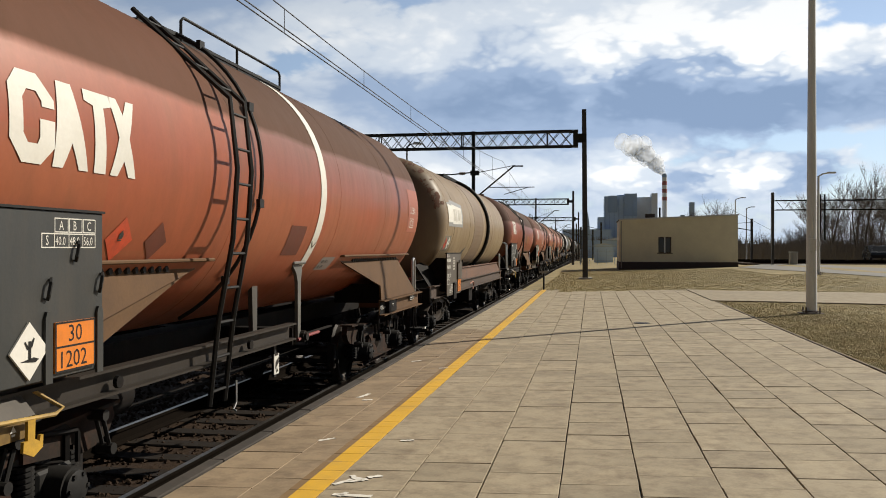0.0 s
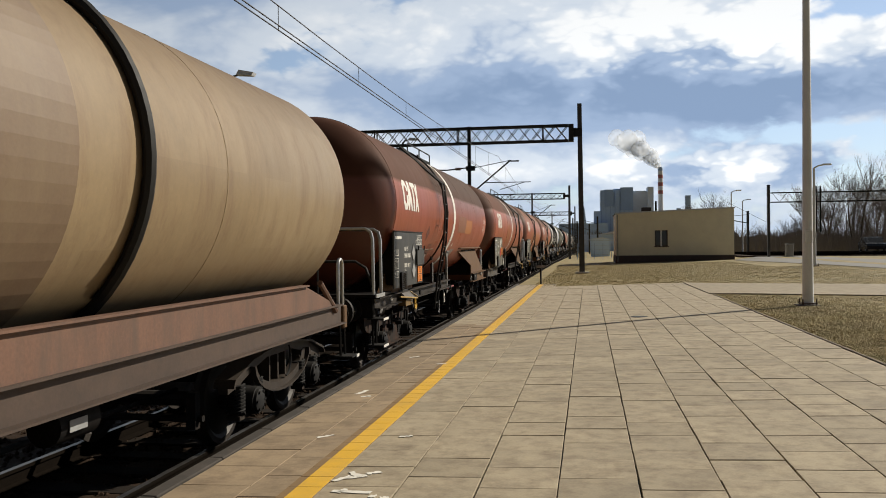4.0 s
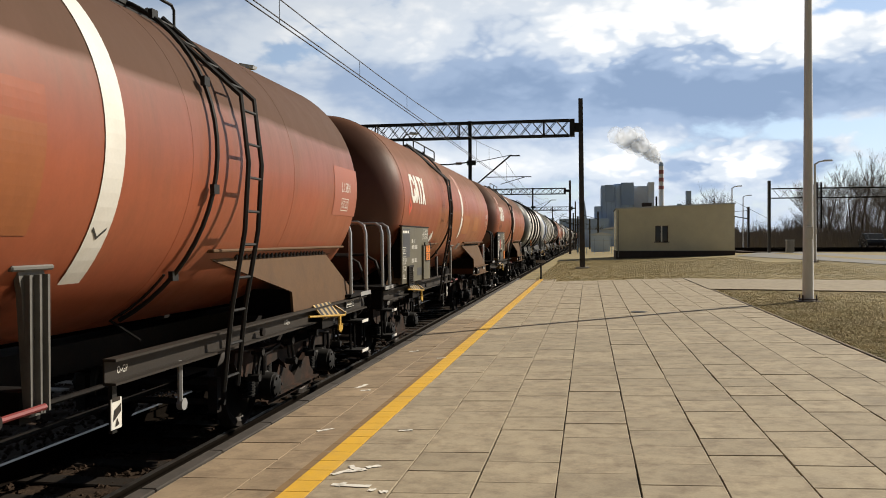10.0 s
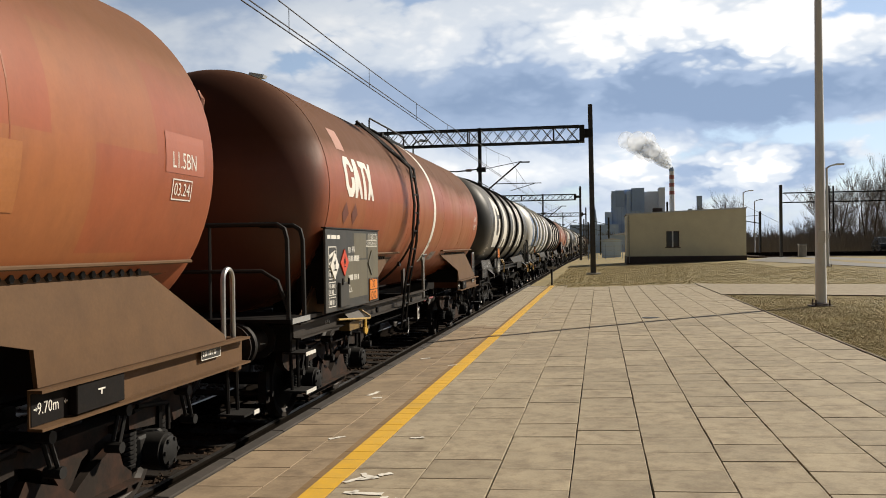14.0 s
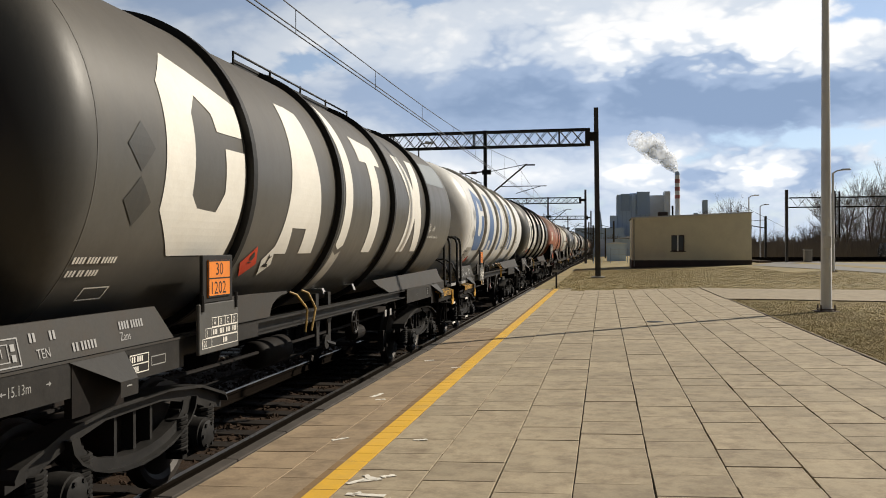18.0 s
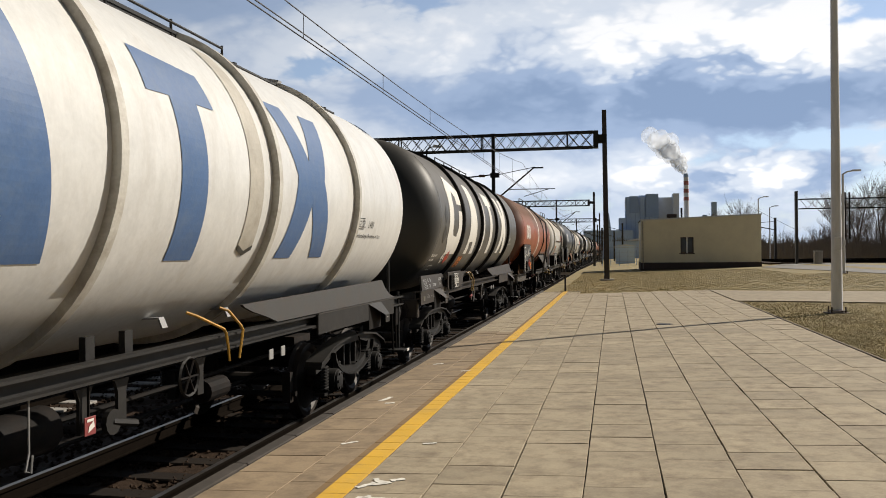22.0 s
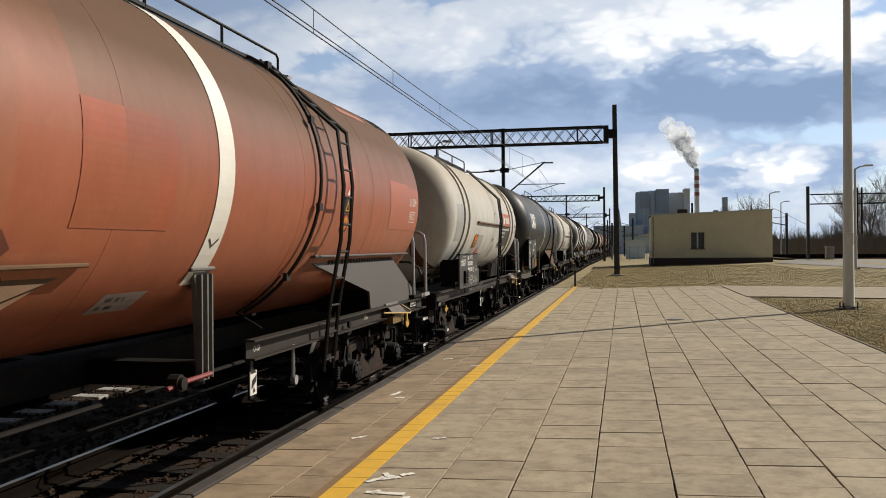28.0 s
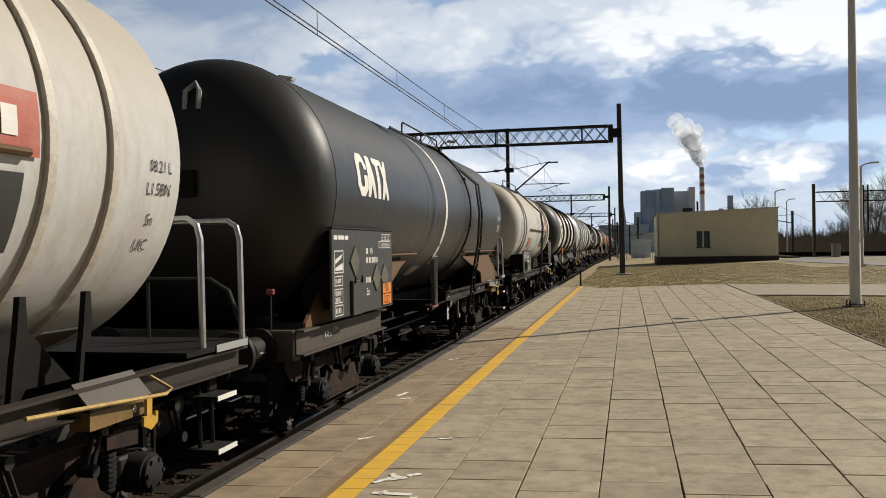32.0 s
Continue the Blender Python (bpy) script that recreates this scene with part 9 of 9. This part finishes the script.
def woods():
    rng = random.Random(5)
    base = [tree(31, 104, 10.5, 1, "tall bare deciduous tree with a fine crown"), tree(29, 112, 9.5, 2, "bare deciduous tree with a spreading crown"), tree(36, 100, 11.5, 3, "tall bare deciduous tree with forked limbs")]
    spots = [(27.5, 114, .9), (29.5, 120, 1.0), (32.5, 112, .95), (34.5, 120, 1.05), (38.5, 112, 1.0), (41, 104, 1.05), (43.5, 98, 1.0), (46, 108, 1.1), (50, 100, 1.1), (33, 138, 1.05), (37, 138, 1.05), (44, 130, 1.1),
             (30, 124, .95), (33, 104, .9), (39, 122, 1.05), (36, 150, 1.1), (39, 150, 1.1), (41, 118, 1.1), (47, 118, 1.1), (53, 112, 1.15), (36, 108, .95), (44, 140, 1.2), (31, 130, 1.0), (28.5, 108, .8), (35, 114, 1.0), (45, 112, 1.1), (48, 104, 1.15), (40, 110, 1.0), (42, 125, 1.1), (50, 125, 1.2), (37, 126, 1.05),
             (17, 150, .92), (20, 150, .98), (22.5, 155, .95), (19, 156, .95), (21.2, 151, .9), (18.4, 148, .85), (25.5, 120, .45), (23.5, 118, .4), (27, 122, .5)]
    spots += [(rng.uniform(33, 60), rng.uniform(96, 140), rng.uniform(.8, 1.12)) for _ in range(26)]
    for k, (x, y, s) in enumerate(spots):
        o = copy_thing(base[k % 3], pose(x, y, -.4, 0, 0, rng.uniform(0, 360)))
        o.scale = (s * .9, s * .9, s * .84)
    # brushwood: a dense low mass of stems
    bm = bmesh.new()
    verts, faces = [], []
    for _ in range(9000):
        x = rng.uniform(12, 75)
        y = rng.uniform(96, 130) - (x - 20) * .35
        hh = rng.uniform(.5, 1.0) * (3.2 + 3.4 * noise.fractal(Vector((x * .22, y * .1, 4)), 1, 2, 4)) * (1.0 if x > 16 else .7)
        hh = max(.7, hh)
        a, l = rng.uniform(0, math.tau), rng.uniform(.1, .7)
        q = len(verts)
        w = .035
        verts.extend([(x - w, y, -.3), (x + w, y, -.3), (x + l * math.cos(a), y + l * math.sin(a), hh)])
        faces.append((q, q + 1, q + 2))
        for _k in range(2):
            f = rng.uniform(.3, .8)
            q = len(verts)
            bx, by, bz = x + l * math.cos(a) * f, y + l * math.sin(a) * f, hh * f
            verts.extend([(bx - .02, by, bz), (bx + .02, by, bz), (bx + rng.uniform(-.9, .9), by, bz + rng.uniform(.3, 1.2))])
            faces.append((q, q + 1, q + 2))
    me = bpy.data.meshes.new("brushwood")
    me.from_pydata(verts, [], faces)
    me.materials.append(M["brush"])
    tagged(new("brushwood", me), "dense leafless brushwood along the sidings", "brushwood", kind="stuff")
    # far wood behind everything
    verts, faces = [], []
    for _ in range(7000):
        x = rng.uniform(-330, 420)
        y = rng.uniform(395, 419)
        hh = 2.5 + 9.5 * (.5 + .5 * noise.fractal(Vector((x * .03, 7, 0)), 1, 2, 5)) * rng.uniform(.5, 1.1)
        q = len(verts)
        wd = rng.uniform(.25, .8)
        verts.extend([(x - wd, y, -4), (x + wd, y, -4), (x + rng.uniform(-1.2, 1.2), y, max(1.5, hh))])
        faces.append((q, q + 1, q + 2))
    me = bpy.data.meshes.new("far_treetops")
    me.from_pydata(verts, [], faces)
    me.materials.append(M["farwood"])
    tagged(new("far_treetops", me), "ragged bare treetops of the far wood", "woods", kind="stuff")
    bm = bmesh.new()
    xs = [-700 + 14 * k for k in range(140)]
    prev = None
    for x in xs:
        hgt = 7 + 5 * noise.fractal(Vector((x * .012, 3, 0)), 1, 2, 5) + 2.5 * noise.noise(Vector((x * .2, 0, 0)))
        v = (bm.verts.new((x, 420, -4)), bm.verts.new((x, 424, max(1.5, hgt * .55))))
        if prev:
            bm.faces.new((prev[0], v[0], v[1], prev[1]))
        prev = v
    ob = finish("backdrop_wood", bm, "farwood")
    tagged(ob, "far dark belt of leafless wood on the horizon", "woods", kind="structure")


woods()


def sidings():
    """Dark tracks beyond the road, seen edge on."""
    s = thing("siding_track", "dark rails of the sidings beyond the road", "railway track", kind="structure")
    for k in range(4):
        y = 68.0 + 2.6 * k
        for dy in (0, 1.5):
            part("rail", B(12.5, 90, y + dy - .035, y + dy + .035, .40, .66), "railside", s)
    part("siding_bed", B(11.5, 95, 66.8, 84, .2, .46), "ballast", s)


sidings()


def car(x, y, rz, paint, label):
    c = thing("parked_car", label, "car", at=pose(x, y, .47, 0, 0, rz))
    body = [(-2.1, .25), (-2.15, .55), (-2.0, .78), (-1.2, .88), (-.55, 1.38), (.75, 1.42), (1.5, .98), (2.05, .88), (2.15, .5), (2.1, .25)]
    bm = PR(body, -.82, .82, "xz")
    part("body", bm, paint, c, "", 30)
    part("side_window", B(-.75, 1.05, -.83, -.822, .95, 1.30), "glass", c)
    for sx in (-1.3, 1.3):
        for sy in (-.72, .72):
            w = part("wheel", LT([(-.1, .30), (.1, .30), (.1, .2), (-.1, .2)], 18, "y", (sx, sy, .30), closed=True), "tyre", c)
            part("rim", LT([(-.08, 0), (-.08, .2), (.08, .2), (.08, 0)], 14, "y", (sx, sy, .30)), "silvercar", w)
    return c


car(26.6, 86.0, 84, "carpaint", "dark parked car beyond the sidings")
car(29.0, 85.0, 84, "silvercar", "silver parked car beyond the sidings")


def cabinet():
    c = thing("trackside_cabinet", "pale grey trackside cabinet beside the sidings", "cabinet", at=pose(14.6, 65.5, .43))
    part("body", B(-.26, .26, -.25, .25, 0, .85, .02), "concrete", c)
    part("lid", B(-.29, .29, -.29, .29, .85, .93, .01), "silver", c)
    part("base", B(-.45, .45, -.3, .3, -.2, 0), "concrete", c)


cabinet()


def far_fence():
    f = thing("fence", "pale wire fence on concrete posts before the power station", "fence")
    for k in range(12):
        part("fence_post", B(-1.2 + .9 * k, -1.14 + .9 * k, 92, 92.1, -.2, 1.5), "plant_dark", f)
    for z in (.3, .8, 1.3, 1.8):
        part("fence_wire", T([(-1.2, 92, z), (8.8, 92, z)], .012, 4), "chrome", f)
    sh = thing("garden_shed", "small pale shed with a white roof behind the fence", "shed", at=pose(1.2, 110, -.2))
    part("wall", B(-.9, 1.5, 0, 3, 0, 2.2), "plant_blue", sh)
    part("roof", PR([(-1.2, 2.2), (.4, 2.5), (1.8, 2.2)], -.2, 3.2, "xz"), "plant_pale", sh)


far_fence()


def motions():
    """The train rolls towards the camera at an even pace, and its wheels turn with it."""
    end = 32.0
    for w, y in WAGONS:
        walk(w, [(0.0, pose(TRACK, y, RAIL)), (end, pose(TRACK, y - SPEED * end, RAIL))])
    walk(PLUME, [(0.0, pose(74.2, 905, 80, 0, 2)), (12.0, pose(74.2, 905, 80, 0, -4)), (22.0, pose(74.2, 905, 80, 0, 12)), (end, pose(74.2, 905, 80, 0, 26))])
    rate = SPEED / 0.46                        # radians a second
    step = 2.0 / 15.0
    n = int(end / step)
    for k, wh in enumerate(WHEELS):
        yy = wh.location.y
        rows = [(i * step, pose(0, yy, .46, math.degrees(rate * i * step), 0, 0)) for i in range(n + 1)]
        walk(wh, rows)


motions()
